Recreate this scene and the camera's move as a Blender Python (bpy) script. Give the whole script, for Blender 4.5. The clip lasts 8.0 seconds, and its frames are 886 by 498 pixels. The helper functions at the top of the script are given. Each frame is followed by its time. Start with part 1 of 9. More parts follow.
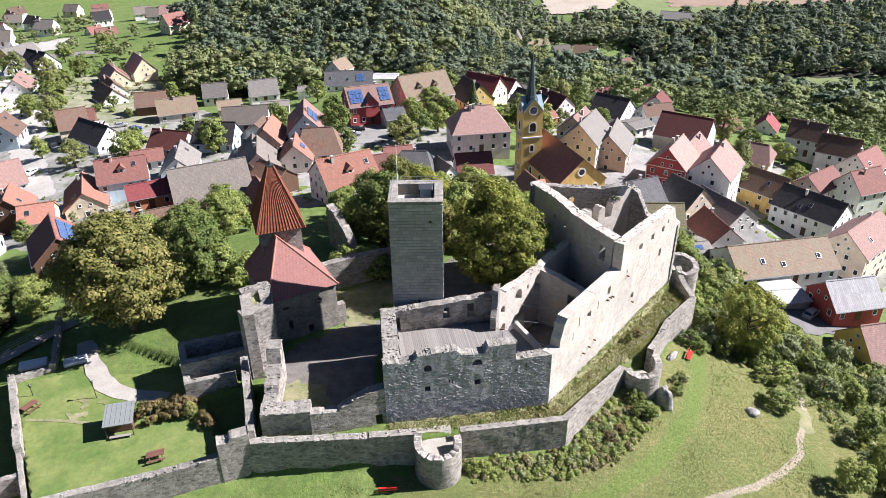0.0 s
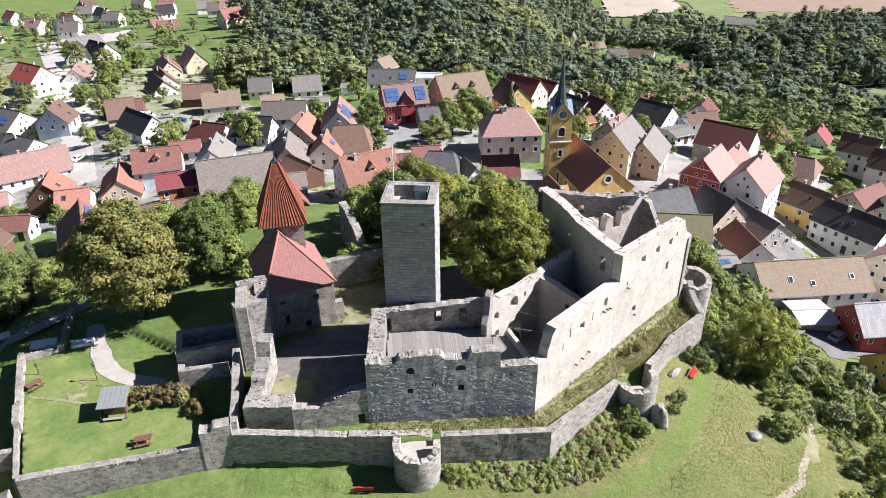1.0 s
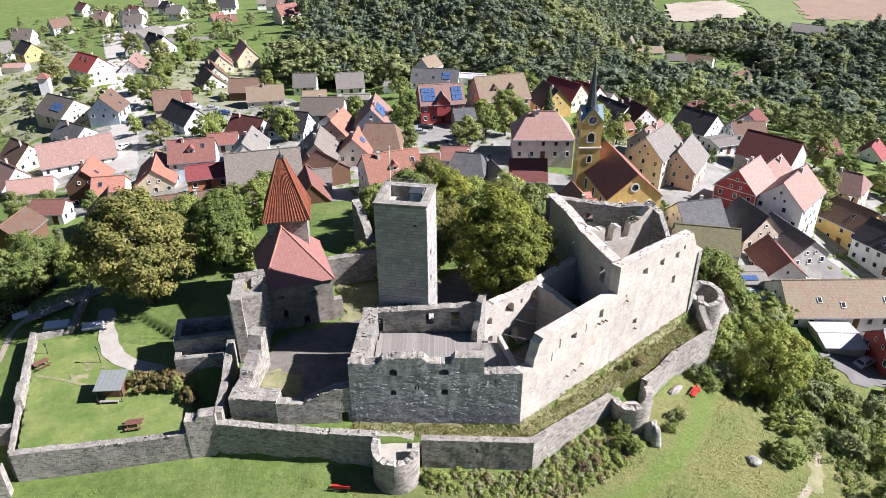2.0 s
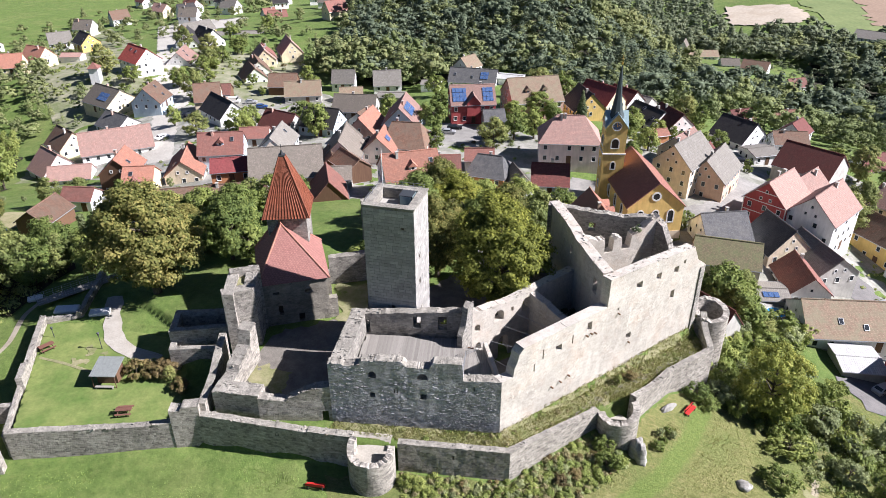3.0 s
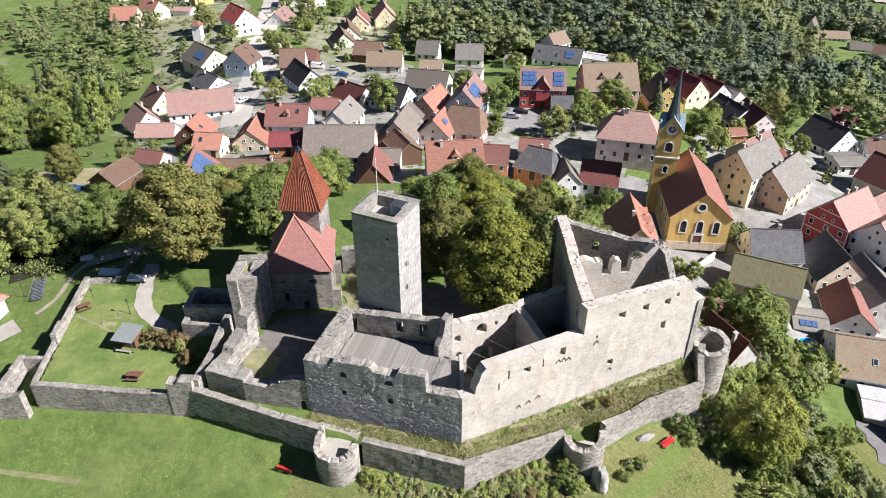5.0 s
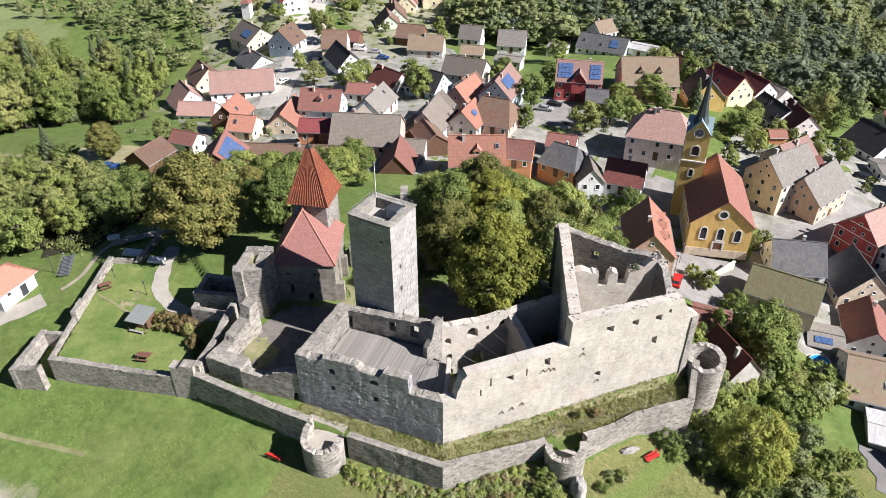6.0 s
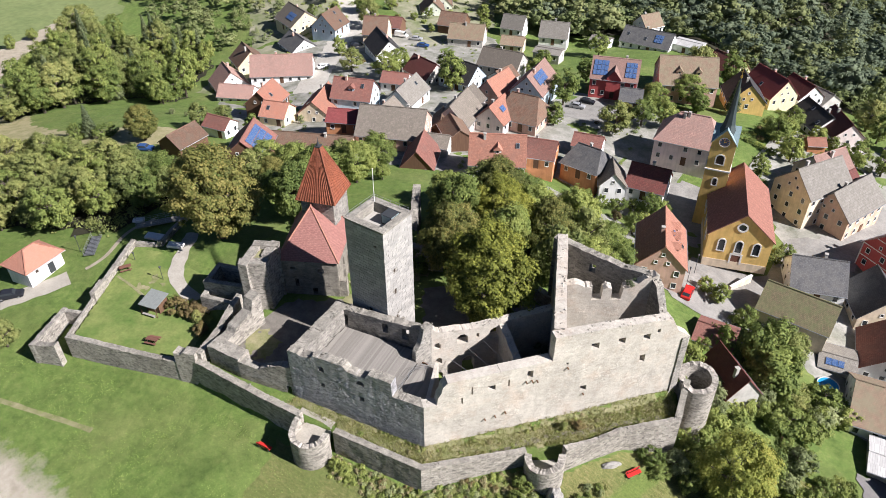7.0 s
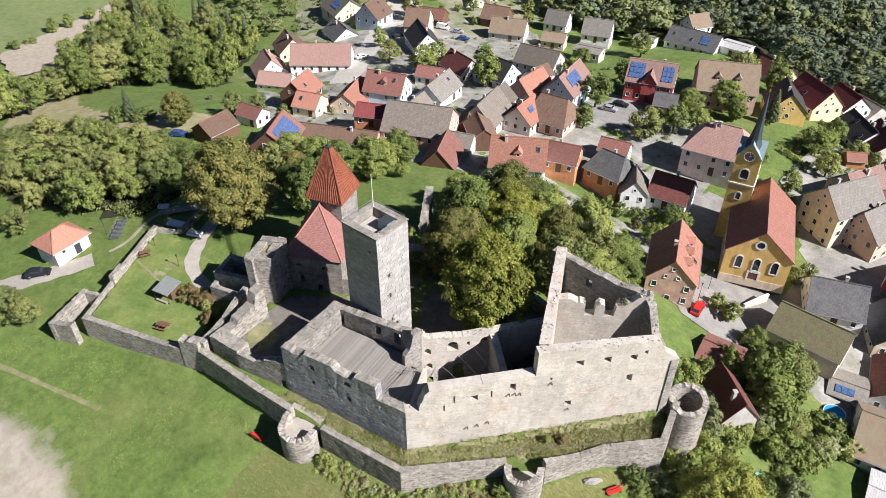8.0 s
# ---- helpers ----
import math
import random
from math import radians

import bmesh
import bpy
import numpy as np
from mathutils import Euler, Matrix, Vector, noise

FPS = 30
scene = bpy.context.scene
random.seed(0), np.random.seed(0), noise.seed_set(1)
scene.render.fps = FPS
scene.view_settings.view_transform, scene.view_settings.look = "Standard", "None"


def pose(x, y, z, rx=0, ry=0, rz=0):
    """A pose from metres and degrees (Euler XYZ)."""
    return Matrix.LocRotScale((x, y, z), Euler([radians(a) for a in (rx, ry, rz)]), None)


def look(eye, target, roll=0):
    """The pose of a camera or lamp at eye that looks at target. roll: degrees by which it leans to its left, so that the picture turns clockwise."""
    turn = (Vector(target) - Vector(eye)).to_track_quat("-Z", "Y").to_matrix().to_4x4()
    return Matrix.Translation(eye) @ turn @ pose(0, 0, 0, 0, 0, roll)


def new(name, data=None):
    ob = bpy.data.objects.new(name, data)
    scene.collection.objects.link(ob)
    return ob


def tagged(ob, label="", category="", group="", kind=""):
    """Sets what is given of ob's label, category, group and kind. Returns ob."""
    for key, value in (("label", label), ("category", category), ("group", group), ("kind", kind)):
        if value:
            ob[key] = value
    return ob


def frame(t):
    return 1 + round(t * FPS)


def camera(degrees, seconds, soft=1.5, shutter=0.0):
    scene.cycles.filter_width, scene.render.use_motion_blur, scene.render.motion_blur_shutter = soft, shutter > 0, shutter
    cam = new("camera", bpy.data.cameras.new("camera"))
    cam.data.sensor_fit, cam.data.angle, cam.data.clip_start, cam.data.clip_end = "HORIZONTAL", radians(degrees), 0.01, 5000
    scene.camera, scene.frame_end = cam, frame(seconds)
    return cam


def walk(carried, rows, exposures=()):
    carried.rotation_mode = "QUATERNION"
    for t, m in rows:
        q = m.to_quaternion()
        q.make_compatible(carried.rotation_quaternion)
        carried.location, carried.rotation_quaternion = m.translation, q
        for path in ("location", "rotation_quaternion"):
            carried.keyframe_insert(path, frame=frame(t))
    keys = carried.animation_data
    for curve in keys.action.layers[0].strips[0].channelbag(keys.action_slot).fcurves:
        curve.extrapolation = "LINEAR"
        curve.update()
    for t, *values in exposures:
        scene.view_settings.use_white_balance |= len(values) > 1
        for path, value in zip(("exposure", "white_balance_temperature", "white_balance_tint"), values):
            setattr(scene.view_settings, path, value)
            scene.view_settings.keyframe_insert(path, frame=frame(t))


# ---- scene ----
cam = camera(63.3, 8.0, soft=0.75)
METRES, EYE, TILT, LEAN, TURN = 66.0, 63.0, 0.0, 0.0, 0.0
ROWS = [
    (0.0, 0.0, 0.0, 0.0, -0.37, -29.78, 0.65),
    (0.5, 0.0586, 0.0056, 0.0006, 2.19, -29.78, 0.59),
    (1.0, 0.1167, 0.0138, 0.0012, 4.76, -29.77, 0.52),
    (1.5, 0.1742, 0.0249, 0.001, 7.34, -29.75, 0.44),
    (2.0, 0.2308, 0.0391, 0.0014, 9.92, -29.76, 0.37),
    (3.5, 0.3965, 0.0962, 0.0264, 17.04, -30.41, 0.21),
    (4.0, 0.4494, 0.1203, 0.0563, 19.6, -31.34, 0.17),
    (4.5, 0.501, 0.1467, 0.0871, 22.14, -32.35, 0.17),
    (6.0, 0.6489, 0.2396, 0.1789, 29.8, -35.3, 0.14),
    (6.5, 0.6948, 0.2754, 0.2094, 32.34, -36.19, 0.11),
    (7.0, 0.7389, 0.313, 0.2398, 34.87, -36.99, 0.08),
    (7.5, 0.7812, 0.3525, 0.2699, 37.42, -37.72, 0.06),
    (8.0, 0.8218, 0.3942, 0.2916, 39.98, -38.25, 0.06),
]
walk(cam, [(t, pose(0, 0, EYE, TILT, LEAN, TURN) @ pose(METRES * x, METRES * y, METRES * z, 90 + pitch, roll, yaw)) for t, x, y, z, yaw, pitch, roll in ROWS],
     exposures=((0.0, 1.41, 5900, 19), (4.0, 1.25, 5950, 18), (6.0, 1.16, 6080, 16), (8.0, 1.07, 6120, 16)))

# ---- light and world ----
SUN_AZ = radians(7.6)         # the sun stands in this direction, counted from +x
SUN_EL = radians(38.5)
world = bpy.data.worlds.new("sky")
scene.world = world
world.use_nodes = True
wn = world.node_tree.nodes
sky = wn.new("ShaderNodeTexSky")
sky.sky_type = "NISHITA"
sky.sun_disc = False
sky.sun_elevation = SUN_EL
sky.sun_rotation = math.pi / 2 - SUN_AZ
sky.altitude = 500
sky.dust_density = 0.4
sky.ozone_density = 6.0
world.node_tree.links.new(sky.outputs[0], wn["Background"].inputs[0])
wn["Background"].inputs[1].default_value = 0.026
sun_data = bpy.data.lights.new("sun", "SUN")
sun_data.energy = 5.0
sun_data.angle = radians(0.55)
sun_data.color = (1.0, 0.95, 0.875)
sun = new("sun", sun_data)
sun_dir = Vector((math.cos(SUN_EL) * math.cos(SUN_AZ), math.cos(SUN_EL) * math.sin(SUN_AZ), math.sin(SUN_EL)))
sun.matrix_world = look(sun_dir * 300, (0, 0, 0))


# ---- materials ----
class Nodes:
    """A short hand for a node material."""

    def __init__(self, name, rough=0.85):
        self.mat = bpy.data.materials.new(name)
        self.mat.use_nodes = True
        self.t = self.mat.node_tree
        self.bsdf = self.t.nodes["Principled BSDF"]
        self.bsdf.inputs["Roughness"].default_value = rough
        self.bsdf.inputs["Specular IOR Level"].default_value = 0.25

    def add(self, kind, **values):
        n = self.t.nodes.new(kind)
        for key, v in values.items():
            n.inputs[key.replace("_", " ")].default_value = v
        return n

    def link(self, a, b):
        self.t.links.new(a, b)

    def coords(self):
        return self.add("ShaderNodeTexCoord").outputs["Object"]

    def uv(self):
        return self.add("ShaderNodeTexCoord").outputs["UV"]

    def place(self):
        return self.add("ShaderNodeNewGeometry").outputs["Position"]

    def noise(self, vec, scale, detail=4.0, rough=0.6):
        n = self.add("ShaderNodeTexNoise", Scale=scale, Detail=detail, Roughness=rough)
        self.link(vec, n.inputs["Vector"])
        return n.outputs["Fac"]

    def ramp(self, fac, stops):
        r = self.t.nodes.new("ShaderNodeValToRGB")
        e = r.color_ramp.elements
        while len(e) < len(stops):
            e.new(0.5)
        for k, (at, c) in enumerate(stops):
            e[k].position = at
            e[k].color = (*c, 1) if len(c) == 3 else c
        self.link(fac, r.inputs[0])
        return r.outputs[0]

    def mix(self, fac, a, b, how="MIX"):
        m = self.t.nodes.new("ShaderNodeMix")
        m.data_type = "RGBA"
        m.blend_type = how
        for sock, v in ((m.inputs[0], fac), (m.inputs[6], a), (m.inputs[7], b)):
            if hasattr(v, "is_linked"):
                self.link(v, sock)
            else:
                sock.default_value = v if isinstance(v, (int, float)) else (*v, 1)
        return m.outputs[2]

    def math(self, op, a, b=0.0):
        m = self.t.nodes.new("ShaderNodeMath")
        m.operation = op
        for sock, v in ((m.inputs[0], a), (m.inputs[1], b)):
            if hasattr(v, "is_linked"):
                self.link(v, sock)
            else:
                sock.default_value = v
        return m.outputs[0]

    def bump(self, height, strength=0.5, dist=0.05):
        b = self.add("ShaderNodeBump", Strength=strength, Distance=dist)
        self.link(height, b.inputs["Height"])
        self.link(b.outputs[0], self.bsdf.inputs["Normal"])

    def done(self, colour):
        if hasattr(colour, "is_linked"):
            self.link(colour, self.bsdf.inputs["Base Color"])
        else:
            self.bsdf.inputs["Base Color"].default_value = (*colour, 1)
        return self.mat


def grey(v):
    return (v, v, v)


MASONRY = set()


def rubble(name, light, dark, mortar, course=0.27, plaster=0.0, relief=0.06, stain_to=0.6, blush=0.0):
    """Coursed rubble masonry: uneven stones in mortar, stained; plaster: how much old render covers them."""
    MASONRY.add(name)
    n = Nodes(name, 0.92)
    n.bsdf.inputs["Specular IOR Level"].default_value = 0.12
    p, q = n.coords(), n.uv()
    wob = n.add("ShaderNodeTexNoise", Scale=1.1, Detail=3.0)
    n.link(p, wob.inputs["Vector"])
    shift = n.add("ShaderNodeVectorMath")
    shift.operation = "MULTIPLY_ADD"
    n.link(wob.outputs["Color"], shift.inputs[0])
    shift.inputs[1].default_value = (0.9, 0.42, 0.0)
    n.link(q, shift.inputs[2])
    br = n.add("ShaderNodeTexBrick", Scale=1.0)
    br.offset = 0.43
    br.offset_frequency = 2
    br.squash = 0.72
    br.squash_frequency = 3
    for key, v in (("Mortar Size", course * 0.075), ("Mortar Smooth", 0.5), ("Brick Width", course * 1.75), ("Row Height", course)):
        br.inputs[key].default_value = v
    br.inputs["Color1"].default_value = (0, 0, 0, 1)
    br.inputs["Color2"].default_value = (1, 1, 1, 1)
    br.inputs["Mortar"].default_value = (0.5, 0.5, 0.5, 1)
    n.link(shift.outputs[0], br.inputs["Vector"])
    tone = n.math("ADD", n.math("MULTIPLY", br.outputs["Color"], 0.65), n.math("MULTIPLY", n.noise(p, 2.6, 4, 0.65), 0.5))
    stones = n.ramp(tone, [(0.12, dark), (0.55, light), (1.0, tuple(min(1, c * 1.2) for c in light))])
    gap = n.ramp(n.noise(p, 0.8, 5, 0.65), [(0.38, grey(0.15)), (0.6, grey(1))])
    joint = n.math("MULTIPLY", br.outputs["Fac"], gap)
    col = n.mix(joint, stones, tuple(c * 0.78 for c in mortar))
    h = n.math("ADD", n.math("MULTIPLY", n.math("SUBTRACT", 1.0, br.outputs["Fac"]), n.math("ADD", 0.25, n.math("MULTIPLY", br.outputs["Color"], 0.8))), n.math("MULTIPLY", n.noise(p, 7.0, 6, 0.7), 0.7))
    if plaster:
        pm = n.ramp(n.noise(p, 0.42, 8, 0.7), [(0.64 - plaster * 0.3, grey(0)), (0.74 - plaster * 0.3, grey(1))])
        col = n.mix(n.math("MULTIPLY", pm, 0.9), col, n.ramp(n.noise(p, 1.8, 7, 0.65), [(0.3, tuple(c * 0.84 for c in mortar)), (0.7, tuple(c * 1.06 for c in mortar))]))
        h = n.math("MULTIPLY", h, n.math("SUBTRACT", 1.0, n.math("MULTIPLY", pm, 0.7)))
    if blush:
        bl = n.ramp(n.noise(p, 0.33, 6, 0.7), [(0.5, grey(0)), (0.68, grey(blush))])
        col = n.mix(bl, col, (light[0] * 0.98, light[1] * 0.84, light[2] * 0.76))
    stain = n.ramp(n.noise(p, 0.2, 7, 0.65), [(0.34, grey(stain_to)), (0.6, grey(1.06))])
    col = n.mix(0.75, col, stain, "MULTIPLY")
    streak = n.add("ShaderNodeMapping")
    streak.inputs["Scale"].default_value = (0.9, 0.9, 0.3)
    n.link(p, streak.inputs[0])
    st = n.ramp(n.noise(streak.outputs[0], 1.0, 5), [(0.36, grey(0.72)), (0.58, grey(1.04))])
    col = n.mix(0.3 if blush else 0.5, col, st, "MULTIPLY")
    bed = n.add("ShaderNodeMapping")
    bed.inputs["Scale"].default_value = (0.8, 0.8, 2.2)
    n.link(p, bed.inputs[0])
    lay = n.ramp(n.noise(bed.outputs[0], 1.1, 6, 0.75), [(0.36, grey(0.58)), (0.62, grey(1.22))])
    col = n.mix(0.25 if blush else 0.7, col, lay, "MULTIPLY")
    speck = n.ramp(n.noise(p, 5.0, 6, 0.75), [(0.33, grey(0.76)), (0.6, grey(1.08))])
    col = n.mix(0.7, col, speck, "MULTIPLY")
    n.bump(h, 1.0, relief)
    return n.done(col)


def unwrap(me, round_about=None):
    """Length along the wall and height as UV, so that the courses of the masonry run level."""
    co = np.empty(len(me.vertices) * 3)
    me.vertices.foreach_get("co", co)
    co = co.reshape(-1, 3)
    nv = np.empty(len(me.polygons) * 3)
    me.polygons.foreach_get("normal", nv)
    nv = nv.reshape(-1, 3)
    li = np.empty(len(me.loops), int)
    me.loops.foreach_get("vertex_index", li)
    cnt = np.empty(len(me.polygons), int)
    me.polygons.foreach_get("loop_total", cnt)
    p, q = co[li], np.repeat(nv, cnt, axis=0)
    xy = co[:, :2] - co[:, :2].mean(0)
    val, vec = np.linalg.eigh(xy.T @ xy)
    d = vec[:, 1]
    sd = np.array([-d[1], d[0]])
    along, across = p[:, :2] @ d, p[:, :2] @ sd
    u = np.where(np.abs(q[:, :2] @ sd) >= np.abs(q[:, :2] @ d), along, across + 3.7)
    v = p[:, 2].copy()
    flat = np.abs(q[:, 2]) > 0.75
    u[flat], v[flat] = along[flat], across[flat]
    if round_about:
        w = np.arctan2(p[:, 1] - round_about[1], p[:, 0] - round_about[0]) * 2.6
        u = np.where(flat, u, w)
    layer = me.uv_layers.new(name="masonry")
    layer.data.foreach_set("uv", np.stack([u, v], 1).astype(np.float32).ravel())


LIME, LIME_D, MORTAR = (0.325, 0.305, 0.270), (0.165, 0.157, 0.143), (0.315, 0.297, 0.266)
M_RUBBLE = rubble("castle_rubble", LIME, LIME_D, MORTAR, 0.27, plaster=0.15)
M_HALL = rubble("castle_hall_stone", (0.50, 0.462, 0.40), (0.37, 0.338, 0.29), (0.495, 0.459, 0.398), 0.26, plaster=0.85, relief=0.03, stain_to=0.78, blush=0.5)
M_FRONT = rubble("castle_front_stone", (0.452, 0.444, 0.45), (0.21, 0.206, 0.21), (0.425, 0.418, 0.422), 0.24, plaster=0.5, relief=0.09, stain_to=0.8)
M_OUTER = rubble("outer_wall_stone", (0.41, 0.377, 0.326), (0.16, 0.149, 0.132), (0.425, 0.392, 0.34), 0.29, plaster=0.12, relief=0.09, stain_to=0.7)
M_CAP = rubble("wall_cap_stone", (0.335, 0.312, 0.268), (0.21, 0.197, 0.168), (0.325, 0.304, 0.262), 0.24, plaster=0.6, stain_to=0.75)
M_ROCK = rubble("bare_rock", (0.36, 0.345, 0.315), (0.25, 0.24, 0.22), (0.37, 0.355, 0.325), 0.9, plaster=1.0, relief=0.12)
M_CHAPEL = rubble("chapel_stone", (0.279, 0.254, 0.213), (0.164, 0.148, 0.127), (0.312, 0.287, 0.238), 0.26, plaster=0.7)


def ashlar(name, a, b):
    n = Nodes(name, 0.88)
    p = n.place()
    info = n.add("ShaderNodeObjectInfo").outputs["Random"]
    isl = n.add("ShaderNodeNewGeometry").outputs["Random Per Island"]
    r = n.math("FRACT", n.math("ADD", info, isl))
    col = n.ramp(r, [(0.0, a), (1.0, b)])
    st = n.ramp(n.noise(p, 0.3, 6), [(0.35, grey(0.8)), (0.65, grey(1.06))])
    col = n.mix(0.9, col, st, "MULTIPLY")
    spk = n.ramp(n.noise(p, 6.0, 5), [(0.35, grey(0.82)), (0.65, grey(1.06))])
    col = n.mix(0.7, col, spk, "MULTIPLY")
    n.bump(n.noise(p, 5.0, 6), 0.3, 0.03)
    return n.done(col)


M_ASHLAR = ashlar("keep_ashlar", (0.285, 0.276, 0.258), (0.395, 0.378, 0.348))


def tiles(name, a, b, weather, amount=0.6, row=0.34, col_w=0.24):
    """Roof tiles in courses; local x runs along the ridge."""
    n = Nodes(name, 0.8)
    p = n.coords()
    m = n.add("ShaderNodeMapping")
    m.inputs["Scale"].default_value = (1, 1.35, 1)
    n.link(p, m.inputs[0])
    br = n.add("ShaderNodeTexBrick", Scale=1.0)
    br.offset = 0.5
    br.inputs["Mortar Size"].default_value = 0.026
    br.inputs["Brick Width"].default_value = col_w
    br.inputs["Row Height"].default_value = row
    br.inputs["Color1"].default_value = (*a, 1)
    br.inputs["Color2"].default_value = (*(c * 0.84 for c in b), 1)
    br.inputs["Mortar"].default_value = (*(c * 0.55 for c in a), 1)
    n.link(m.outputs[0], br.inputs["Vector"])
    info = n.add("ShaderNodeObjectInfo").outputs["Random"]
    w = n.place()
    patch = n.ramp(n.noise(w, 0.6, 8, 0.72), [(0.38, grey(0)), (0.64, grey(1))])
    col = n.mix(n.math("MULTIPLY", patch, amount), br.outputs[0], weather)
    tone = n.ramp(n.math("ADD", n.math("MULTIPLY", info, 0.5), n.math("MULTIPLY", n.noise(w, 1.6, 5), 0.5)), [(0.28, grey(0.66)), (0.74, grey(1.16))])
    col = n.mix(0.85, col, tone, "MULTIPLY")
    n.bump(br.outputs["Fac"], -0.5, 0.03)
    return n.done(col)


R_RED = tiles("tile_red", (0.279, 0.124, 0.097), (0.233, 0.098, 0.078), (0.162, 0.094, 0.077))
R_ORANGE = tiles("tile_orange", (0.441, 0.202, 0.139), (0.378, 0.168, 0.113), (0.263, 0.147, 0.110))
R_SALMON = tiles("tile_salmon", (0.404, 0.246, 0.205), (0.350, 0.209, 0.170), (0.241, 0.172, 0.145))
R_BROWN = tiles("tile_brown", (0.205, 0.119, 0.082), (0.156, 0.090, 0.061), (0.139, 0.111, 0.082), 0.7)
R_TAN = tiles("tile_tan", (0.285, 0.195, 0.138), (0.235, 0.165, 0.115), (0.205, 0.188, 0.122), 0.8)
R_BRIGHT = tiles("tile_bright_red", (0.46, 0.105, 0.08), (0.40, 0.09, 0.07), (0.32, 0.09, 0.072), 0.3)
R_GREY = tiles("tile_grey", (0.234, 0.201, 0.166), (0.178, 0.153, 0.130), (0.141, 0.127, 0.101), 0.6)
R_LIGHT = tiles("fibre_cement_light", (0.228, 0.212, 0.187), (0.205, 0.189, 0.166), (0.150, 0.140, 0.115), 0.5, 0.6, 0.4)
R_DARK = tiles("tile_dark", (0.037, 0.035, 0.039), (0.053, 0.049, 0.049), (0.070, 0.066, 0.059), 0.4)
R_SLATE = tiles("slate", (0.107, 0.107, 0.111), (0.082, 0.082, 0.086), (0.148, 0.143, 0.131), 0.5)
R_MAROON = tiles("tile_maroon", (0.185, 0.061, 0.051), (0.148, 0.048, 0.042), (0.114, 0.061, 0.050), 0.4)
R_CRIMSON = tiles("tile_crimson", (0.265, 0.066, 0.066), (0.228, 0.057, 0.057), (0.187, 0.069, 0.062), 0.3)
R_GREEN = tiles("tile_mossy", (0.235, 0.185, 0.115), (0.185, 0.165, 0.095), (0.165, 0.185, 0.085), 0.7)
R_CHAPEL = tiles("tile_chapel", (0.288, 0.136, 0.116), (0.261, 0.123, 0.102), (0.228, 0.117, 0.097), 0.4, 0.3, 0.2)
R_CHURCH = tiles("tile_church", (0.43, 0.20, 0.15), (0.37, 0.165, 0.122), (0.27, 0.13, 0.10), 0.5)
R_TOWER = tiles("tile_tower", (0.344, 0.111, 0.057), (0.295, 0.090, 0.048), (0.221, 0.090, 0.057), 0.35, 0.4, 0.5)
R_WHITE = tiles("sheet_white", (0.50, 0.493, 0.48), (0.46, 0.453, 0.44), (0.36, 0.352, 0.338), 0.3, 3.0, 0.35)


def stucco(name, c, dirt=0.35):
    n = Nodes(name, 0.9)
    p = n.place()
    a = n.ramp(n.noise(p, 0.5, 6), [(0.35, grey(1 - dirt)), (0.62, grey(1.02))])
    s = n.add("ShaderNodeMapping")
    s.inputs["Scale"].default_value = (1.5, 1.5, 0.2)
    n.link(p, s.inputs[0])
    b = n.ramp(n.noise(s.outputs[0], 1.3, 4), [(0.35, grey(0.84)), (0.6, grey(1.0))])
    col = n.mix(0.8, n.mix(0.7, c, a, "MULTIPLY"), b, "MULTIPLY")
    n.bump(n.noise(p, 12.0, 4), 0.3, 0.02)
    return n.done(col)


W_WHITE = stucco("plaster_white", (0.80, 0.795, 0.775), 0.16)
W_CREAM = stucco("plaster_cream", (0.696, 0.610, 0.406), 0.2)
W_YELLOW = stucco("plaster_yellow", (0.695, 0.484, 0.168), 0.22)
W_PEACH = stucco("plaster_peach", (0.62, 0.45, 0.34))
W_PINK = stucco("plaster_pink", (0.76, 0.66, 0.62), 0.2)
W_SALMON = stucco("plaster_salmon", (0.629, 0.404, 0.326))
W_RED = stucco("plaster_red", (0.40, 0.085, 0.082), 0.2)
W_ORANGE = stucco("plaster_orange", (0.523, 0.242, 0.116))
W_BLUE = stucco("plaster_pale_blue", (0.503, 0.610, 0.677), 0.2)
W_GREENISH = stucco("plaster_pale_green", (0.599, 0.638, 0.532), 0.2)
W_GREY = stucco("plaster_grey", (0.484, 0.465, 0.426))
W_BEIGE = stucco("plaster_beige", (0.674, 0.572, 0.427))


def timber(name, a, b, scale=1.0):
    n = Nodes(name, 0.85)
    p = n.coords()
    s = n.add("ShaderNodeMapping")
    s.inputs["Scale"].default_value = (9 * scale, 9 * scale, 0.5)
    n.link(p, s.inputs[0])
    rnd = n.add("ShaderNodeObjectInfo").outputs["Random"]
    f = n.math("ADD", n.math("MULTIPLY", n.noise(s.outputs[0], 1.0, 5), 0.7), n.math("MULTIPLY", rnd, 0.3))
    n.bump(n.noise(s.outputs[0], 2.0, 3), 0.4, 0.02)
    return n.done(n.ramp(f, [(0.25, a), (0.75, b)]))


M_BROWNWOOD = timber("brown_boards", (0.082, 0.045, 0.029), (0.156, 0.090, 0.053))
M_GREYWOOD = timber("weathered_deck", (0.164, 0.152, 0.135), (0.279, 0.262, 0.234))
M_BENCHWOOD = timber("bench_wood", (0.107, 0.049, 0.037), (0.172, 0.082, 0.057))


def plain(name, c, rough=0.5, metal=0.0, wear=0.15):
    n = Nodes(name, rough)
    n.bsdf.inputs["Metallic"].default_value = metal
    p = n.coords()
    w = n.ramp(n.noise(p, 3.0, 4), [(0.3, grey(1 - wear)), (0.7, grey(1.05))])
    return n.done(n.mix(1.0, c, w, "MULTIPLY"))


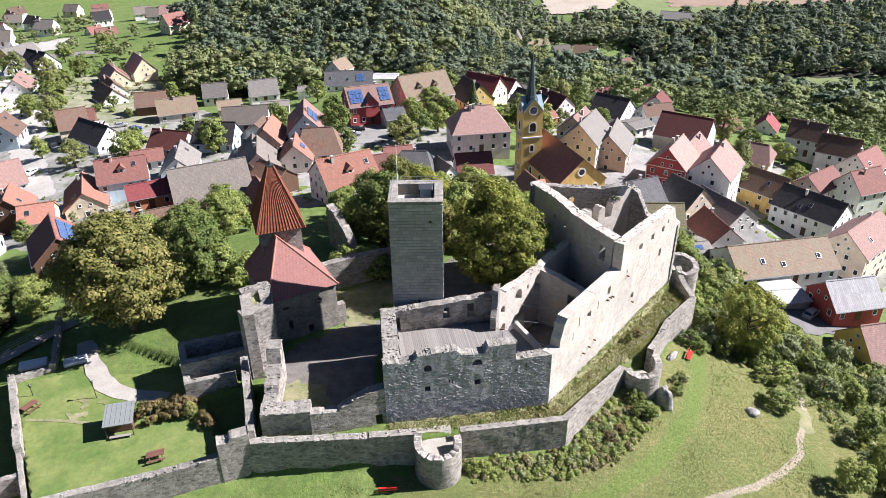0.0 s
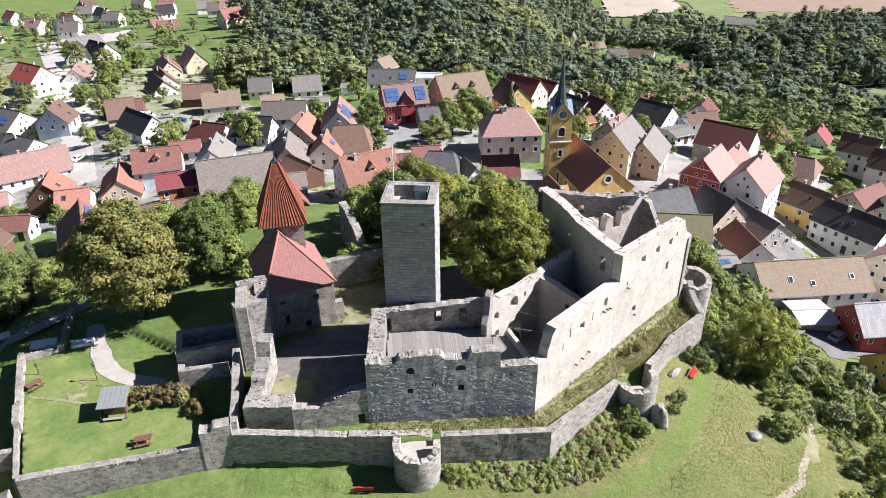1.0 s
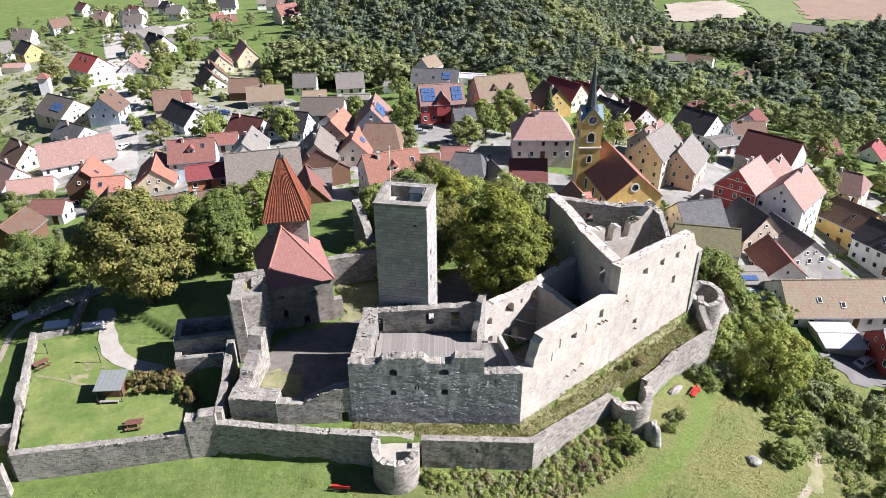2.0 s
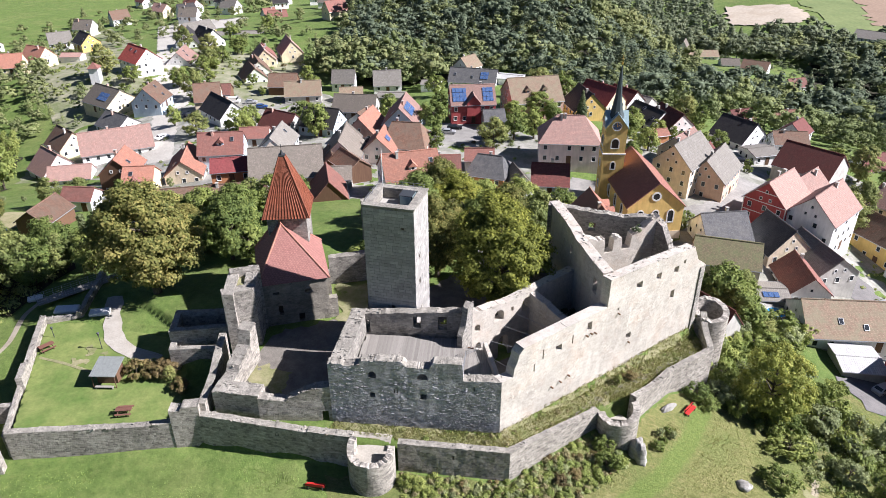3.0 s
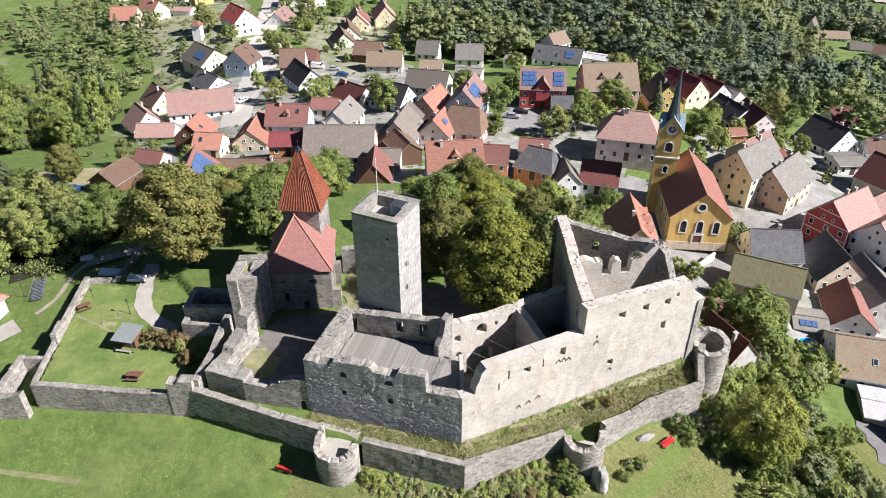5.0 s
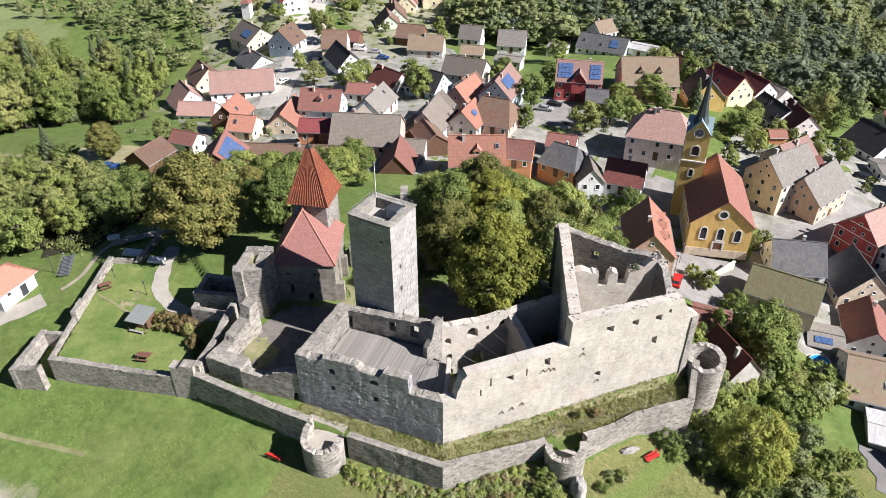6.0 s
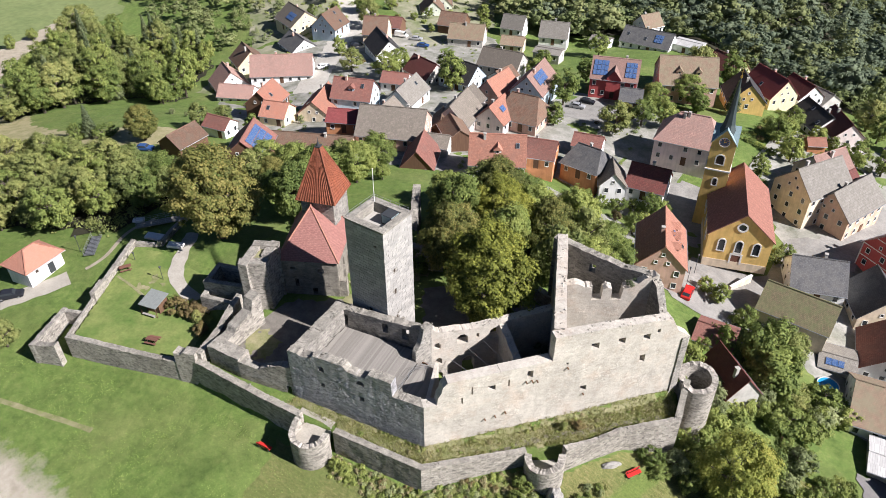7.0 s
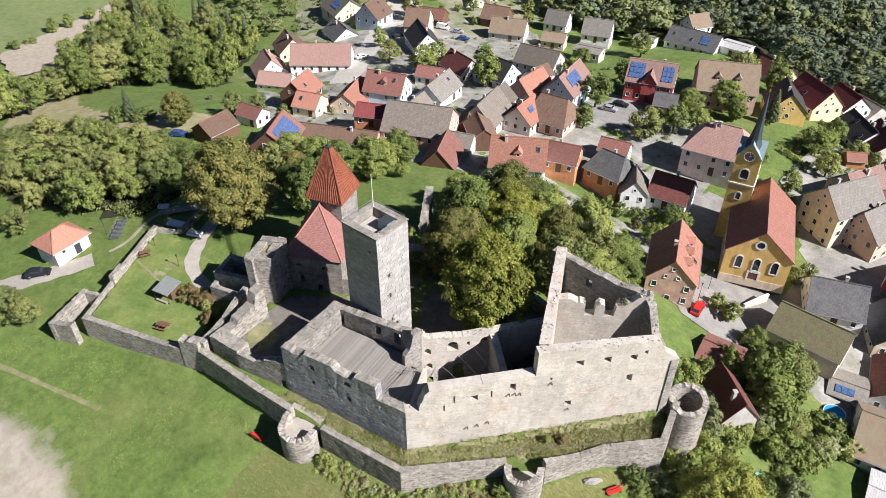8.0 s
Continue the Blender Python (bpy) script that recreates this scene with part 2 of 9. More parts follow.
M_WHITE = plain("white_paint", (0.686, 0.678, 0.651), 0.6)
# near-black fill that stands for the shade inside openings
M_DARKHOLE = plain("dark_opening", (0.06, 0.045, 0.035), 0.7)
M_STEEL = plain("galvanised_steel", (0.42, 0.43, 0.44), 0.45, 0.8)
M_ZINC = plain("zinc_sheet", (0.20, 0.215, 0.205), 0.6)
M_DARKSTEEL = plain("dark_steel", (0.06, 0.065, 0.07), 0.4, 0.3)
M_REDPAINT = plain("red_bench_paint", (0.55, 0.035, 0.03), 0.5)
M_COPPER = plain("green_slate_spire", (0.045, 0.06, 0.062), 0.55)
M_VERDI = plain("pale_copper_sheet", (0.27, 0.36, 0.38), 0.5, 0.2)
M_GOLD = plain("gilded_metal", (0.70, 0.48, 0.14), 0.3, 0.9)
M_CLOCK = plain("clock_blue", (0.10, 0.14, 0.24), 0.5)
M_PAVE = plain("concrete_top", (0.370, 0.352, 0.317), 0.85)
M_POOL = plain("pool_water_blue", (0.03, 0.28, 0.58), 0.1)
M_RUBBERTYRE = plain("tyre_rubber", (0.02, 0.02, 0.02), 0.8)


def glass(name, c, rough=0.08):
    n = Nodes(name, rough)
    n.bsdf.inputs["Specular IOR Level"].default_value = 0.6
    return n.done(c)


M_GLASS = glass("window_glass", (0.03, 0.035, 0.04))


def solar():
    n = Nodes("solar_panel", 0.12)
    p = n.coords()
    br = n.add("ShaderNodeTexBrick", Scale=1.0)
    br.offset = 0.0
    br.inputs["Brick Width"].default_value = 0.16
    br.inputs["Row Height"].default_value = 0.16
    br.inputs["Mortar Size"].default_value = 0.008
    br.inputs["Color1"].default_value = (0.04, 0.085, 0.20, 1)
    br.inputs["Color2"].default_value = (0.05, 0.10, 0.23, 1)
    br.inputs["Mortar"].default_value = (0.18, 0.22, 0.30, 1)
    n.link(p, br.inputs["Vector"])
    n.bsdf.inputs["Specular IOR Level"].default_value = 0.6
    return n.done(br.outputs[0])


M_SOLAR = solar()


def foliage(name, a, b, c, single=0.30):
    """Leaves: three tones mixed leaf by leaf (single: how much) and tree by tree; some light comes through them."""
    n = Nodes(name, 0.6)
    n.bsdf.inputs["Specular IOR Level"].default_value = 0.12
    g = n.add("ShaderNodeNewGeometry")
    info = n.add("ShaderNodeObjectInfo").outputs["Random"]
    big = n.noise(g.outputs["Position"], 0.35, 3)
    stand = n.noise(g.outputs["Position"], 0.13, 2)
    f = n.math("ADD", n.math("ADD", n.math("MULTIPLY", g.outputs["Random Per Island"], single), 0.23 - single / 2), n.math("ADD", n.math("MULTIPLY", big, 0.5), n.math("ADD", n.math("MULTIPLY", n.math("SUBTRACT", info, 0.5), 0.3), n.math("MULTIPLY", n.math("SUBTRACT", stand, 0.5), 0.7))))
    col = n.ramp(f, [(0.22, a), (0.5, b), (0.78, c)])
    out = n.t.nodes["Material Output"]
    tr = n.add("ShaderNodeBsdfTranslucent")
    sh = n.add("ShaderNodeMixShader", Fac=0.34)
    n.link(col, tr.inputs[0])
    n.link(col, n.bsdf.inputs["Base Color"])
    n.link(n.bsdf.outputs[0], sh.inputs[1])
    n.link(tr.outputs[0], sh.inputs[2])
    n.link(sh.outputs[0], out.inputs[0])
    return n.mat


L_GREEN = foliage("leaves_green", (0.112, 0.155, 0.044), (0.215, 0.262, 0.072), (0.355, 0.385, 0.112))
L_CHESTNUT = foliage("leaves_chestnut", (0.09, 0.11, 0.034), (0.185, 0.192, 0.055), (0.325, 0.28, 0.092), 0.4)
L_DARK = foliage("leaves_dark", (0.078, 0.105, 0.056), (0.14, 0.172, 0.084), (0.215, 0.242, 0.112))
L_YELLOW = foliage("leaves_yellow", (0.20, 0.235, 0.052), (0.335, 0.345, 0.08), (0.52, 0.465, 0.125))
L_OLIVE = foliage("leaves_olive", (0.128, 0.16, 0.054), (0.225, 0.255, 0.084), (0.355, 0.352, 0.124))
L_PALE = foliage("leaves_silvery", (0.14, 0.17, 0.078), (0.24, 0.275, 0.125), (0.37, 0.395, 0.19))
L_LIME = foliage("leaves_lime", (0.14, 0.16, 0.034), (0.285, 0.3, 0.058), (0.47, 0.45, 0.10), 0.4)
L_RUST = foliage("leaves_rust", (0.126, 0.105, 0.052), (0.210, 0.155, 0.074), (0.202, 0.189, 0.063))
L_DRYGRASS = foliage("grass_dry", (0.19, 0.215, 0.068), (0.275, 0.285, 0.098), (0.4, 0.355, 0.17))
L_STRAW = foliage("weeds_straw", (0.20, 0.19, 0.085), (0.30, 0.27, 0.14), (0.42, 0.36, 0.21))
L_GRASS = foliage("grass_green", (0.163, 0.244, 0.061), (0.244, 0.337, 0.090), (0.347, 0.417, 0.137))


# the same woods from afar: haze put in as bluer tones; leaves of one tree hardly differ
L_FAR_DARK = foliage("far_leaves_dark", (0.095, 0.128, 0.085), (0.175, 0.212, 0.130), (0.275, 0.298, 0.170), 0.06)
L_FAR_OLIVE = foliage("far_leaves_olive", (0.130, 0.160, 0.064), (0.232, 0.258, 0.112), (0.370, 0.355, 0.155), 0.06)
L_FAR_GREEN = foliage("far_leaves_green", (0.100, 0.138, 0.050), (0.200, 0.240, 0.098), (0.320, 0.340, 0.140), 0.06)


def bark():
    n = Nodes("bark", 0.9)
    p = n.coords()
    s = n.add("ShaderNodeMapping")
    s.inputs["Scale"].default_value = (6, 6, 1)
    n.link(p, s.inputs[0])
    f = n.noise(s.outputs[0], 1.5, 6)
    n.bump(f, 0.8, 0.05)
    return n.done(n.ramp(f, [(0.3, (0.05, 0.04, 0.03)), (0.7, (0.14, 0.115, 0.09))]))


M_BARK = bark()


def meadow(name="meadow", bare=None):
    """Mown and rough grass with dry patches and worn soil."""
    n = Nodes(name, 0.9)
    p = n.place()
    a = n.ramp(n.noise(p, 0.9, 8, 0.7), [(0.30, (0.075, 0.122, 0.026)), (0.5, (0.112, 0.168, 0.038)), (0.72, (0.165, 0.205, 0.060))])
    dry = n.ramp(n.noise(p, 0.07, 5, 0.6), [(0.48, grey(0)), (0.68, grey(1))])
    col = n.mix(n.math("MULTIPLY", dry, 0.35), a, (0.225, 0.228, 0.085))
    mot = n.ramp(n.noise(p, 0.25, 6, 0.65), [(0.35, grey(0.78)), (0.65, grey(1.1))])
    col = n.mix(0.9, col, mot, "MULTIPLY")
    fine = n.ramp(n.noise(p, 5.5, 7, 0.8), [(0.34, grey(0.62)), (0.62, grey(1.2))])
    col = n.mix(0.8, col, fine, "MULTIPLY")
    if bare:
        # sandy soil round a centre, thinning out into the grass
        centre, radius = bare
        far = n.add("ShaderNodeVectorMath")
        far.operation = "DISTANCE"
        n.link(p, far.inputs[0])
        far.inputs[1].default_value = centre
        edge = n.math("ADD", n.math("SUBTRACT", far.outputs["Value"], radius), n.math("MULTIPLY", n.math("SUBTRACT", n.noise(p, 0.35, 8, 0.75), 0.5), 12.0))
        mask = n.ramp(n.math("ADD", n.math("MULTIPLY", edge, 0.12), 0.5), [(0.15, grey(1)), (0.6, grey(0))])
        sand = n.ramp(n.noise(p, 0.7, 7), [(0.3, (0.30, 0.265, 0.205)), (0.7, (0.42, 0.38, 0.31))])
        col = n.mix(mask, col, sand)
    h = n.math("ADD", n.noise(p, 7.0, 6, 0.75), n.noise(p, 1.1, 4))
    n.bump(h, 0.8, 0.12)
    return n.done(col)


M_MEADOW = meadow()
M_SANDY = meadow("sandy_meadow", ((-32.0, 8.0, -6.0), 31.0))


def earth(name, a, b, scale=0.6, bump=0.04):
    n = Nodes(name, 0.92)
    p = n.place()
    f = n.noise(p, scale, 7, 0.62)
    g = n.noise(p, scale * 9, 4)
    col = n.mix(0.6, n.ramp(f, [(0.3, a), (0.7, b)]), n.ramp(g, [(0.3, grey(0.7)), (0.7, grey(1.16))]), "MULTIPLY")
    n.bump(g, 0.5, bump)
    return n.done(col)


M_GRAVEL = earth("gravel", (0.306, 0.281, 0.238), (0.391, 0.365, 0.315))
M_YARD = earth("yard_soil", (0.120, 0.109, 0.094), (0.205, 0.188, 0.162))
M_PATH = earth("worn_path", (0.264, 0.230, 0.170), (0.374, 0.332, 0.264))
M_COURT = earth("court_paving", (0.185, 0.178, 0.164), (0.30, 0.288, 0.264), 0.25)
M_GARDENS = earth("garden_ground", (0.12, 0.15, 0.055), (0.32, 0.30, 0.22), 0.16)
M_STREET = earth("village_paving", (0.39, 0.366, 0.318), (0.46, 0.436, 0.386), 0.15)
M_ASPHALT = earth("asphalt", (0.128, 0.123, 0.119), (0.187, 0.178, 0.170), 0.4)
M_FIELD = earth("ploughed_field", (0.230, 0.162, 0.115), (0.272, 0.196, 0.140), 0.05)
M_SAND = earth("sand_pit", (0.379, 0.318, 0.239), (0.453, 0.397, 0.318), 0.05)
M_PASTURE = earth("pasture", (0.125, 0.165, 0.060), (0.179, 0.212, 0.083), 0.04)
M_LAWN = earth("lawn", (0.072, 0.130, 0.026), (0.195, 0.222, 0.070), 0.20, 0.08)
M_TURF = earth("worn_turf", (0.13, 0.15, 0.05), (0.27, 0.245, 0.145), 0.55, 0.08)
M_DRY = earth("dry_grass", (0.20, 0.195, 0.085), (0.34, 0.30, 0.18), 0.4, 0.08)
M_VILLAGE = earth("village_ground", (0.13, 0.138, 0.10), (0.37, 0.355, 0.325), 0.22)


def rough_meadow():
    """Dry hill grass, combed downhill, with green and straw patches, a mown way and a bare track."""
    n = Nodes("rough_meadow", 0.92)
    n.bsdf.inputs["Specular IOR Level"].default_value = 0.1
    p = n.place()
    m = n.add("ShaderNodeMapping")
    m.inputs["Rotation"].default_value = (0.000, 0.000, 0.528)
    m.inputs["Scale"].default_value = (0.924, 2.732, 0.880)
    n.link(p, m.inputs[0])
    a = n.ramp(n.noise(m.outputs[0], 1.3, 9, 0.75), [(0.30, (0.098, 0.118, 0.036)), (0.5, (0.178, 0.180, 0.066)), (0.70, (0.290, 0.250, 0.122))])
    g = n.ramp(n.noise(p, 0.13, 6, 0.65), [(0.40, grey(0)), (0.62, grey(1))])
    col = n.mix(n.math("MULTIPLY", g, 0.6), a, (0.112, 0.155, 0.044))
    ragged = n.math("MULTIPLY", n.math("SUBTRACT", n.noise(p, 0.9, 6, 0.7), 0.5), 0.9)
    mown = n.add("ShaderNodeAttribute")
    mown.attribute_name = "mown"
    mk = n.ramp(n.math("ADD", mown.outputs["Fac"], ragged), [(0.3, grey(0)), (0.75, grey(0.8))])
    col = n.mix(mk, col, n.ramp(n.noise(p, 2.2, 6, 0.7), [(0.3, (0.095, 0.150, 0.034)), (0.7, (0.165, 0.210, 0.058))]))
    worn = n.add("ShaderNodeAttribute")
    worn.attribute_name = "worn"
    wk = n.ramp(n.math("ADD", worn.outputs["Fac"], ragged), [(0.45, grey(0)), (0.8, grey(0.85))])
    col = n.mix(wk, col, (0.36, 0.31, 0.235))
    sp = n.ramp(n.noise(p, 3.5, 6, 0.75), [(0.32, grey(0.68)), (0.62, grey(1.12))])
    col = n.mix(0.9, col, sp, "MULTIPLY")
    n.bump(n.math("ADD", n.noise(m.outputs[0], 4.0, 7, 0.75), n.noise(p, 0.9, 4)), 0.9, 0.2)
    return n.done(col)


M_ROUGH = rough_meadow()


# ---- building helpers ----
def mesh_from(name, verts, faces, material, smooth=False):
    me = bpy.data.meshes.new(name)
    me.from_pydata([tuple(v) for v in verts], [], faces)
    me.materials.append(material)
    if smooth:
        me.polygons.foreach_set("use_smooth", [True] * len(me.polygons))
    me.update()
    return me


def part(name, bm, material, parent, label=""):
    """One mesh object under a thing or under a part; bm: a bmesh, a mesh, or (verts, faces)."""
    if isinstance(bm, bpy.types.Mesh):
        me = bm
    elif isinstance(bm, tuple):
        me = mesh_from(name, bm[0], bm[1], material)
    else:
        me = bpy.data.meshes.new(name)
        bm.to_mesh(me)
        bm.free()
        me.materials.append(material)
    if material and material.name in MASONRY and not me.uv_layers:
        unwrap(me, tuple(np.mean([v.co.xy[:] for v in me.vertices], axis=0)) if name == "round_wall" else None)
    ob = new(name, me)
    ob.parent = parent
    if label:
        ob["label"] = label
    return ob


def thing(name, m, label, category, group="", kind=""):
    ob = new(name)
    ob.empty_display_size = 0.5
    ob.matrix_world = m
    return tagged(ob, label, category, group, kind)


def boxes(*rows):
    """Verts and faces of boxes (x0, x1, y0, y1, z0, z1)."""
    v, f = [], []
    for x0, x1, y0, y1, z0, z1 in rows:
        k = len(v)
        v += [(x0, y0, z0), (x1, y0, z0), (x1, y1, z0), (x0, y1, z0), (x0, y0, z1), (x1, y0, z1), (x1, y1, z1), (x0, y1, z1)]
        f += [(k, k + 3, k + 2, k + 1), (k + 4, k + 5, k + 6, k + 7), (k, k + 1, k + 5, k + 4), (k + 1, k + 2, k + 6, k + 5), (k + 2, k + 3, k + 7, k + 6), (k + 3, k, k + 4, k + 7)]
    return v, f


def joined(*meshes):
    v, f = [], []
    for vv, ff in meshes:
        k = len(v)
        v += list(vv)
        f += [tuple(i + k for i in g) for g in ff]
    return v, f


def moved(vf, m):
    return [tuple(m @ Vector(p)) for p in vf[0]], vf[1]


def bevel_box(sx, sy, sz, r=0.03):
    bm = bmesh.new()
    bmesh.ops.create_cube(bm, size=1, matrix=Matrix.Translation((0, 0, sz / 2)) @ Matrix.Diagonal((sx, sy, sz, 1)))
    bmesh.ops.bevel(bm, geom=bm.edges[:], offset=r, segments=1, affect="EDGES")
    return bm


def tube(a, b, r0, r1=None, n=8):
    """A tapered rod from a to b."""
    a, b = Vector(a), Vector(b)
    r1 = r0 if r1 is None else r1
    q = (b - a).to_track_quat("Z", "Y")
    v, f = [], []
    for p, r in ((a, r0), (b, r1)):
        for k in range(n):
            w = 2 * math.pi * k / n
            v.append(tuple(p + q @ Vector((r * math.cos(w), r * math.sin(w), 0))))
    for k in range(n):
        f.append((k, (k + 1) % n, n + (k + 1) % n, n + k))
    f += [tuple(range(n - 1, -1, -1)), tuple(range(n, 2 * n))]
    return v, f


# ---- the lie of the land ----
GX = [-300, -180, -110, -60, -25, 15, 50, 90, 160, 300]
GY = [0, 55, 85, 115, 150, 190, 240, 310, 430, 620]
GZ = [
    [-25, -20, -14, -12, -11.5, -15.5, -16.5, -22, -28, -35], [-25, -18, -7.5, -1, -0.5, -4.5, -10.5, -20.5, -30, -37],
    [-26, -20, -5.5, 0.5, 4, 4.5, -8.5, -20.5, -30.5, -38.5], [-27.5, -21, -7.5, -3.5, 1.5, -1, -14.5, -20, -30, -39.5],
    [-28.5, -26.5, -16.5, -7, -6.5, -13.5, -14, -26.5, -31, -42], [-29, -28, -15.5, -12, -9, -9, -14, -25, -30, -45],
    [-31, -16.5, -18.5, -19, -14, -15.5, -20.5, -22.5, -33, -50], [-35.5, -22.5, -25, -27.5, -25, -32.5, -32.5, -40, -45.5, -58],
    [-41, -32, -19.5, -21, -8.5, -37, -60.5, -60.5, -79, -69], [-55, -55, -52.5, -55, -62, -72.5, -83, -83.5, -75, -78.5]]
GXN, GYN, GZN = np.array(GX, float), np.array(GY, float), np.array(GZ, float)
OUTER = [(-22.6, 60.2), (-8.8, 61.2), (-3, 62.2), (14.1, 65.6), (22.5, 75.1), (27.4, 78.4), (32.5, 86.5), (37.7, 92.1), (37.0, 98.6), (29, 101), (13.5, 101.5), (2, 106), (-22, 96), (-35, 78), (-31, 70), (-23, 70)]
YARD = [(-21, 62.5), (-7, 64.8), (-8, 74.5), (7, 77), (18, 90), (13.5, 101), (0, 105), (-20, 95), (-28, 80), (-22, 72)]
GARDEN = [(-44.9, 53.75), (-25.5, 59.75), (-24, 61), (-31, 69.5), (-34.5, 76.5), (-50, 84), (-57.3, 74.3)]
HALL = [(-7, 64.8), (12.8, 68), (36, 96), (29, 100.5), (13.7, 100.6), (18, 90.5), (7, 77), (-8, 74.5)]


def grid_height(x, y):
    """The open land's height, arrays or numbers."""
    x = np.clip(x, GXN[0], GXN[-1])
    y = np.clip(y, GYN[0], GYN[-1])
    i = np.clip(np.searchsorted(GXN, x) - 1, 0, len(GXN) - 2)
    j = np.clip(np.searchsorted(GYN, y) - 1, 0, len(GYN) - 2)
    u = (x - GXN[i]) / (GXN[i + 1] - GXN[i])
    s = (y - GYN[j]) / (GYN[j + 1] - GYN[j])
    return GZN[j, i] * (1 - u) * (1 - s) + GZN[j, i + 1] * u * (1 - s) + GZN[j + 1, i] * (1 - u) * s + GZN[j + 1, i + 1] * u * s


def inside(poly, x, y):
    """How far inside the outline a point lies (negative: outside)."""
    x, y = np.asarray(x, float), np.asarray(y, float)
    best = np.full(x.shape, 1e9)
    odd = np.zeros(x.shape, bool)
    for k in range(len(poly)):
        (ax, ay), (bx, by) = poly[k], poly[(k + 1) % len(poly)]
        dx, dy = bx - ax, by - ay
        s = np.clip(((x - ax) * dx + (y - ay) * dy) / (dx * dx + dy * dy), 0, 1)
        best = np.minimum(best, np.hypot(x - ax - s * dx, y - ay - s * dy))
        if ay != by:
            odd ^= ((ay > y) != (by > y)) & (x < ax + (y - ay) / (by - ay) * dx)
    return np.where(odd, best, -best)


def step01(d, w):
    s = np.clip(d / w + 0.5, 0, 1)
    return s * s * (3 - 2 * s)


def ground(x, y):
    x, y = np.asarray(x, float), np.asarray(y, float)
    z = sum(grid_height(x + ox, y + oy) for ox, oy in ((0, 0), (5, 0), (-5, 0), (0, 5), (0, -5))) / 5
    front = np.exp(-(((x + 5) / 45) ** 2 + ((y - 52) / 14) ** 2))
    low = -1.6 - 0.075 * np.abs(x + 10) - 0.10 * np.clip(58 - y, 0, 40)
    z = z * (1 - 0.85 * front) + low * 0.85 * front
    g = step01(inside(GARDEN, x, y) + 0.1, 0.5)
    z = z * (1 - g) + (0.75 - 0.012 * (x + 40) * 0 + 0.0 * y) * g
    o = step01(inside(OUTER, x, y), 0.9)
    z = z * (1 - o) + (2.0 - 0.035 * (x + 7)) * o
    c = step01(inside(YARD, x, y), 0.9)
    z = z * (1 - c) + 3.4 * c
    h = step01(inside(HALL, x, y), 0.9)
    z = z * (1 - h) + 2.4 * h
    return z


def gz(x, y):
    return float(ground(np.array([x]), np.array([y]))[0])


def axis(lo, hi, fine_lo, fine_hi, fine, grow=1.12):
    mid = list(np.arange(fine_lo, fine_hi + 1e-6, fine))
    up, s = [fine_hi], fine
    while up[-1] < hi:
        s = min(s * grow, 120)
        up.append(up[-1] + s)
    dn, s = [fine_lo], fine
    while dn[-1] > lo:
        s = min(s * grow, 120)
        dn.append(dn[-1] - s)
    return np.array(dn[:0:-1] + mid + up[1:])


XS, YS = axis(-2500, 2500, -72, 62, 0.5), axis(-900, 3000, 34, 108, 0.5)
XX, YY = np.meshgrid(XS, YS)
ZZ = ground(XX.ravel(), YY.ravel())
rough = np.array([noise.fractal(Vector((a * 0.12, b * 0.12, 0)), 1.0, 2.0, 4) for a, b in zip(XX.ravel(), YY.ravel())])
ZZ = ZZ + rough * 0.13
nx, ny = len(XS), len(YS)
gi = np.arange(nx * ny).reshape(ny, nx)
gf = np.stack([gi[:-1, :-1], gi[:-1, 1:], gi[1:, 1:], gi[1:, :-1]], -1).reshape(-1, 4)
land = new("ground", mesh_from("ground", np.stack([XX.ravel(), YY.ravel(), ZZ], 1).tolist(), gf.tolist(), M_MEADOW, True))
tagged(land, "green hillside meadow with dry patches and worn soil", "ground", kind="structure")


def patch(name, poly, material, label, category="ground", lift=0.05, cell=1.0, edge=0.4):
    """A draped area of ground with an uneven edge: the cells of a fine grid that lie inside the outline."""
    px, py = [p[0] for p in poly], [p[1] for p in poly]
    xs, ys = np.arange(min(px) - 1, max(px) + 1, cell), np.arange(min(py) - 1, max(py) + 1, cell)
    gx, gy = np.meshgrid(xs, ys)
    d = inside(poly, gx.ravel(), gy.ravel())
    wob = np.array([noise.fractal(Vector((a * 0.5, b * 0.5, 3)), 1.0, 2.0, 3) for a, b in zip(gx.ravel(), gy.ravel())])
    keep = (d + wob * edge * 2) > -cell * 0.3
    # pull the rim's corners towards the outline, so that it does not run in steps
    z = ground(gx.ravel(), gy.ravel()) + lift + 0.13 * np.array([noise.fractal(Vector((a * 0.12, b * 0.12, 0)), 1.0, 2.0, 4) for a, b in zip(gx.ravel(), gy.ravel())])
    n = len(xs)
    idx = np.arange(gx.size).reshape(gx.shape)
    q = np.stack([idx[:-1, :-1], idx[:-1, 1:], idx[1:, 1:], idx[1:, :-1]], -1).reshape(-1, 4)
    count = keep[q].sum(1)
    faces = [tuple(r) for r in q[count == 4].tolist()]
    faces += [tuple(v for v in r if keep[v]) for r in q[count == 3].tolist()]
    if not faces:
        return None
    ob = new(name, mesh_from(name, np.stack([gx.ravel(), gy.ravel(), z], 1).tolist(), faces, material, True))
    return tagged(ob, label, category, kind="structure")


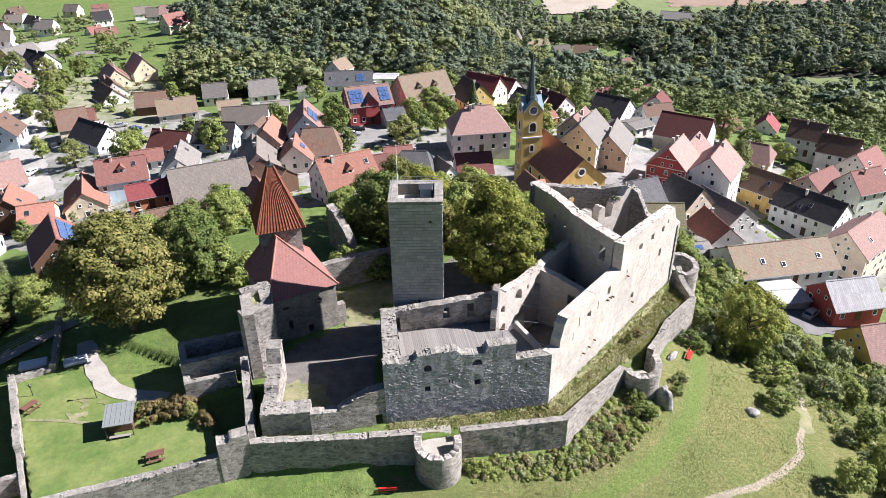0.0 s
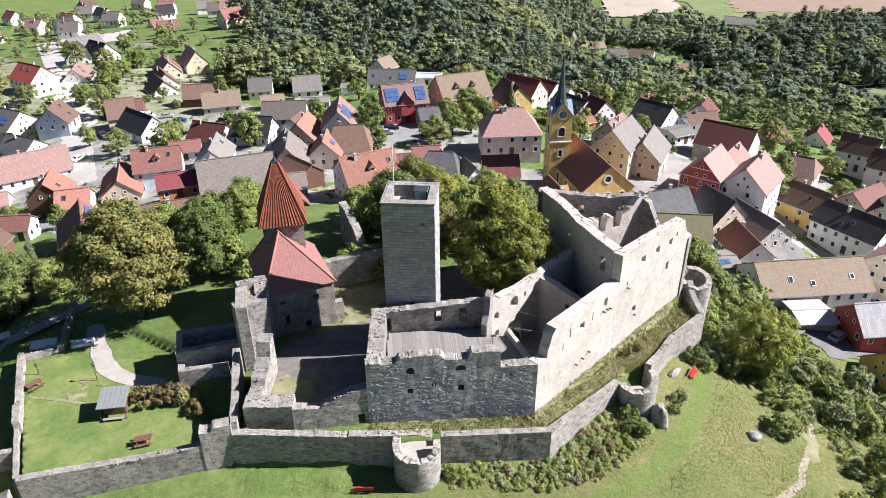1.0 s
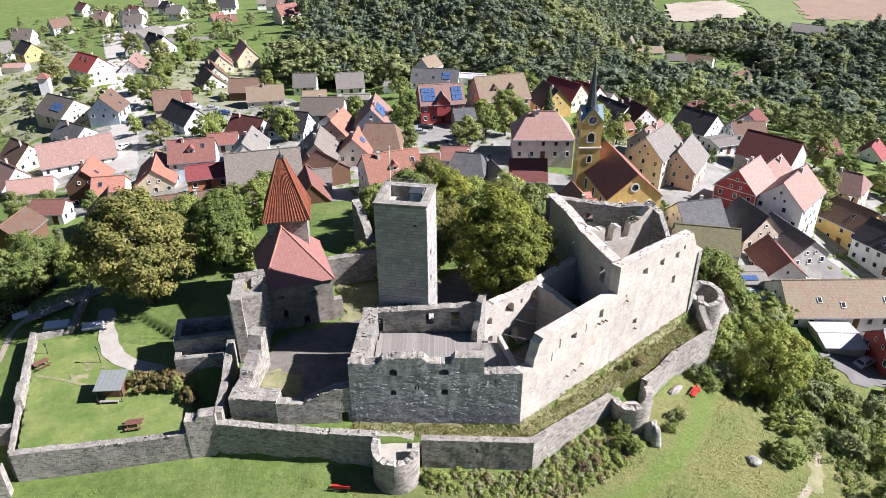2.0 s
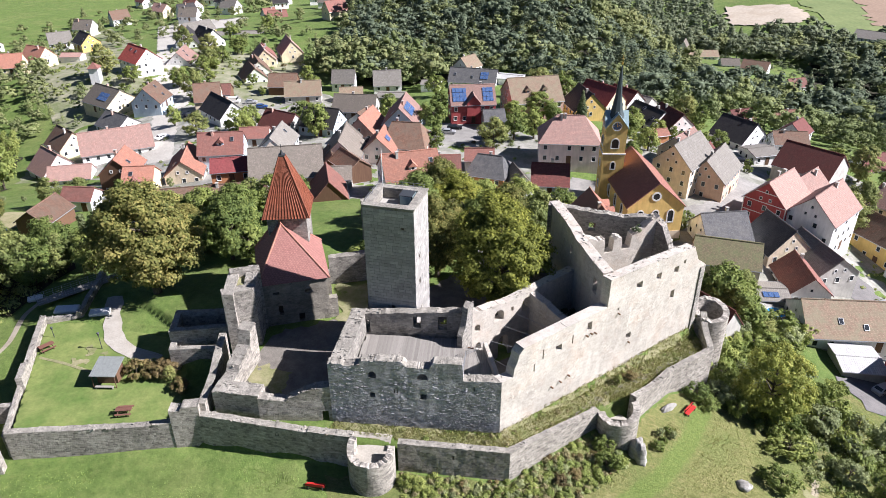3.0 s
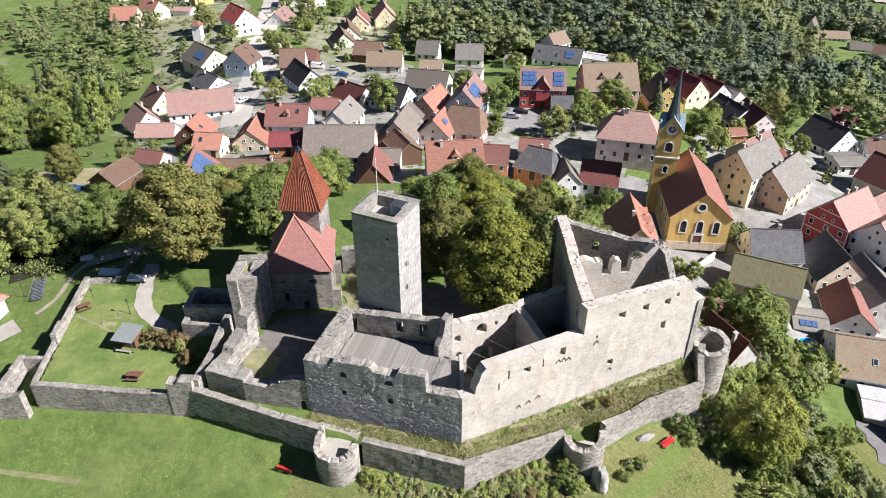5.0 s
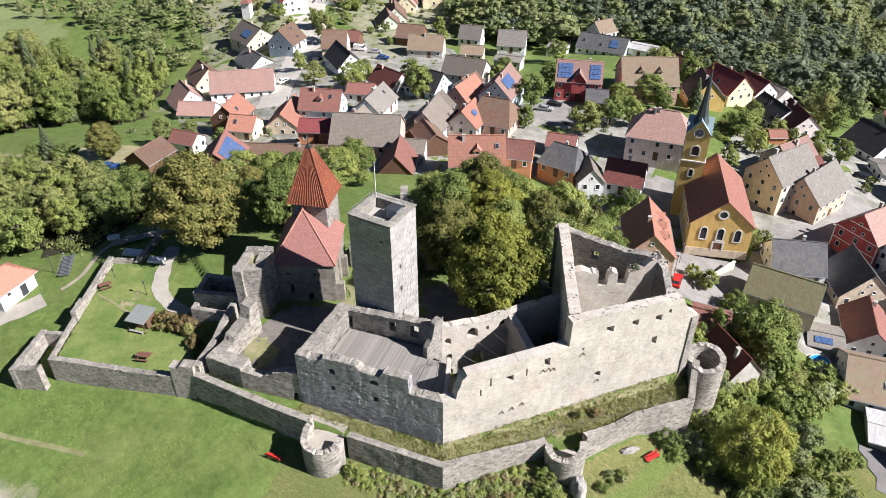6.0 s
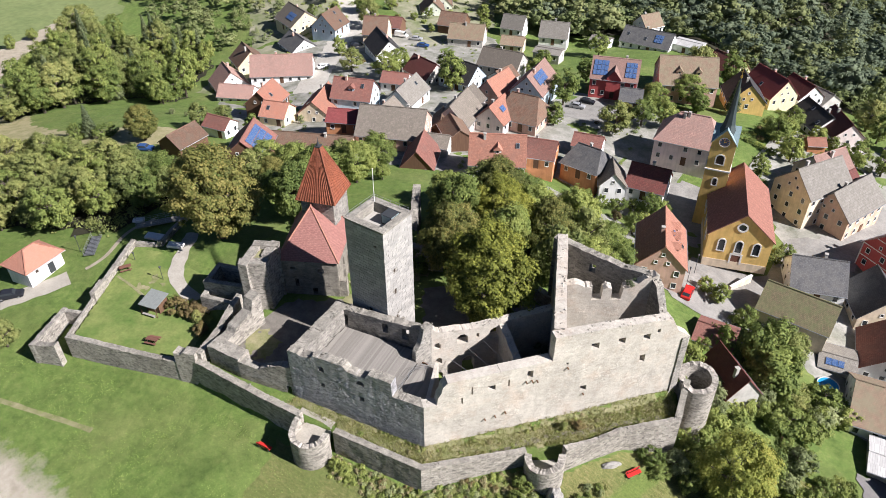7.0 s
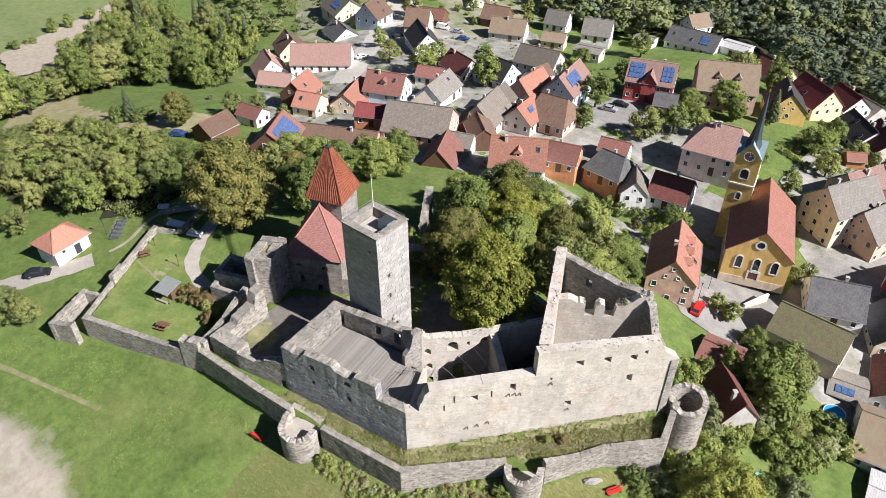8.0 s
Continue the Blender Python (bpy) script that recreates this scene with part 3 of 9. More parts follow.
def ribbon(name, pts, width, material, label, category="path", lift=0.06, cell=0.6):
    """A draped strip along a line."""
    v, f = [], []
    line = [Vector((p[0], p[1])) for p in pts]
    fine = []
    for a, b in zip(line, line[1:]):
        n = max(2, int((b - a).length / cell))
        fine += [a.lerp(b, k / n) for k in range(n)]
    fine.append(line[-1])
    sm = [sum(fine[max(0, k - 4):k + 5], Vector((0, 0))) / len(fine[max(0, k - 4):k + 5]) for k in range(len(fine))]
    cols = max(3, int(width / 1.0) + 1)
    for k, p in enumerate(sm):
        d = (sm[min(k + 1, len(sm) - 1)] - sm[max(k - 1, 0)]).normalized()
        s = Vector((-d.y, d.x))
        w = width * (1 + 0.25 * noise.noise(Vector((p.x * 0.4, p.y * 0.4, 7))))
        for c in range(cols):
            q = p + s * w * (c / (cols - 1) - 0.5)
            v.append((q.x, q.y, gz(q.x, q.y) + lift + 0.13 * noise.fractal(Vector((q.x * 0.12, q.y * 0.12, 0)), 1.0, 2.0, 4)))
    for k in range(len(sm) - 1):
        for c in range(cols - 1):
            a = k * cols + c
            f.append((a, a + 1, a + cols + 1, a + cols))
    return tagged(new(name, mesh_from(name, v, f, material, True)), label, category, kind="structure")


# ---- masonry ----
def profile(points, u):
    for (a, za), (b, zb) in zip(points, points[1:]):
        if u <= b:
            return za + (zb - za) * (u - a) / max(b - a, 1e-6)
    return points[-1][1]


def wall_mesh(p0, p1, thick, zb, top, holes=(), rag=0.18, step=0.55, seed=1, uneven=0.05):
    """A wall from p0 to p1 with its thickness to the left; top: (u, z) points; holes: (u0, u1, z0, z1), through it."""
    rnd = random.Random(seed)
    p0, p1 = Vector(p0), Vector(p1)
    d = p1 - p0
    L = d.length
    d.normalize()
    s = Vector((-d.y, d.x))
    us = {0.0, L}
    n = max(2, int(L / step))
    us |= {L * k / n for k in range(n + 1)}
    for a, _ in top:
        us |= {min(max(a, 0), L)}
    sides = {q for a, b, _, _ in holes for q in (a, b)}
    us = sorted({u for u in us if u in (0.0, L) or all(abs(u - q) >= 0.2 for q in sides)} | sides)
    tops = [profile(top, u) + (rnd.uniform(-rag, rag) * 0.45 + rag * 1.0 * noise.noise(Vector((u * 0.9, seed * 3.1, 0)))) for u in us]
    floor_top = max(tops)
    zs = {zb}
    z = zb + 1.1
    while z < floor_top - 0.3:
        zs.add(z)
        z += 1.1
    levels = {q for _, _, a, b in holes for q in (a, b)}
    zs = {q for q in zs if q == zb or all(abs(q - r) > 0.3 for r in levels)} | levels
    zs = sorted(q for q in zs if q < floor_top - 0.05)
    rows = len(zs) + 1
    verts, faces = [], []

    def vid(i, j, k):
        return (i * rows + j) * 2 + k

    for i, u in enumerate(us):
        for j in range(rows):
            zz = min(zs[j], tops[i]) if j < rows - 1 else tops[i]
            for k in range(2):
                q = p0 + d * u + s * (thick * k)
                w = uneven * noise.noise(Vector((q.x * 0.8, q.y * 0.8, zz * 0.8 + 10 * k)))
                q = q + s * w * (1 if k else -1)
                zt = zz
                verts.append((q.x, q.y, zt))

    def solid(i, j):
        if not (0 <= i < len(us) - 1 and 0 <= j < rows - 1):
            return False
        um = (us[i] + us[i + 1]) / 2
        lo = zs[j]
        if lo >= max(tops[i], tops[i + 1]) - 1e-4:
            return False
        hi = min(zs[j + 1] if j + 1 < len(zs) else floor_top, max(tops[i], tops[i + 1]))
        zm = (lo + hi) / 2
        return not any(a < um < b and c < zm < e for a, b, c, e in holes)

    for i in range(len(us) - 1):
        for j in range(rows - 1):
            if not solid(i, j):
                continue
            a, b, c, e = (i, j), (i + 1, j), (i + 1, j + 1), (i, j + 1)
            faces.append(tuple(vid(*q, 0) for q in (a, b, c, e)))
            faces.append(tuple(vid(*q, 1) for q in (b, a, e, c)))
            for (q, r), nb in (((b, a), (i, j - 1)), ((c, b), (i + 1, j)), ((e, c), (i, j + 1)), ((a, e), (i - 1, j))):
                if not solid(*nb):
                    faces.append((vid(*q, 0), vid(*r, 0), vid(*r, 1), vid(*q, 1)))
    return verts, faces


def arch(u0, u1, z0, z1, n=5):
    """An opening with a round head, as a stack of ever narrower ones."""
    r, m = (u1 - u0) / 2, (u0 + u1) / 2
    out = [(u0, u1, z0, z1 - r)]
    for k in range(n):
        w = r * math.sqrt(1 - ((k + 0.5) / n) ** 2)
        out.append((m - w, m + w, z1 - r + r * k / n, z1 - r + r * (k + 1) / n))
    return out


def crest(p0, p1, thick, top, seed=1, size=0.26, every=0.38):
    """Loose stones that make the broken crest of a wall."""
    rnd = random.Random(seed)
    p0, p1 = Vector(p0), Vector(p1)
    d = p1 - p0
    L = d.length
    d.normalize()
    s = Vector((-d.y, d.x))
    rows = []
    u = 0.2
    while u < L - 0.2:
        for v in np.arange(0.15, thick, every):
            if rnd.random() < 0.5:
                q = p0 + d * (u + rnd.uniform(-.15, .15)) + s * (v + rnd.uniform(-.1, .1))
                e = size * rnd.uniform(0.5, 1.2)
                m = pose(q.x, q.y, profile(top, u) + rnd.uniform(-0.14, 0.03), rnd.uniform(-15, 15), rnd.uniform(-15, 15), rnd.uniform(0, 90))
                rows.append(moved(boxes((-e / 2, e / 2, -e / 2.4, e / 2.4, -e / 3, e / 3)), m))
        u += every
    return joined(*rows)


def wall(name, parent, p0, p1, thick, zb, top, holes=(), material=None, rag=0.18, seed=1, cap=True, label=""):
    ob = part(name, wall_mesh(p0, p1, thick, zb, top, holes, rag, seed=seed), material or M_RUBBLE, parent, label)
    if ob.data.materials[0] is not M_HALL:
        ob.data.materials.append(M_CAP)
        for q in ob.data.polygons:
            if q.normal.z > 0.55:
                q.material_index = 1
    if cap:
        part("crest_rubble", crest(p0, p1, thick, top, seed), M_HALL if ob.data.materials[0] is M_HALL else M_CAP, ob)["kind"] = "stuff"
    return ob


def ring(cx, cy, r_out, r_in, zb, top, a0=0.0, a1=360.0, n=40, floor_z=None, seed=3, rag=0.15, taper=0.0):
    """A round wall between two angles; top: (angle, z) points."""
    rnd = random.Random(seed)
    full = a1 - a0 >= 359.9
    v, f = [], []
    levels = 6
    for k in range(n + 1):
        a = a0 + (a1 - a0) * k / n
        zt = profile(top, a) + rnd.uniform(-rag, rag)
        if full and k == n:
            zt = v[levels - 1][2]
        c, s = math.cos(radians(a)), math.sin(radians(a))
        for j in range(levels):
            z = zb + (zt - zb) * j / (levels - 1)
            r = r_out + taper * (1 - j / (levels - 1)) + 0.06 * noise.noise(Vector((c * 3, s * 3, z)))
            v.append((cx + r * c, cy + r * s, z))
        for j in range(levels):
            z = zb + (zt - zb) * j / (levels - 1)
            v.append((cx + r_in * c, cy + r_in * s, z + (rnd.uniform(-rag, rag) * .5 if j == levels - 1 else 0)))
    w = 2 * levels
    for k in range(n):
        a, b = k * w, (k + 1) * w
        for j in range(levels - 1):
            f.append((a + j, b + j, b + j + 1, a + j + 1))
            f.append((b + levels + j, a + levels + j, a + levels + j + 1, b + levels + j + 1))
        f.append((a + levels - 1, b + levels - 1, b + w - 1, a + w - 1))
    if not full:
        for base, flip in ((0, False), (n * w, True)):
            q = [base + j for j in range(levels)] + [base + levels + j for j in range(levels - 1, -1, -1)]
            f.append(tuple(q if flip else q[::-1]))
    return v, f


def disc(cx, cy, z, r, n=32, a0=0.0, a1=360.0):
    v = [(cx, cy, z)]
    for k in range(n + 1):
        a = radians(a0 + (a1 - a0) * k / n)
        v.append((cx + r * math.cos(a), cy + r * math.sin(a), z))
    return v, [(0, k, k + 1) for k in range(1, n + 1)]


WORLD0 = Matrix()

# ---- castle: the square keep ----
KX0, KX1, KY0, KY1, KTOP, KBASE = -6.5, 0.0, 77.1, 83.2, 25.4, 3.0
keep = thing("castle_keep", pose(KX0, KY0, KBASE), "tall square keep of pale grey ashlar with open roof terrace", "tower")
KW, KD, KH = KX1 - KX0, KY1 - KY0, KTOP - KBASE
core_top = KH - 1.5
part("wall_core", boxes((0.06, KW - 0.06, 0.06, KD - 0.06, 0, core_top)), M_RUBBLE, keep)
part("roof_terrace", boxes((0.7, KW - 0.7, 0.7, KD - 0.7, core_top + 0.005, core_top + 0.12)), M_PAVE, keep, "pale concrete terrace floor")
par = [(0.06, KW - 0.06, 0.06, 0.95), (0.06, KW - 0.06, KD - 0.95, KD - 0.06), (0.06, 0.95, 0.95, KD - 0.95), (KW - 0.95, KW - 0.06, 0.95, KD - 0.95)]
part("parapet", boxes(*[(a, b, c, e, core_top + 0.002, KH - 0.12) for a, b, c, e in par]), M_CAP, keep)
cop = [(-0.1, KW + 0.1, -0.1, 0.98), (-0.1, KW + 0.1, KD - 0.98, KD + 0.1), (-0.1, 0.98, 0.98, KD - 0.98), (KW - 0.98, KW + 0.1, 0.98, KD - 0.98)]
for row in cop:
    part("coping", boxes((*row, KH - 0.118, KH + 0.04)), M_CAP, keep)
course = 0.44
ncourse = int((KH - 0.15) / course)
slits = [("S", 3.4, 7.2, 1.3), ("E", 2.2, 6.4, 1.3), ("E", 2.0, 11.0, 0.9), ("E", 2.0, 14.8, 0.8), ("S", 5.0, 19.5, 0.4)]


def block_mesh(w):
    g = 0.006
    v, f = boxes((g, w - g, -0.04, 0.0, g, course - g))
    v = [(x + (0.013 if y < 0 and x < w / 2 else -0.013 if y < 0 else 0), y, z + (0.013 if y < 0 and z < course / 2 else -0.013 if y < 0 else 0)) for x, y, z in v]
    return v, f


block_shapes = {}
rnd = random.Random(11)
faces_of_keep = {"S": (KW, pose(0, 0.06, 0)), "E": (KD, pose(KW - 0.06, 0, 0, 0, 0, 90)), "N": (KW, pose(KW, KD - 0.06, 0, 0, 0, 180)), "W": (KD, pose(0.06, KD, 0, 0, 0, 270))}
rest = []
made = 0
for side, (width, m) in faces_of_keep.items():
    for c in range(ncourse):
        count = rnd.choice((6, 7, 8, 9))
        w = width / count
        shift = 0 if c % 2 else 0.5
        for k in range(count + (0 if c % 2 else 1)):
            u0, u1 = max(0, (k - shift) * w), min(width, (k + 1 - shift) * w)
            if u1 - u0 < 0.15:
                continue
            zc = c * course
            if any(sd == side and u0 < su < u1 and sz - 0.1 < zc + course / 2 < sz + sh for sd, su, sz, sh in slits):
                continue
            key = round(u1 - u0, 3)
            if side == "S" and 6 < c and made < 298:
                if key not in block_shapes:
                    block_shapes[key] = mesh_from("ashlar_block", *block_mesh(key), M_ASHLAR)
                ob = part("ashlar_block", block_shapes[key], M_ASHLAR, keep)
                ob.matrix_local = m @ pose(u0, -rnd.uniform(0, 0.035), zc)
                made += 1
            else:
                rest.append(moved(block_mesh(key), m @ pose(u0, -rnd.uniform(0, 0.035), zc)))
ob = part("ashlar_facing", joined(*rest), M_ASHLAR, keep)
ob["kind"] = "stuff"
for side, su, sz, sh in slits:
    width, m = faces_of_keep[side]
    ob = part("window_slit", boxes((su - 0.16, su + 0.16, -0.02, 0.3, sz, sz + sh)), M_DARKHOLE, keep, "dark narrow window slit")
    ob.matrix_local = m
part("corbel", boxes((KW - 0.05, KW + 0.5, 2.9, 3.2, 5.6, 5.85), (KW - 0.05, KW + 0.45, 1.3, 1.6, 5.2, 5.45), (KW - 0.05, KW + 0.4, 2.0, 2.25, 4.6, 4.85)), M_CAP, keep)
hatch = part("stair_hatch", boxes((3.6, 5.3, 3.2, 5.0, core_top + 0.12, core_top + 1.6)), M_DARKSTEEL, keep, "dark glazed stair hatch")
part("hatch_glass", boxes((5.303, 5.33, 3.3, 4.1, core_top + 0.35, core_top + 1.5), (5.303, 5.33, 4.2, 4.9, core_top + 0.35, core_top + 1.5), (3.75, 5.15, 3.17, 3.197, core_top + 0.35, core_top + 1.5)), M_VERDI, hatch)
rail = []
for a, b in (((0.3, 0.3), (0.3, KD - 0.3)), ((0.3, KD - 0.3), (KW - 0.3, KD - 0.3))):
    for h in (0.35, 0.7):
        rail.append(tube((*a, KH + h), (*b, KH + h), 0.025, n=5))
    for k in range(5):
        q = [a[i] + (b[i] - a[i]) * k / 4 for i in (0, 1)]
        rail.append(tube((*q, KH), (*q, KH + 0.7), 0.025, n=5))
part("railing", joined(*rail), M_STEEL, keep)
stair = thing("entrance_stair", pose(-8.3, 78.2, 3.3), "dark steel entrance stair against the keep", "stair")
for x, y in ((0, 0), (1.6, 0), (0, 3.4), (1.6, 3.4)):
    part("post", boxes((x - 0.06, x + 0.06, y - 0.06, y + 0.06, 0, 4.4)), M_DARKSTEEL, stair)
part("landing", boxes((-0.1, 1.7, 1.9, 3.5, 3.1, 3.2)), M_DARKSTEEL, stair)
for k in range(11):
    part("tread", boxes((0.1, 1.5, -0.4 + k * 0.22, -0.16 + k * 0.22, 0.2 + k * 0.27, 0.25 + k * 0.27)), M_DARKSTEEL, stair)
for x in (0.0, 1.6):
    part("handrail", joined(tube((x, -0.4, 1.2), (x, 1.9, 4.1), 0.03, n=5), tube((x, 1.9, 4.1), (x, 3.4, 4.1), 0.03, n=5)), M_DARKSTEEL, stair)
    part("stringer", tube((x, -0.4, 0.1), (x, 1.9, 3.0), 0.08, n=6), M_DARKSTEEL, stair)
pole = thing("flagpole", pose(-5.6, 82.3, KBASE + core_top), "thin white flagpole without a flag on the keep", "flagpole")
part("mast", tube((0, 0, 0), (0, 0, 6.6), 0.06, 0.035), M_WHITE, pole)
part("truck", tube((0, 0, 6.6), (0, 0, 6.75), 0.08, 0.02), M_WHITE, pole)

# ---- castle: hall ruin with the wooden terrace ----
hall = thing("castle_hall_ruin", WORLD0, "roofless stone castle hall with broken high walls and timber terrace", "castle ruin")
FW0, FW1 = (-7.0, 64.4), (12.8, 67.9)
wall("front_wall", hall, FW0, FW1, 1.3, -0.5,
     [(0, 11.0), (1.5, 11.2), (1.9, 10.8), (3.5, 11.0), (4.0, 11.7), (8.5, 11.8), (9.2, 11.0), (11.8, 10.9), (12.3, 11.8), (15.6, 11.8), (15.7, 9.4), (20.1, 9.5)],
     [*arch(4.7, 5.6, 9.25, 10.2), (4.75, 5.4, 6.35, 7.05), *arch(10.4, 11.6, 9.3, 10.15), (10.7, 11.45, 6.35, 7.15), (7.6, 7.78, 7.1, 7.7), (7.95, 8.1, 7.1, 7.7), (16.9, 17.05, 8.0, 8.6)], M_FRONT, 0.12, 2)
fdir = (Vector(FW1) - Vector(FW0)).normalized()
stone_m = pose(FW0[0], FW0[1], 0, 0, 0, math.degrees(math.atan2(fdir.y, fdir.x)))


def stone_mesh(w, h, out):
    """A rough stone that stands out of a wall's face, its edges sloping."""
    e = min(w, h) * 0.3
    v = [(0, 0.05, 0), (w, 0.05, 0), (w, 0.05, h), (0, 0.05, h), (e, -out, e * 0.7), (w - e, -out * 0.8, e), (w - e * 1.2, -out, h - e), (e, -out * 0.7, h - e * 0.8)]
    return v, [(0, 1, 5, 4), (1, 2, 6, 5), (2, 3, 7, 6), (3, 0, 4, 7), (4, 5, 6, 7)]


rnd = random.Random(61)
stone_shapes = [mesh_from("stone", *stone_mesh(w, h, o), M_FRONT) for w, h, o in ((0.28, 0.10, 0.018), (0.38, 0.11, 0.022), (0.22, 0.09, 0.02), (0.44, 0.12, 0.024), (0.32, 0.13, 0.026))]
for me in stone_shapes:
    unwrap(me)
far_stones, near_stones = [], 0
front_ob = bpy.data.objects["front_wall"]
for c in range(58):
    u = 0.3 + rnd.random() * 0.3
    while u < 19.5:
        z = 0.8 + c * 0.18
        worn = noise.noise(Vector((u * 0.22, z * 0.35, 4.2))) + 0.6 * noise.noise(Vector((u * 0.9, z * 1.1, 9.0))) + (0.25 if 14.5 < u < 18.5 else 0)
        top_z = 9.2 if u > 15.4 else 10.7
        if worn + rnd.uniform(-0.25, 0.25) > 0.02 and z < top_z and not any(a - 0.5 < u < b + 0.1 and lo - 0.3 < z < hi + 0.1 for a, b, lo, hi in ((4.6, 5.7, 6.2, 10.3), (10.3, 11.7, 6.2, 10.3), (7.5, 8.2, 7.0, 7.8), (16.8, 17.2, 7.9, 8.7))):
            k = rnd.randrange(5)
            m = stone_m @ pose(u, 0.0, z + rnd.uniform(-0.03, 0.03), 0, rnd.uniform(-4, 4), 0)
            if near_stones < 300 and u > 6:
                ob = part("stone", stone_shapes[k], M_FRONT, front_ob)
                ob.matrix_local = m
                near_stones += 1
            else:
                me = stone_shapes[k]
                far_stones.append(moved(([v.co[:] for v in me.vertices], [tuple(q.vertices) for q in me.polygons]), m))
        u += rnd.uniform(0.28, 0.6)
part("rubble_facing", joined(*far_stones), M_FRONT, front_ob)["kind"] = "stuff"
LW0, LW1 = (12.8, 67.9), (36.0, 96.3)
LWTOP = [(0, 9.5), (1.7, 9.4), (1.9, 10.6), (2.3, 11.3), (2.5, 12.3), (3.0, 12.8), (9.0, 12.9), (16.9, 12.8), (17.0, 16.9), (24, 16.6), (30, 16.2), (33.4, 15.9), (34.6, 13.6), (36.7, 12.1)]
lw_holes = [(8.4, 9.4, 9.9, 10.8), (13.6, 14.4, 10.7, 12.0), (22.1, 23.2, 13.5, 14.5), (25.9, 26.9, 13.4, 14.4), (29.5, 30.5, 13.1, 14.1), (29.6, 30.4, 9.1, 10.4), (21.4, 22.3, 6.0, 6.9), (31.4, 31.9, 13.9, 14.6), (11.1, 11.3, 9.9, 11.2), (6.2, 6.4, 9.9, 11.3), (4.9, 5.1, 8.6, 9.8), (18.9, 19.2, 11.6, 12.0)]
wall("long_wall", hall, LW0, LW1, 1.35, -2.5, LWTOP, lw_holes, M_HALL, 0.05, 3, cap=False)
part("pale_coping", joined(*[moved(boxes((a, b, -0.06, 1.42, 0, 0.16)), pose(LW0[0], LW0[1], 0, 0, 0, math.degrees(math.atan2(28.4, 23.2))) @ pose(0, 0, z)) for a, b, z in ((3.1, 9.9, 12.83), (9.95, 16.8, 12.85))]), M_HALL, hall)
crest_long = part("crest_rubble", crest((23.6, 81.1), (34.0, 93.8), 1.35, [(0, 16.85), (7, 16.6), (16.5, 15.9)], 5), M_CAP, hall)
crest_long["kind"] = "stuff"
for u, z in ((9.5, 4.9), (10.9, 5.2), (8.1, 4.7), (15.0, 9.9), (21.9, 5.4), (19.1, 11.1), (13.5, 10.1), (14.3, 10.1)):
    ob = part("putlog_beam", moved(boxes((-0.08, 0.08, -0.42, 0.2, 0, 0.14)), pose(0, 0, 0, 0, 0, 50.8)), M_BROWNWOOD, hall, "short dark timber beam end")
    ob.location = (LW0[0] + 0.632 * u, LW0[1] + 0.775 * u, z)
wall("side_wall", hall, (-8.1, 75.4), (-7.05, 65.55), 1.9, 1.0, [(0, 11.3), (5, 11.1), (10.8, 11.0)], (), M_RUBBLE, 0.15, 4)
wall("terrace_back_wall", hall, (-8.0, 74.4), (7.0, 77.0), 1.2, 1.0, [(0, 11.1), (5.6, 11.4), (11.5, 11.8), (13.6, 12.0), (15.2, 12.0)],
     [(1.5, 2.5, 8.25, 10.2), (8.0, 9.0, 9.3, 11.0), (11.2, 12.3, 9.2, 11.2)], M_RUBBLE, 0.15, 6)
wall("corner_stub", hall, (6.6, 74.6), (7.3, 77.6), 0.75, 1.0, [(0, 9.8), (0.9, 11.0), (1.5, 13.2), (2.4, 13.7), (3.1, 13.2)], (), M_RUBBLE, 0.2, 7)
AW0, AW1 = (7.1, 77.2), (18.6, 90.8)
wall("window_wall", hall, AW0, AW1, 1.2, 1.0, [(0, 12.8), (1.0, 11.6), (6, 11.1), (12, 11.6), (15.0, 11.8), (17.8, 11.9)],
     [*arch(0.6, 1.5, 8.5, 9.6), *arch(3.8, 5.4, 8.7, 10.4), (6.6, 7.0, 9.4, 10.1), *arch(8.5, 10.1, 8.7, 10.6), *arch(0.8, 1.7, 5.6, 6.7), *arch(0.9, 1.8, 2.6, 3.9), *arch(4.6, 6.4, 2.6, 6.0)], M_HALL, 0.1, 8, cap=False)
part("crest_rubble", crest(AW0, AW1, 1.2, [(0, 12.8), (1.0, 11.6), (6, 11.1), (12, 11.6), (17.8, 11.9)], 9, 0.24, 0.6), M_CAP, hall)["kind"] = "stuff"
wall("cross_wall", hall, (20.8, 79.9), (13.2, 86.2), 1.0, 1.0, [(0, 9.4), (3, 10.2), (6, 10.8), (9.9, 11.2)], [(3.0, 4.2, 7.0, 8.8), (4.6, 5.6, 2.4, 4.6)], M_HALL, 0.1, 10)
SQ0, SQ1 = (13.5, 100.7), (22.5, 82.6)
wall("upper_wall_west", hall, SQ0, SQ1, 1.5, 0.0, [(0, 17.0), (5.5, 17.2), (9.5, 16.9), (11, 16.6), (17.5, 16.6), (20.2, 16.8)], [(17.6, 18.8, 12.6, 14.8), (6.7, 7.2, 13.7, 14.6), (9.2, 9.8, 13.6, 14.8)], M_HALL, 0.14, 11)
wall("upper_wall_north", hall, (29.3, 100.6), (13.5, 100.7), 1.2, -3.0, [(0, 16.6), (1.0, 16.9), (5, 16.3), (15.8, 17.0)], [(8.8, 9.8, 13.5, 14.9), (11.8, 12.5, 10.0, 11.2)], M_RUBBLE, 0.15, 12)
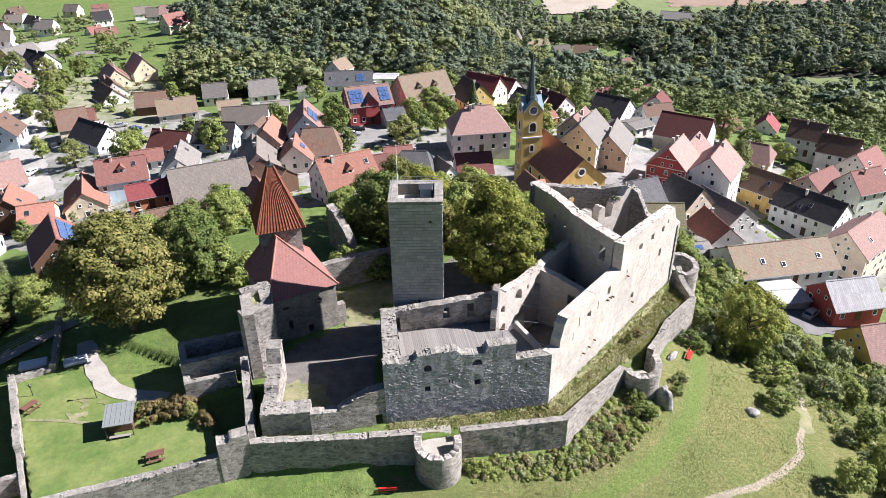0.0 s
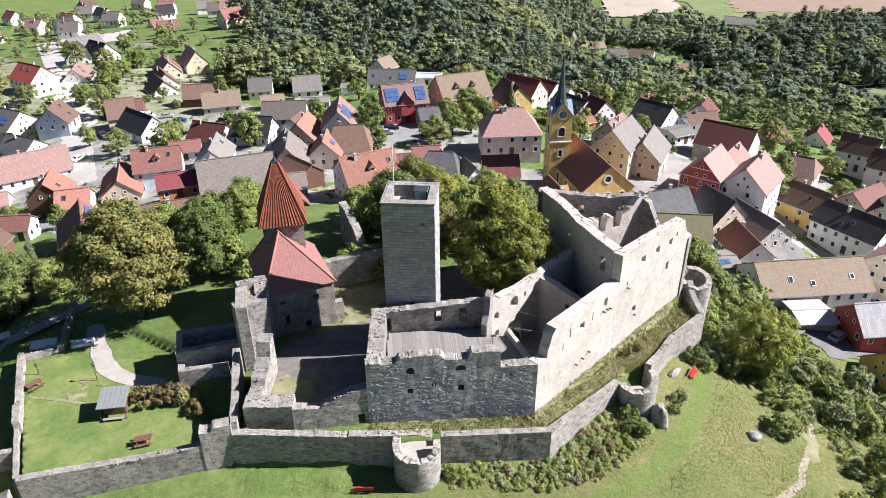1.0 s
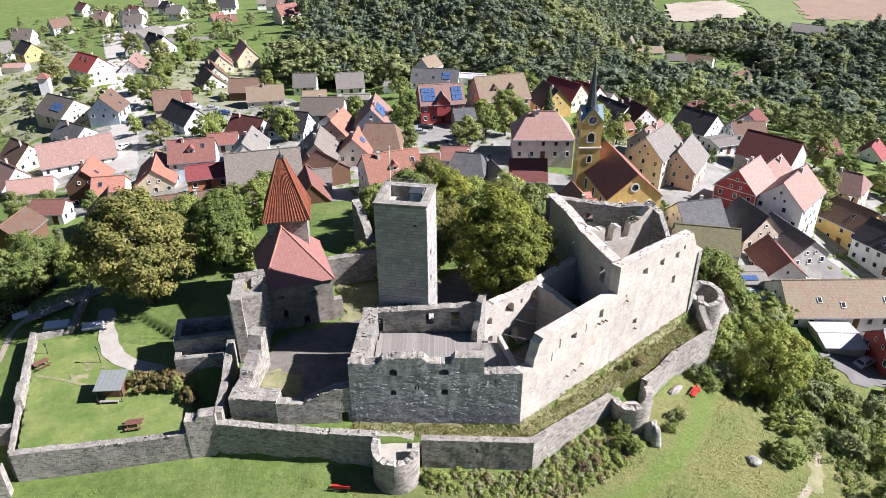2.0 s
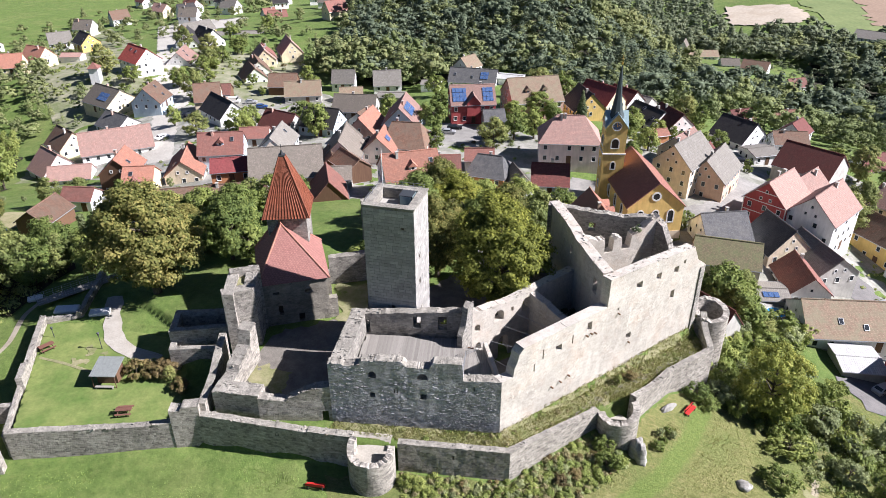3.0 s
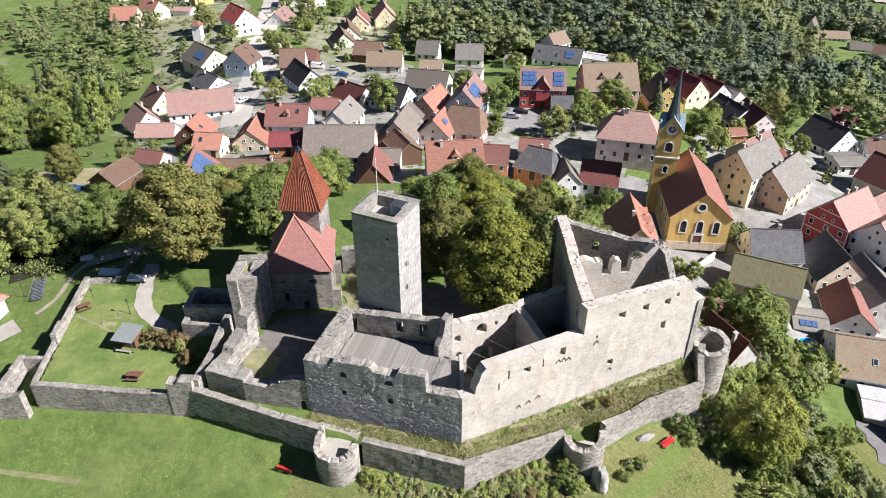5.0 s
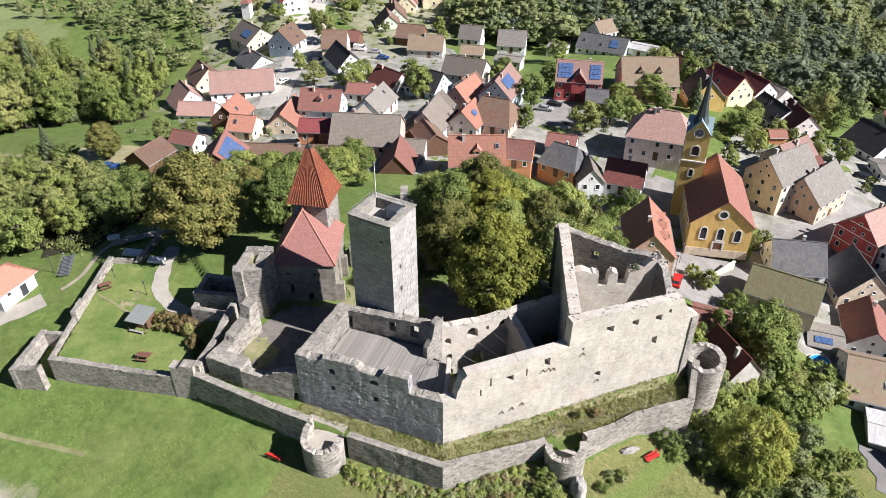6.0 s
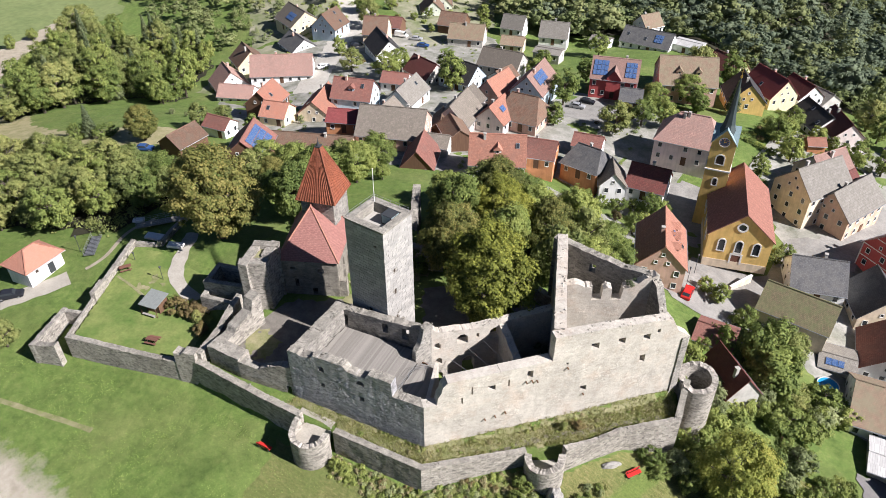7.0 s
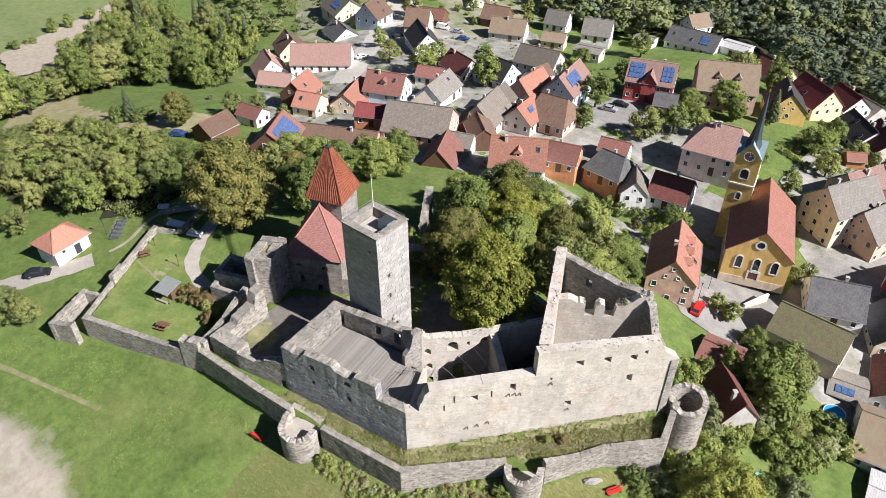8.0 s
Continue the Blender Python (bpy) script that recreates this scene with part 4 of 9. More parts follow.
wall("upper_cross_wall", hall, (18.6, 92.6), (29.2, 99.4), 1.3, 0.0, [(0, 15.1), (2.2, 15.3), (3.2, 14.7), (4.2, 14.9), (4.3, 12.6), (5.6, 12.6), (5.7, 14.5), (6.3, 14.8), (6.9, 14.6), (7.0, 12.5), (8.3, 12.7), (8.5, 14.8), (9.4, 15.3), (10.4, 15.6), (11.4, 16.8), (12.6, 17.0)],
     (), M_HALL, 0.3, 13)
wall("end_wall", hall, (36.0, 96.3), (29.4, 100.2), 1.2, -3.0, [(0, 12.1), (2.5, 11.2), (5, 12.5), (6.6, 15.8), (7.7, 16.6)], (), M_RUBBLE, 0.25, 14)
# inner floors of the hall
DKZ = 8.15
dm = pose(-6.2, 66.0, 0, 0, 0, 10.0)
rnd = random.Random(5)
DECK = [(-5.0, 66.0), (12.3, 69.1), (9.3, 75.4), (7.0, 74.9), (6.8, 76.6), (-5.9, 74.5)]
inv = dm.inverted()
deck_local = [tuple((inv @ Vector((a, b, 0))).xy) for a, b in DECK]
samples = np.arange(-0.6, 10.5, 0.1)
plank = {}
for k in range(82):
    x0 = 0.6 + k * 0.232
    ok = samples[inside(deck_local, np.full(samples.shape, x0 + 0.11), samples) > -0.04]
    if len(ok) < 6:
        continue
    y0, ln = float(ok[0]), round(float(ok[-1] - ok[0]), 1)
    if ln not in plank:
        plank[ln] = mesh_from("plank", *boxes((0, 0.218, 0, ln, -0.05, 0)), M_GREYWOOD)
    ob = part("plank", plank[ln], M_GREYWOOD, hall)
    ob.matrix_local = dm @ pose(x0, y0 + rnd.uniform(-0.04, 0.04), DKZ - (0.25 if x0 > 14.2 else 0) + rnd.uniform(-0.012, 0.012))
for y in (0.6, 2.2, 3.8, 5.4, 6.9):
    part("joist", moved(boxes((0.9, 18.6 - 0.45 * y, y, y + 0.12, -0.55, -0.31)), dm @ pose(0, 0, DKZ)), M_BROWNWOOD, hall)
part("lower_slab", moved(boxes((0.9, 14.2, 0.3, 8.2, -0.9, -0.6)), dm @ pose(0, 0, DKZ)), M_BROWNWOOD, hall)


def railing(parent, pts, z0, h, mat=None):
    seg = []
    for a, b in zip(pts, pts[1:]):
        n = max(1, int(math.dist(a, b) / 1.3))
        for k in range(n + 1):
            q = [a[i] + (b[i] - a[i]) * k / n for i in (0, 1)]
            seg.append(tube((*q, z0), (*q, z0 + h), 0.03, n=5))
        for e in (h, h * 0.66, h * 0.33):
            seg.append(tube((*a, z0 + e), (*b, z0 + e), 0.022, n=5))
    return part("railing", joined(*seg), mat or M_STEEL, parent)


wall("deck_parapet", hall, (12.7, 69.0), (9.5, 75.8), 0.5, 1.0, [(0, 8.7), (7.6, 8.8)], (), M_HALL, 0.05, 15, cap=False)
railing(hall, [(8.0, 68.4), (12.1, 69.2), (9.3, 75.2)], DKZ - 0.25, 1.05)
railing(hall, [(8.0, 68.4), (7.4, 73.2), (9.2, 75.2)], DKZ, 1.0)
for a, b in (((9.3, 79.0, 6.6), (19.0, 77.5, 6.4)), ((10.6, 81.3, 7.6), (19.8, 79.0, 7.2)), ((12.0, 83.0, 8.6), (20.2, 80.2, 8.0)), ((8.6, 78.4, 4.8), (16.5, 74.4, 4.6))):
    part("tie_rod", tube(a, b, 0.04, n=5), M_STEEL, hall, "thin steel tie rod")

# ---- castle: chapel and gate tower ----
chapel = thing("castle_chapel", pose(-22.8, 78.5, 3.0, 0, 0, 29.1), "stone castle chapel with red tiled hipped roof", "chapel")
CL, CWD, CHH = 9.2, 10.5, 7.5
part("wall", wall_mesh((0, 0), (CL, 0), 0.8, -1, [(0, CHH), (CL, CHH)], [(4.8, 5.6, 0.5, 1.9), (2.1, 2.7, 2.0, 3.6), (5.9, 6.9, 5.3, 5.8), (1.6, 2.4, 5.5, 5.9)], 0.0, seed=21), M_CHAPEL, chapel)
part("wall", wall_mesh((CL, 0), (CL, CWD), 0.8, -1, [(0, CHH), (CWD, CHH)], [(3.4, 4.4, 1.0, 2.8), (3.4, 4.4, 3.6, 5.4)], 0.0, seed=22), M_CHAPEL, chapel)
part("wall", wall_mesh((CL, CWD), (0, CWD), 0.8, -1, [(0, CHH), (CL, CHH)], (), 0.0, seed=23), M_CHAPEL, chapel)
part("wall", wall_mesh((0, CWD), (0, 0), 0.8, -1, [(0, CHH), (CWD, CHH)], (), 0.0, seed=24), M_CHAPEL, chapel)
# solid dark block in place of the shaded room behind the windows
part("dark_interior", boxes((0.85, CL - 0.85, 0.85, CWD - 0.85, 0.2, CHH - 0.3)), M_DARKHOLE, chapel)
part("window_surround", joined(moved(ring(0, 0, 0.62, 0.44, 0, [(0, 0.12), (360, 0.12)], n=20, rag=0), pose(6.4, -0.06, 5.55, 90, 0, 0))), M_CAP, chapel, "pale round window surround")
e = 0.35
rv = [(-e, -e, CHH - 0.15), (CL + e, -e, CHH - 0.15), (CL + e, CWD + e, CHH - 0.15), (-e, CWD + e, CHH - 0.15), (3.9, 7.0, CHH + 5.3), (3.5, 9.0, CHH + 5.3)]
rf = [(0, 1, 4), (1, 2, 5, 4), (2, 3, 5), (3, 0, 4, 5), (0, 3, 2, 1)]
part("roof", (rv, rf), R_CHAPEL, chapel)
hips = []
for a, b in ((0, 4), (1, 4), (2, 5), (4, 5), (3, 5)):
    hips.append(tube(Vector(rv[a]) + Vector((0, 0, 0.02)), Vector(rv[b]) + Vector((0, 0, 0.02)), 0.13, n=6))
part("hip_capping", joined(*hips), R_ORANGE, chapel)
part("buttress", boxes((CL - 0.2, CL + 1.2, 0.1, 1.1, -1, 3.6)), M_CHAPEL, chapel)
part("buttress", boxes((CL - 0.2, CL + 0.9, 6.2, 7.2, -1, 4.2)), M_CHAPEL, chapel)

gate = thing("gate_tower", pose(-23.3, 90.2, 2.5, 0, 0, 19.0), "square stone gate tower with steep red ribbed tile roof", "tower")
GH, GW = 14.2, 2.8
for k in range(4):
    c = pose(0, 0, 0, 0, 0, 90 * k)
    a, b = c @ Vector((-GW, -GW, 0)), c @ Vector((GW, -GW, 0))
    part("wall", wall_mesh(a.xy, b.xy, 0.7, -1.5, [(0, GH), (2 * GW, GH)], [(2.4, 3.1, 8.5, 9.8)], 0.0, seed=30 + k), M_RUBBLE, gate)
rm = bmesh.new()
lv = [(GW + 0.55, GH - 0.35), (GW + 0.05, GH + 1.1), (0.38, GH + 8.0)]
rings_ = [[rm.verts.new((sx * w, sy * w, z)) for sx, sy in ((-1, -1), (1, -1), (1, 1), (-1, 1))] for w, z in lv]
for lo, hi in zip(rings_, rings_[1:]):
    for k in range(4):
        rm.faces.new((lo[k], lo[(k + 1) % 4], hi[(k + 1) % 4], hi[k]))
rm.faces.new(rings_[-1])
rm.faces.new(rings_[0][::-1])
roof = part("roof", rm, R_TOWER, gate)
ribs = []
for k in range(4):
    c = pose(0, 0, 0, 0, 0, 90 * k)
    for j in range(15):
        s = -1 + 2 * (j + 0.5) / 15
        pts = [c @ Vector((s * w, -w, z)) for w, z in lv]
        for a, b in zip(pts, pts[1:]):
            ribs.append(tube(a, b, 0.085, 0.05 if b.z > GH + 2 else 0.085, n=5))
    ribs.append(tube(c @ Vector((-lv[0][0], -lv[0][0], lv[0][1])), c @ Vector((-lv[1][0], -lv[1][0], lv[1][1])), 0.13, n=6))
    ribs.append(tube(c @ Vector((-lv[1][0], -lv[1][0], lv[1][1])), c @ Vector((-lv[2][0], -lv[2][0], lv[2][1])), 0.13, n=6))
ob = part("tile_ribbing", joined(*ribs), R_TOWER, roof)
ob["kind"] = "stuff"
part("ridge_cap", joined(boxes((-0.45, 0.45, -0.45, 0.45, GH + 7.95, GH + 8.2)), tube((0, 0, GH + 8.2), (0, 0, GH + 8.8), 0.28, 0.1), tube((0, 0, GH + 8.8), (0, 0, GH + 9.7), 0.04)), M_DARKSTEEL, gate, "dark metal finial")

# ---- castle: ruined tower, curtain walls, bastion ----
rt = thing("ruined_tower", WORLD0, "broken square stone tower stump with grassy crest", "tower")
wall("front_wall", rt, (-24.6, 72.2), (-21.4, 74.7), 1.5, 1.0, [(0, 12.6), (4.1, 12.5)], (), M_OUTER, 0.05, 40, cap=False)
wall("side_wall", rt, (-21.4, 74.7), (-22.9, 79.3), 1.4, 1.0, [(0, 12.5), (1.0, 12.4), (1.5, 12.9), (4.8, 13.2)], (), M_OUTER, 0.06, 41)
wall("west_wall", rt, (-26.2, 77.2), (-24.6, 72.2), 1.4, 0.0, [(0, 13.2), (5.2, 12.6)], (), M_OUTER, 0.05, 42, cap=False)
wall("rear_wall", rt, (-22.9, 79.3), (-26.2, 77.2), 1.2, 1.0, [(0, 13.2), (3.9, 13.4)], (), M_OUTER, 0.1, 43)
TOPQ = [Vector(q) for q in ((-24.9, 72.7), (-21.9, 74.9), (-23.2, 78.8), (-25.7, 77.0))]
tv, tf = [], []
for i in range(13):
    for j in range(13):
        q = TOPQ[0].lerp(TOPQ[1], i / 12).lerp(TOPQ[3].lerp(TOPQ[2], i / 12), j / 12)
        tv.append((q.x, q.y, 12.35 + 0.25 * j / 12 + 0.22 * noise.fractal(Vector((q.x, q.y, 2)), 1.0, 2.0, 3)))
for i in range(12):
    for j in range(12):
        k = i * 13 + j
        tf.append((k, k + 13, k + 14, k + 1))
part("grassy_fill", (tv, tf), M_TURF, rt, "grassy crest with rubble")

low = thing("roofless_outbuilding", WORLD0, "low roofless stone outbuilding with pale wall crests", "ruin")
wall("wall", low, (-33.2, 71.2), (-25.6, 73.6), 0.9, -0.5, [(0, 5.9), (8, 6.4)], (), M_OUTER, 0.1, 44)
wall("wall", low, (-35.0, 76.0), (-33.2, 71.2), 0.8, -0.5, [(0, 5.9), (5.2, 5.9)], (), M_OUTER, 0.06, 45)
wall("wall", low, (-26.6, 78.6), (-35.0, 76.0), 0.8, -0.5, [(0, 6.0), (9, 5.9)], (), M_OUTER, 0.06, 46)
wall("wall", low, (-32.5, 69.6), (-26.4, 71.0), 0.8, -0.5, [(0, 4.2), (6.3, 4.6)], (), M_OUTER, 0.1, 47)
wall("wall", low, (-33.2, 71.4), (-32.5, 69.6), 0.8, -0.5, [(0, 4.3), (2, 4.2)], (), M_OUTER, 0.1, 48)

cur = thing("curtain_wall", WORLD0, "weathered inner curtain wall with a thick corner platform", "castle wall")
wall("front_wall", cur, (-15.6, 62.4), (-7.0, 64.5), 1.2, 0.0, [(0, 5.6), (3.2, 5.2), (5.5, 6.6), (7, 7.2), (8.8, 7.4)], [(7.6, 8.4, 1.9, 3.7)], M_OUTER, 0.12, 50)
wall("platform_front", cur, (-21.2, 61.8), (-15.5, 62.5), 2.2, 0.0, [(0, 6.0), (5.8, 5.9)], (), M_OUTER, 0.08, 51)
wall("platform_side", cur, (-15.6, 63.0), (-15.9, 64.8), 1.2, 0.0, [(0, 5.9), (2.4, 5.6)], (), M_OUTER, 0.08, 52)
wall("west_wall", cur, (-21.8, 71.6), (-21.2, 61.9), 1.7, 0.0, [(0, 9.4), (1.6, 9.2), (2.2, 7.4), (5.5, 6.8), (6.0, 6.0), (9.8, 6.0)], (), M_OUTER, 0.14, 53)
wall("forewall", cur, (-25.6, 71.6), (-22.6, 60.6), 0.9, 0.0, [(0, 6.8), (2.5, 6.4), (6, 5.0), (11.4, 4.9)], (), M_OUTER, 0.14, 54)
nw = thing("yard_wall", WORLD0, "rubble yard wall with grassy top behind the keep", "castle wall")
wall("wall", nw, (-18.2, 91.2), (-5.0, 97.6), 1.2, 1.5, [(0, 8.0), (6, 8.2), (14.6, 7.6)], (), M_RUBBLE, 0.1, 55)
wall("wall", nw, (14.5, 99.8), (2.0, 103.5), 0.9, 0.5, [(0, 6.0), (13, 5.6)], (), M_RUBBLE, 0.15, 56)
stub = thing("wall_fragment", WORLD0, "isolated broken wall fragment overgrown with ivy", "ruin")
wall("wall", stub, (-13.4, 101.6), (-18.6, 110.0), 1.3, -1.0, [(0, 4.4), (2, 6.4), (6, 8.6), (9.8, 9.2)], (), M_RUBBLE, 0.4, 57)

outer = thing("outer_wall", WORLD0, "long low outer castle wall of grey rubble stone", "castle wall")
OW = [(-22.4, 59.9), (-8.8, 60.9), (-3.4, 61.4)]
wall("wall", outer, OW[0], OW[1], 1.0, -4, [(0, 3.6), (13.7, 3.2)], [(9.6, 9.75, 2.0, 2.4), (9.95, 10.1, 2.0, 2.4)], M_OUTER, 0.1, 60)
wall("wall", outer, OW[1], OW[2], 1.0, -4, [(0, 3.3), (5.4, 3.3)], (), M_OUTER, 0.1, 61)
wall("pier", outer, (-25.6, 58.9), (-22.2, 60.0), 1.5, -3, [(0, 4.4), (1.2, 4.3), (1.5, 4.8), (3.5, 5.0)], (), M_OUTER, 0.15, 62)
wall("wall", outer, (1.8, 62.4), (14.7, 64.5), 0.9, -4, [(0, 2.6), (13, 2.2)], [(6.4, 6.6, 0.6, 1.2)], M_OUTER, 0.08, 63)
wall("wall", outer, (14.7, 64.5), (24.1, 75.0), 0.9, -6, [(0, 2.2), (8, 1.8), (14.1, 1.5)], (), M_OUTER, 0.1, 64)
wall("wall", outer, (28.4, 77.6), (33.2, 85.7), 0.9, -7, [(0, 2.4), (4, 1.4), (9.4, 1.2)], (), M_OUTER, 0.15, 65)
wall("wall", outer, (33.2, 85.7), (38.7, 91.5), 0.9, -8, [(0, 1.2), (8, 1.4)], (), M_OUTER, 0.1, 66)
wall("wall", outer, (38.7, 91.5), (37.6, 97.0), 0.9, -8, [(0, 1.4), (4, 2.4), (5.6, 4.0)], (), M_OUTER, 0.12, 67)
bas = thing("bastion", WORLD0, "small horseshoe bastion of grey stone on the outer wall", "bastion")
part("round_wall", ring(-0.9, 60.9, 2.75, 1.95, -6, [(160, 3.4), (200, 2.6), (300, 2.2), (380, 2.8)], 165, 382, 36, seed=70), M_OUTER, bas)
part("inner_floor", disc(-0.9, 61.4, 1.2, 2.4), M_GRAVEL, bas)
notch = thing("horseshoe_tower", WORLD0, "broken horseshoe wall tower on the slope", "bastion")
part("round_wall", ring(26.4, 75.6, 2.6, 1.7, -9, [(190, 1.5), (260, 1.2), (300, 1.5), (395, 2.4)], 196, 394, 34, seed=71, rag=0.08), M_OUTER, notch)
part("inner_floor", disc(26.2, 75.8, -1.0, 2.0), M_GRAVEL, notch)
rtw = thing("round_tower", WORLD0, "squat round stone tower with open hollow top", "tower")
part("round_wall", ring(38.2, 98.6, 2.75, 1.85, -10, [(0, 3.2), (90, 3.9), (180, 3.8), (270, 2.9), (360, 3.2)], 0, 360, 44, seed=72), M_OUTER, rtw)
part("inner_floor", disc(38.2, 98.6, -2.0, 2.0), M_YARD, rtw)
part("turf", disc(36.2, 97.4, 3.1, 0.9, 12), M_LAWN, rtw)

gar = thing("garden_wall", WORLD0, "low rubble garden wall round the lower ward", "castle wall")
wall("wall", gar, (-44.8, 53.0), (-25.5, 59.0), 0.9, -4, [(0, 1.7), (10, 1.9), (17, 2.1), (20.3, 2.6)], (), M_OUTER, 0.12, 80)
wall("wall", gar, (-50.4, 61.6), (-45.4, 53.2), 0.5, -3, [(0, 1.3), (9.8, 1.1)], (), M_OUTER, 0.05, 81)
wall("wall", gar, (-57.9, 74.6), (-50.0, 61.0), 0.8, -3, [(0, 1.9), (12, 1.9), (12.2, 2.4), (15.8, 2.5)], (), M_OUTER, 0.12, 82)
wall("wall", gar, (-53.2, 77.6), (-57.9, 74.6), 0.8, -2, [(0, 1.9), (0.6, 1.8), (0.8, 1.3), (5.6, 1.6)], (), M_OUTER, 0.12, 83)
wall("wall", gar, (-57.6, 88.0), (-53.4, 77.0), 0.7, -2, [(0, 1.9), (11.8, 1.8)], (), M_OUTER, 0.15, 87)
wall("wall", gar, (-52.4, 57.3), (-48.8, 49.2), 0.8, -4, [(0, 0.9), (8.9, 0.8)], (), M_OUTER, 0.12, 84)
wall("wall", gar, (-48.9, 49.3), (-44.4, 51.0), 1.0, -4, [(0, 0.8), (3, 1.0), (4.8, 1.6)], (), M_OUTER, 0.12, 85)
wall("wall", gar, (-48.6, 58.6), (-52.0, 57.2), 0.7, -3, [(0, 1.0), (3.7, 0.9)], (), M_OUTER, 0.12, 86)


def boulder(name, x, y, z, sx, sy, sz, rz, label):
    bm = bmesh.new()
    bmesh.ops.create_icosphere(bm, subdivisions=4, radius=1)
    for v in bm.verts:
        k = 1 + 0.30 * noise.fractal(v.co * 1.1 + Vector((x, y, 0)), 1.0, 2.0, 4) - 0.10 * abs(noise.noise(v.co * 3.0))
        v.co = Vector((v.co.x * sx, v.co.y * sy, v.co.z * sz)) * k
    me = bpy.data.meshes.new(name)
    bm.to_mesh(me)
    bm.free()
    me.materials.append(M_ROCK)
    me.polygons.foreach_set("use_smooth", [True] * len(me.polygons))
    unwrap(me)
    ob = new(name, me)
    ob.matrix_world = pose(x, y, z, 0, 0, rz)
    return tagged(ob, label, "rock")


boulder("rock", 29.3, 73.6, -3.6, 1.2, 1.5, 3.0, 20, "tall pale limestone rock below the wall tower")
boulder("rock", 33.0, 82.6, -3.0, 1.5, 0.4, 0.9, 48, "grey stone block leaning at the outer wall")
boulder("rock", 42.6, 75.0, gz(42.6, 75) + 0.15, 1.0, 0.8, 0.6, 0, "pale boulder lying in the meadow")
boulder("rock", 1.6, 80.5, 3.6, 1.4, 2.0, 1.2, 0, "rough grey rock outcrop beside the keep")

# ---- ground areas of the castle ----
patch("hall_floor", [(7.5, 77), (12.5, 69.4), (35.4, 96), (30, 100), (14.5, 100), (19, 91)], M_YARD, "bare earth floor of the ruined hall", "floor", 0.1, 0.8)
patch("courtyard", [(-20.5, 63.8), (-8, 65.8), (-9, 74.5), (-6.8, 84), (-12, 84), (-21, 78)], M_YARD, "bare trodden soil of the castle yard", "courtyard", 0.06)
patch("upper_courtyard", [(1, 77.2), (6.2, 78.6), (17, 91.5), (13.6, 99), (1, 101), (-5, 92), (0.5, 84)], M_YARD, "bare soil under the yard trees", "courtyard", 0.06)
patch("ward_turf", [(-7.0, 62.9), (2, 63.9), (14, 65.8), (22.6, 75.4), (28, 80), (32.6, 86.8), (37.6, 92.4), (35.8, 96.2), (12.6, 68.0), (-6.8, 64.6)], M_TURF, "dry turf between the castle walls", "lawn", 0.07, 0.6, 0.6)
patch("yard_lawn", [(-20.0, 65.5), (-14.8, 66.2), (-15.0, 70.2), (-20.4, 71)], M_TURF, "small worn lawn in the castle yard", "lawn", 0.12, 0.35, 0.8)
patch("yard_lawn", [(-13.6, 82.8), (-10.6, 82.2), (-7.6, 88), (-6, 96), (-17.4, 91)], M_TURF, "small worn lawn beside the chapel", "lawn", 0.12, 0.4, 0.8)
patch("garden_lawn", [(-44.8, 53.9), (-26, 60), (-30, 69), (-33, 76), (-52, 76), (-57.2, 74.2)], M_LAWN, "mown lawn of the lower ward", "lawn", 0.05, 0.5, 0.1)
ribbon("lawn_path", [(-53.4, 67.4), (-47, 67.0), (-41.4, 66.2)], 0.45, M_TURF, "faint trodden line across the lawn", lift=0.09)
ribbon("garden_path", [(-52, 84), (-48.6, 78.5), (-44.4, 73.0), (-40, 71.3), (-34.5, 70.6)], 2.4, M_GRAVEL, "pale gravel path through the lower ward", lift=0.11)
patch("worn_spot", [(-47.0, 67.8), (-44.6, 67.6), (-44.0, 70.4), (-46.2, 71.0)], M_TURF, "worn bare spot in the lawn", "path", 0.1, 0.25, 0.9)
ribbon("wall_walk", [(-6, 62.6), (-2, 63.2), (2, 63.6)], 1.6, M_GRAVEL, "gravel walk along the outer wall", lift=0.08)
ribbon("terrace_strip", [(19.5, 71.8), (24.5, 78.6), (32, 86.8), (37.0, 92.2)], 0.9, M_YARD, "narrow walk behind the outer wall", lift=0.07)
patch("sandy_ground", [(-72, 10), (-70, 36), (-56, 45), (-32, 50.5), (-10, 48), (6, 38), (10, 10)], M_SANDY, "pale sandy ground thinning into meadow", "ground", 0.03, 0.9, 0.8)
ribbon("field_track", [(-60, 38.5), (-47, 42), (-41, 43.6), (-35, 45.2), (-29, 46.6)], 0.8, M_TURF, "faint worn track across the meadow", lift=0.05)
def along(ob, name, line, half):
    """How near each vertex lies to a line, as an attribute: 1 on it, 0 from twice the half width on."""
    co = np.empty(len(ob.data.vertices) * 3)
    ob.data.vertices.foreach_get("co", co)
    co = co.reshape(-1, 3)
    best = np.full(len(co), 1e9)
    for (ax, ay), (bx, by) in zip(line, line[1:]):
        dx, dy = bx - ax, by - ay
        u = np.clip(((co[:, 0] - ax) * dx + (co[:, 1] - ay) * dy) / (dx * dx + dy * dy), 0, 1)
        best = np.minimum(best, np.hypot(co[:, 0] - ax - u * dx, co[:, 1] - ay - u * dy))
    ob.data.attributes.new(name, "FLOAT", "POINT").data.foreach_set("value", np.clip(1.5 - best / half, 0, 1).astype(np.float32))


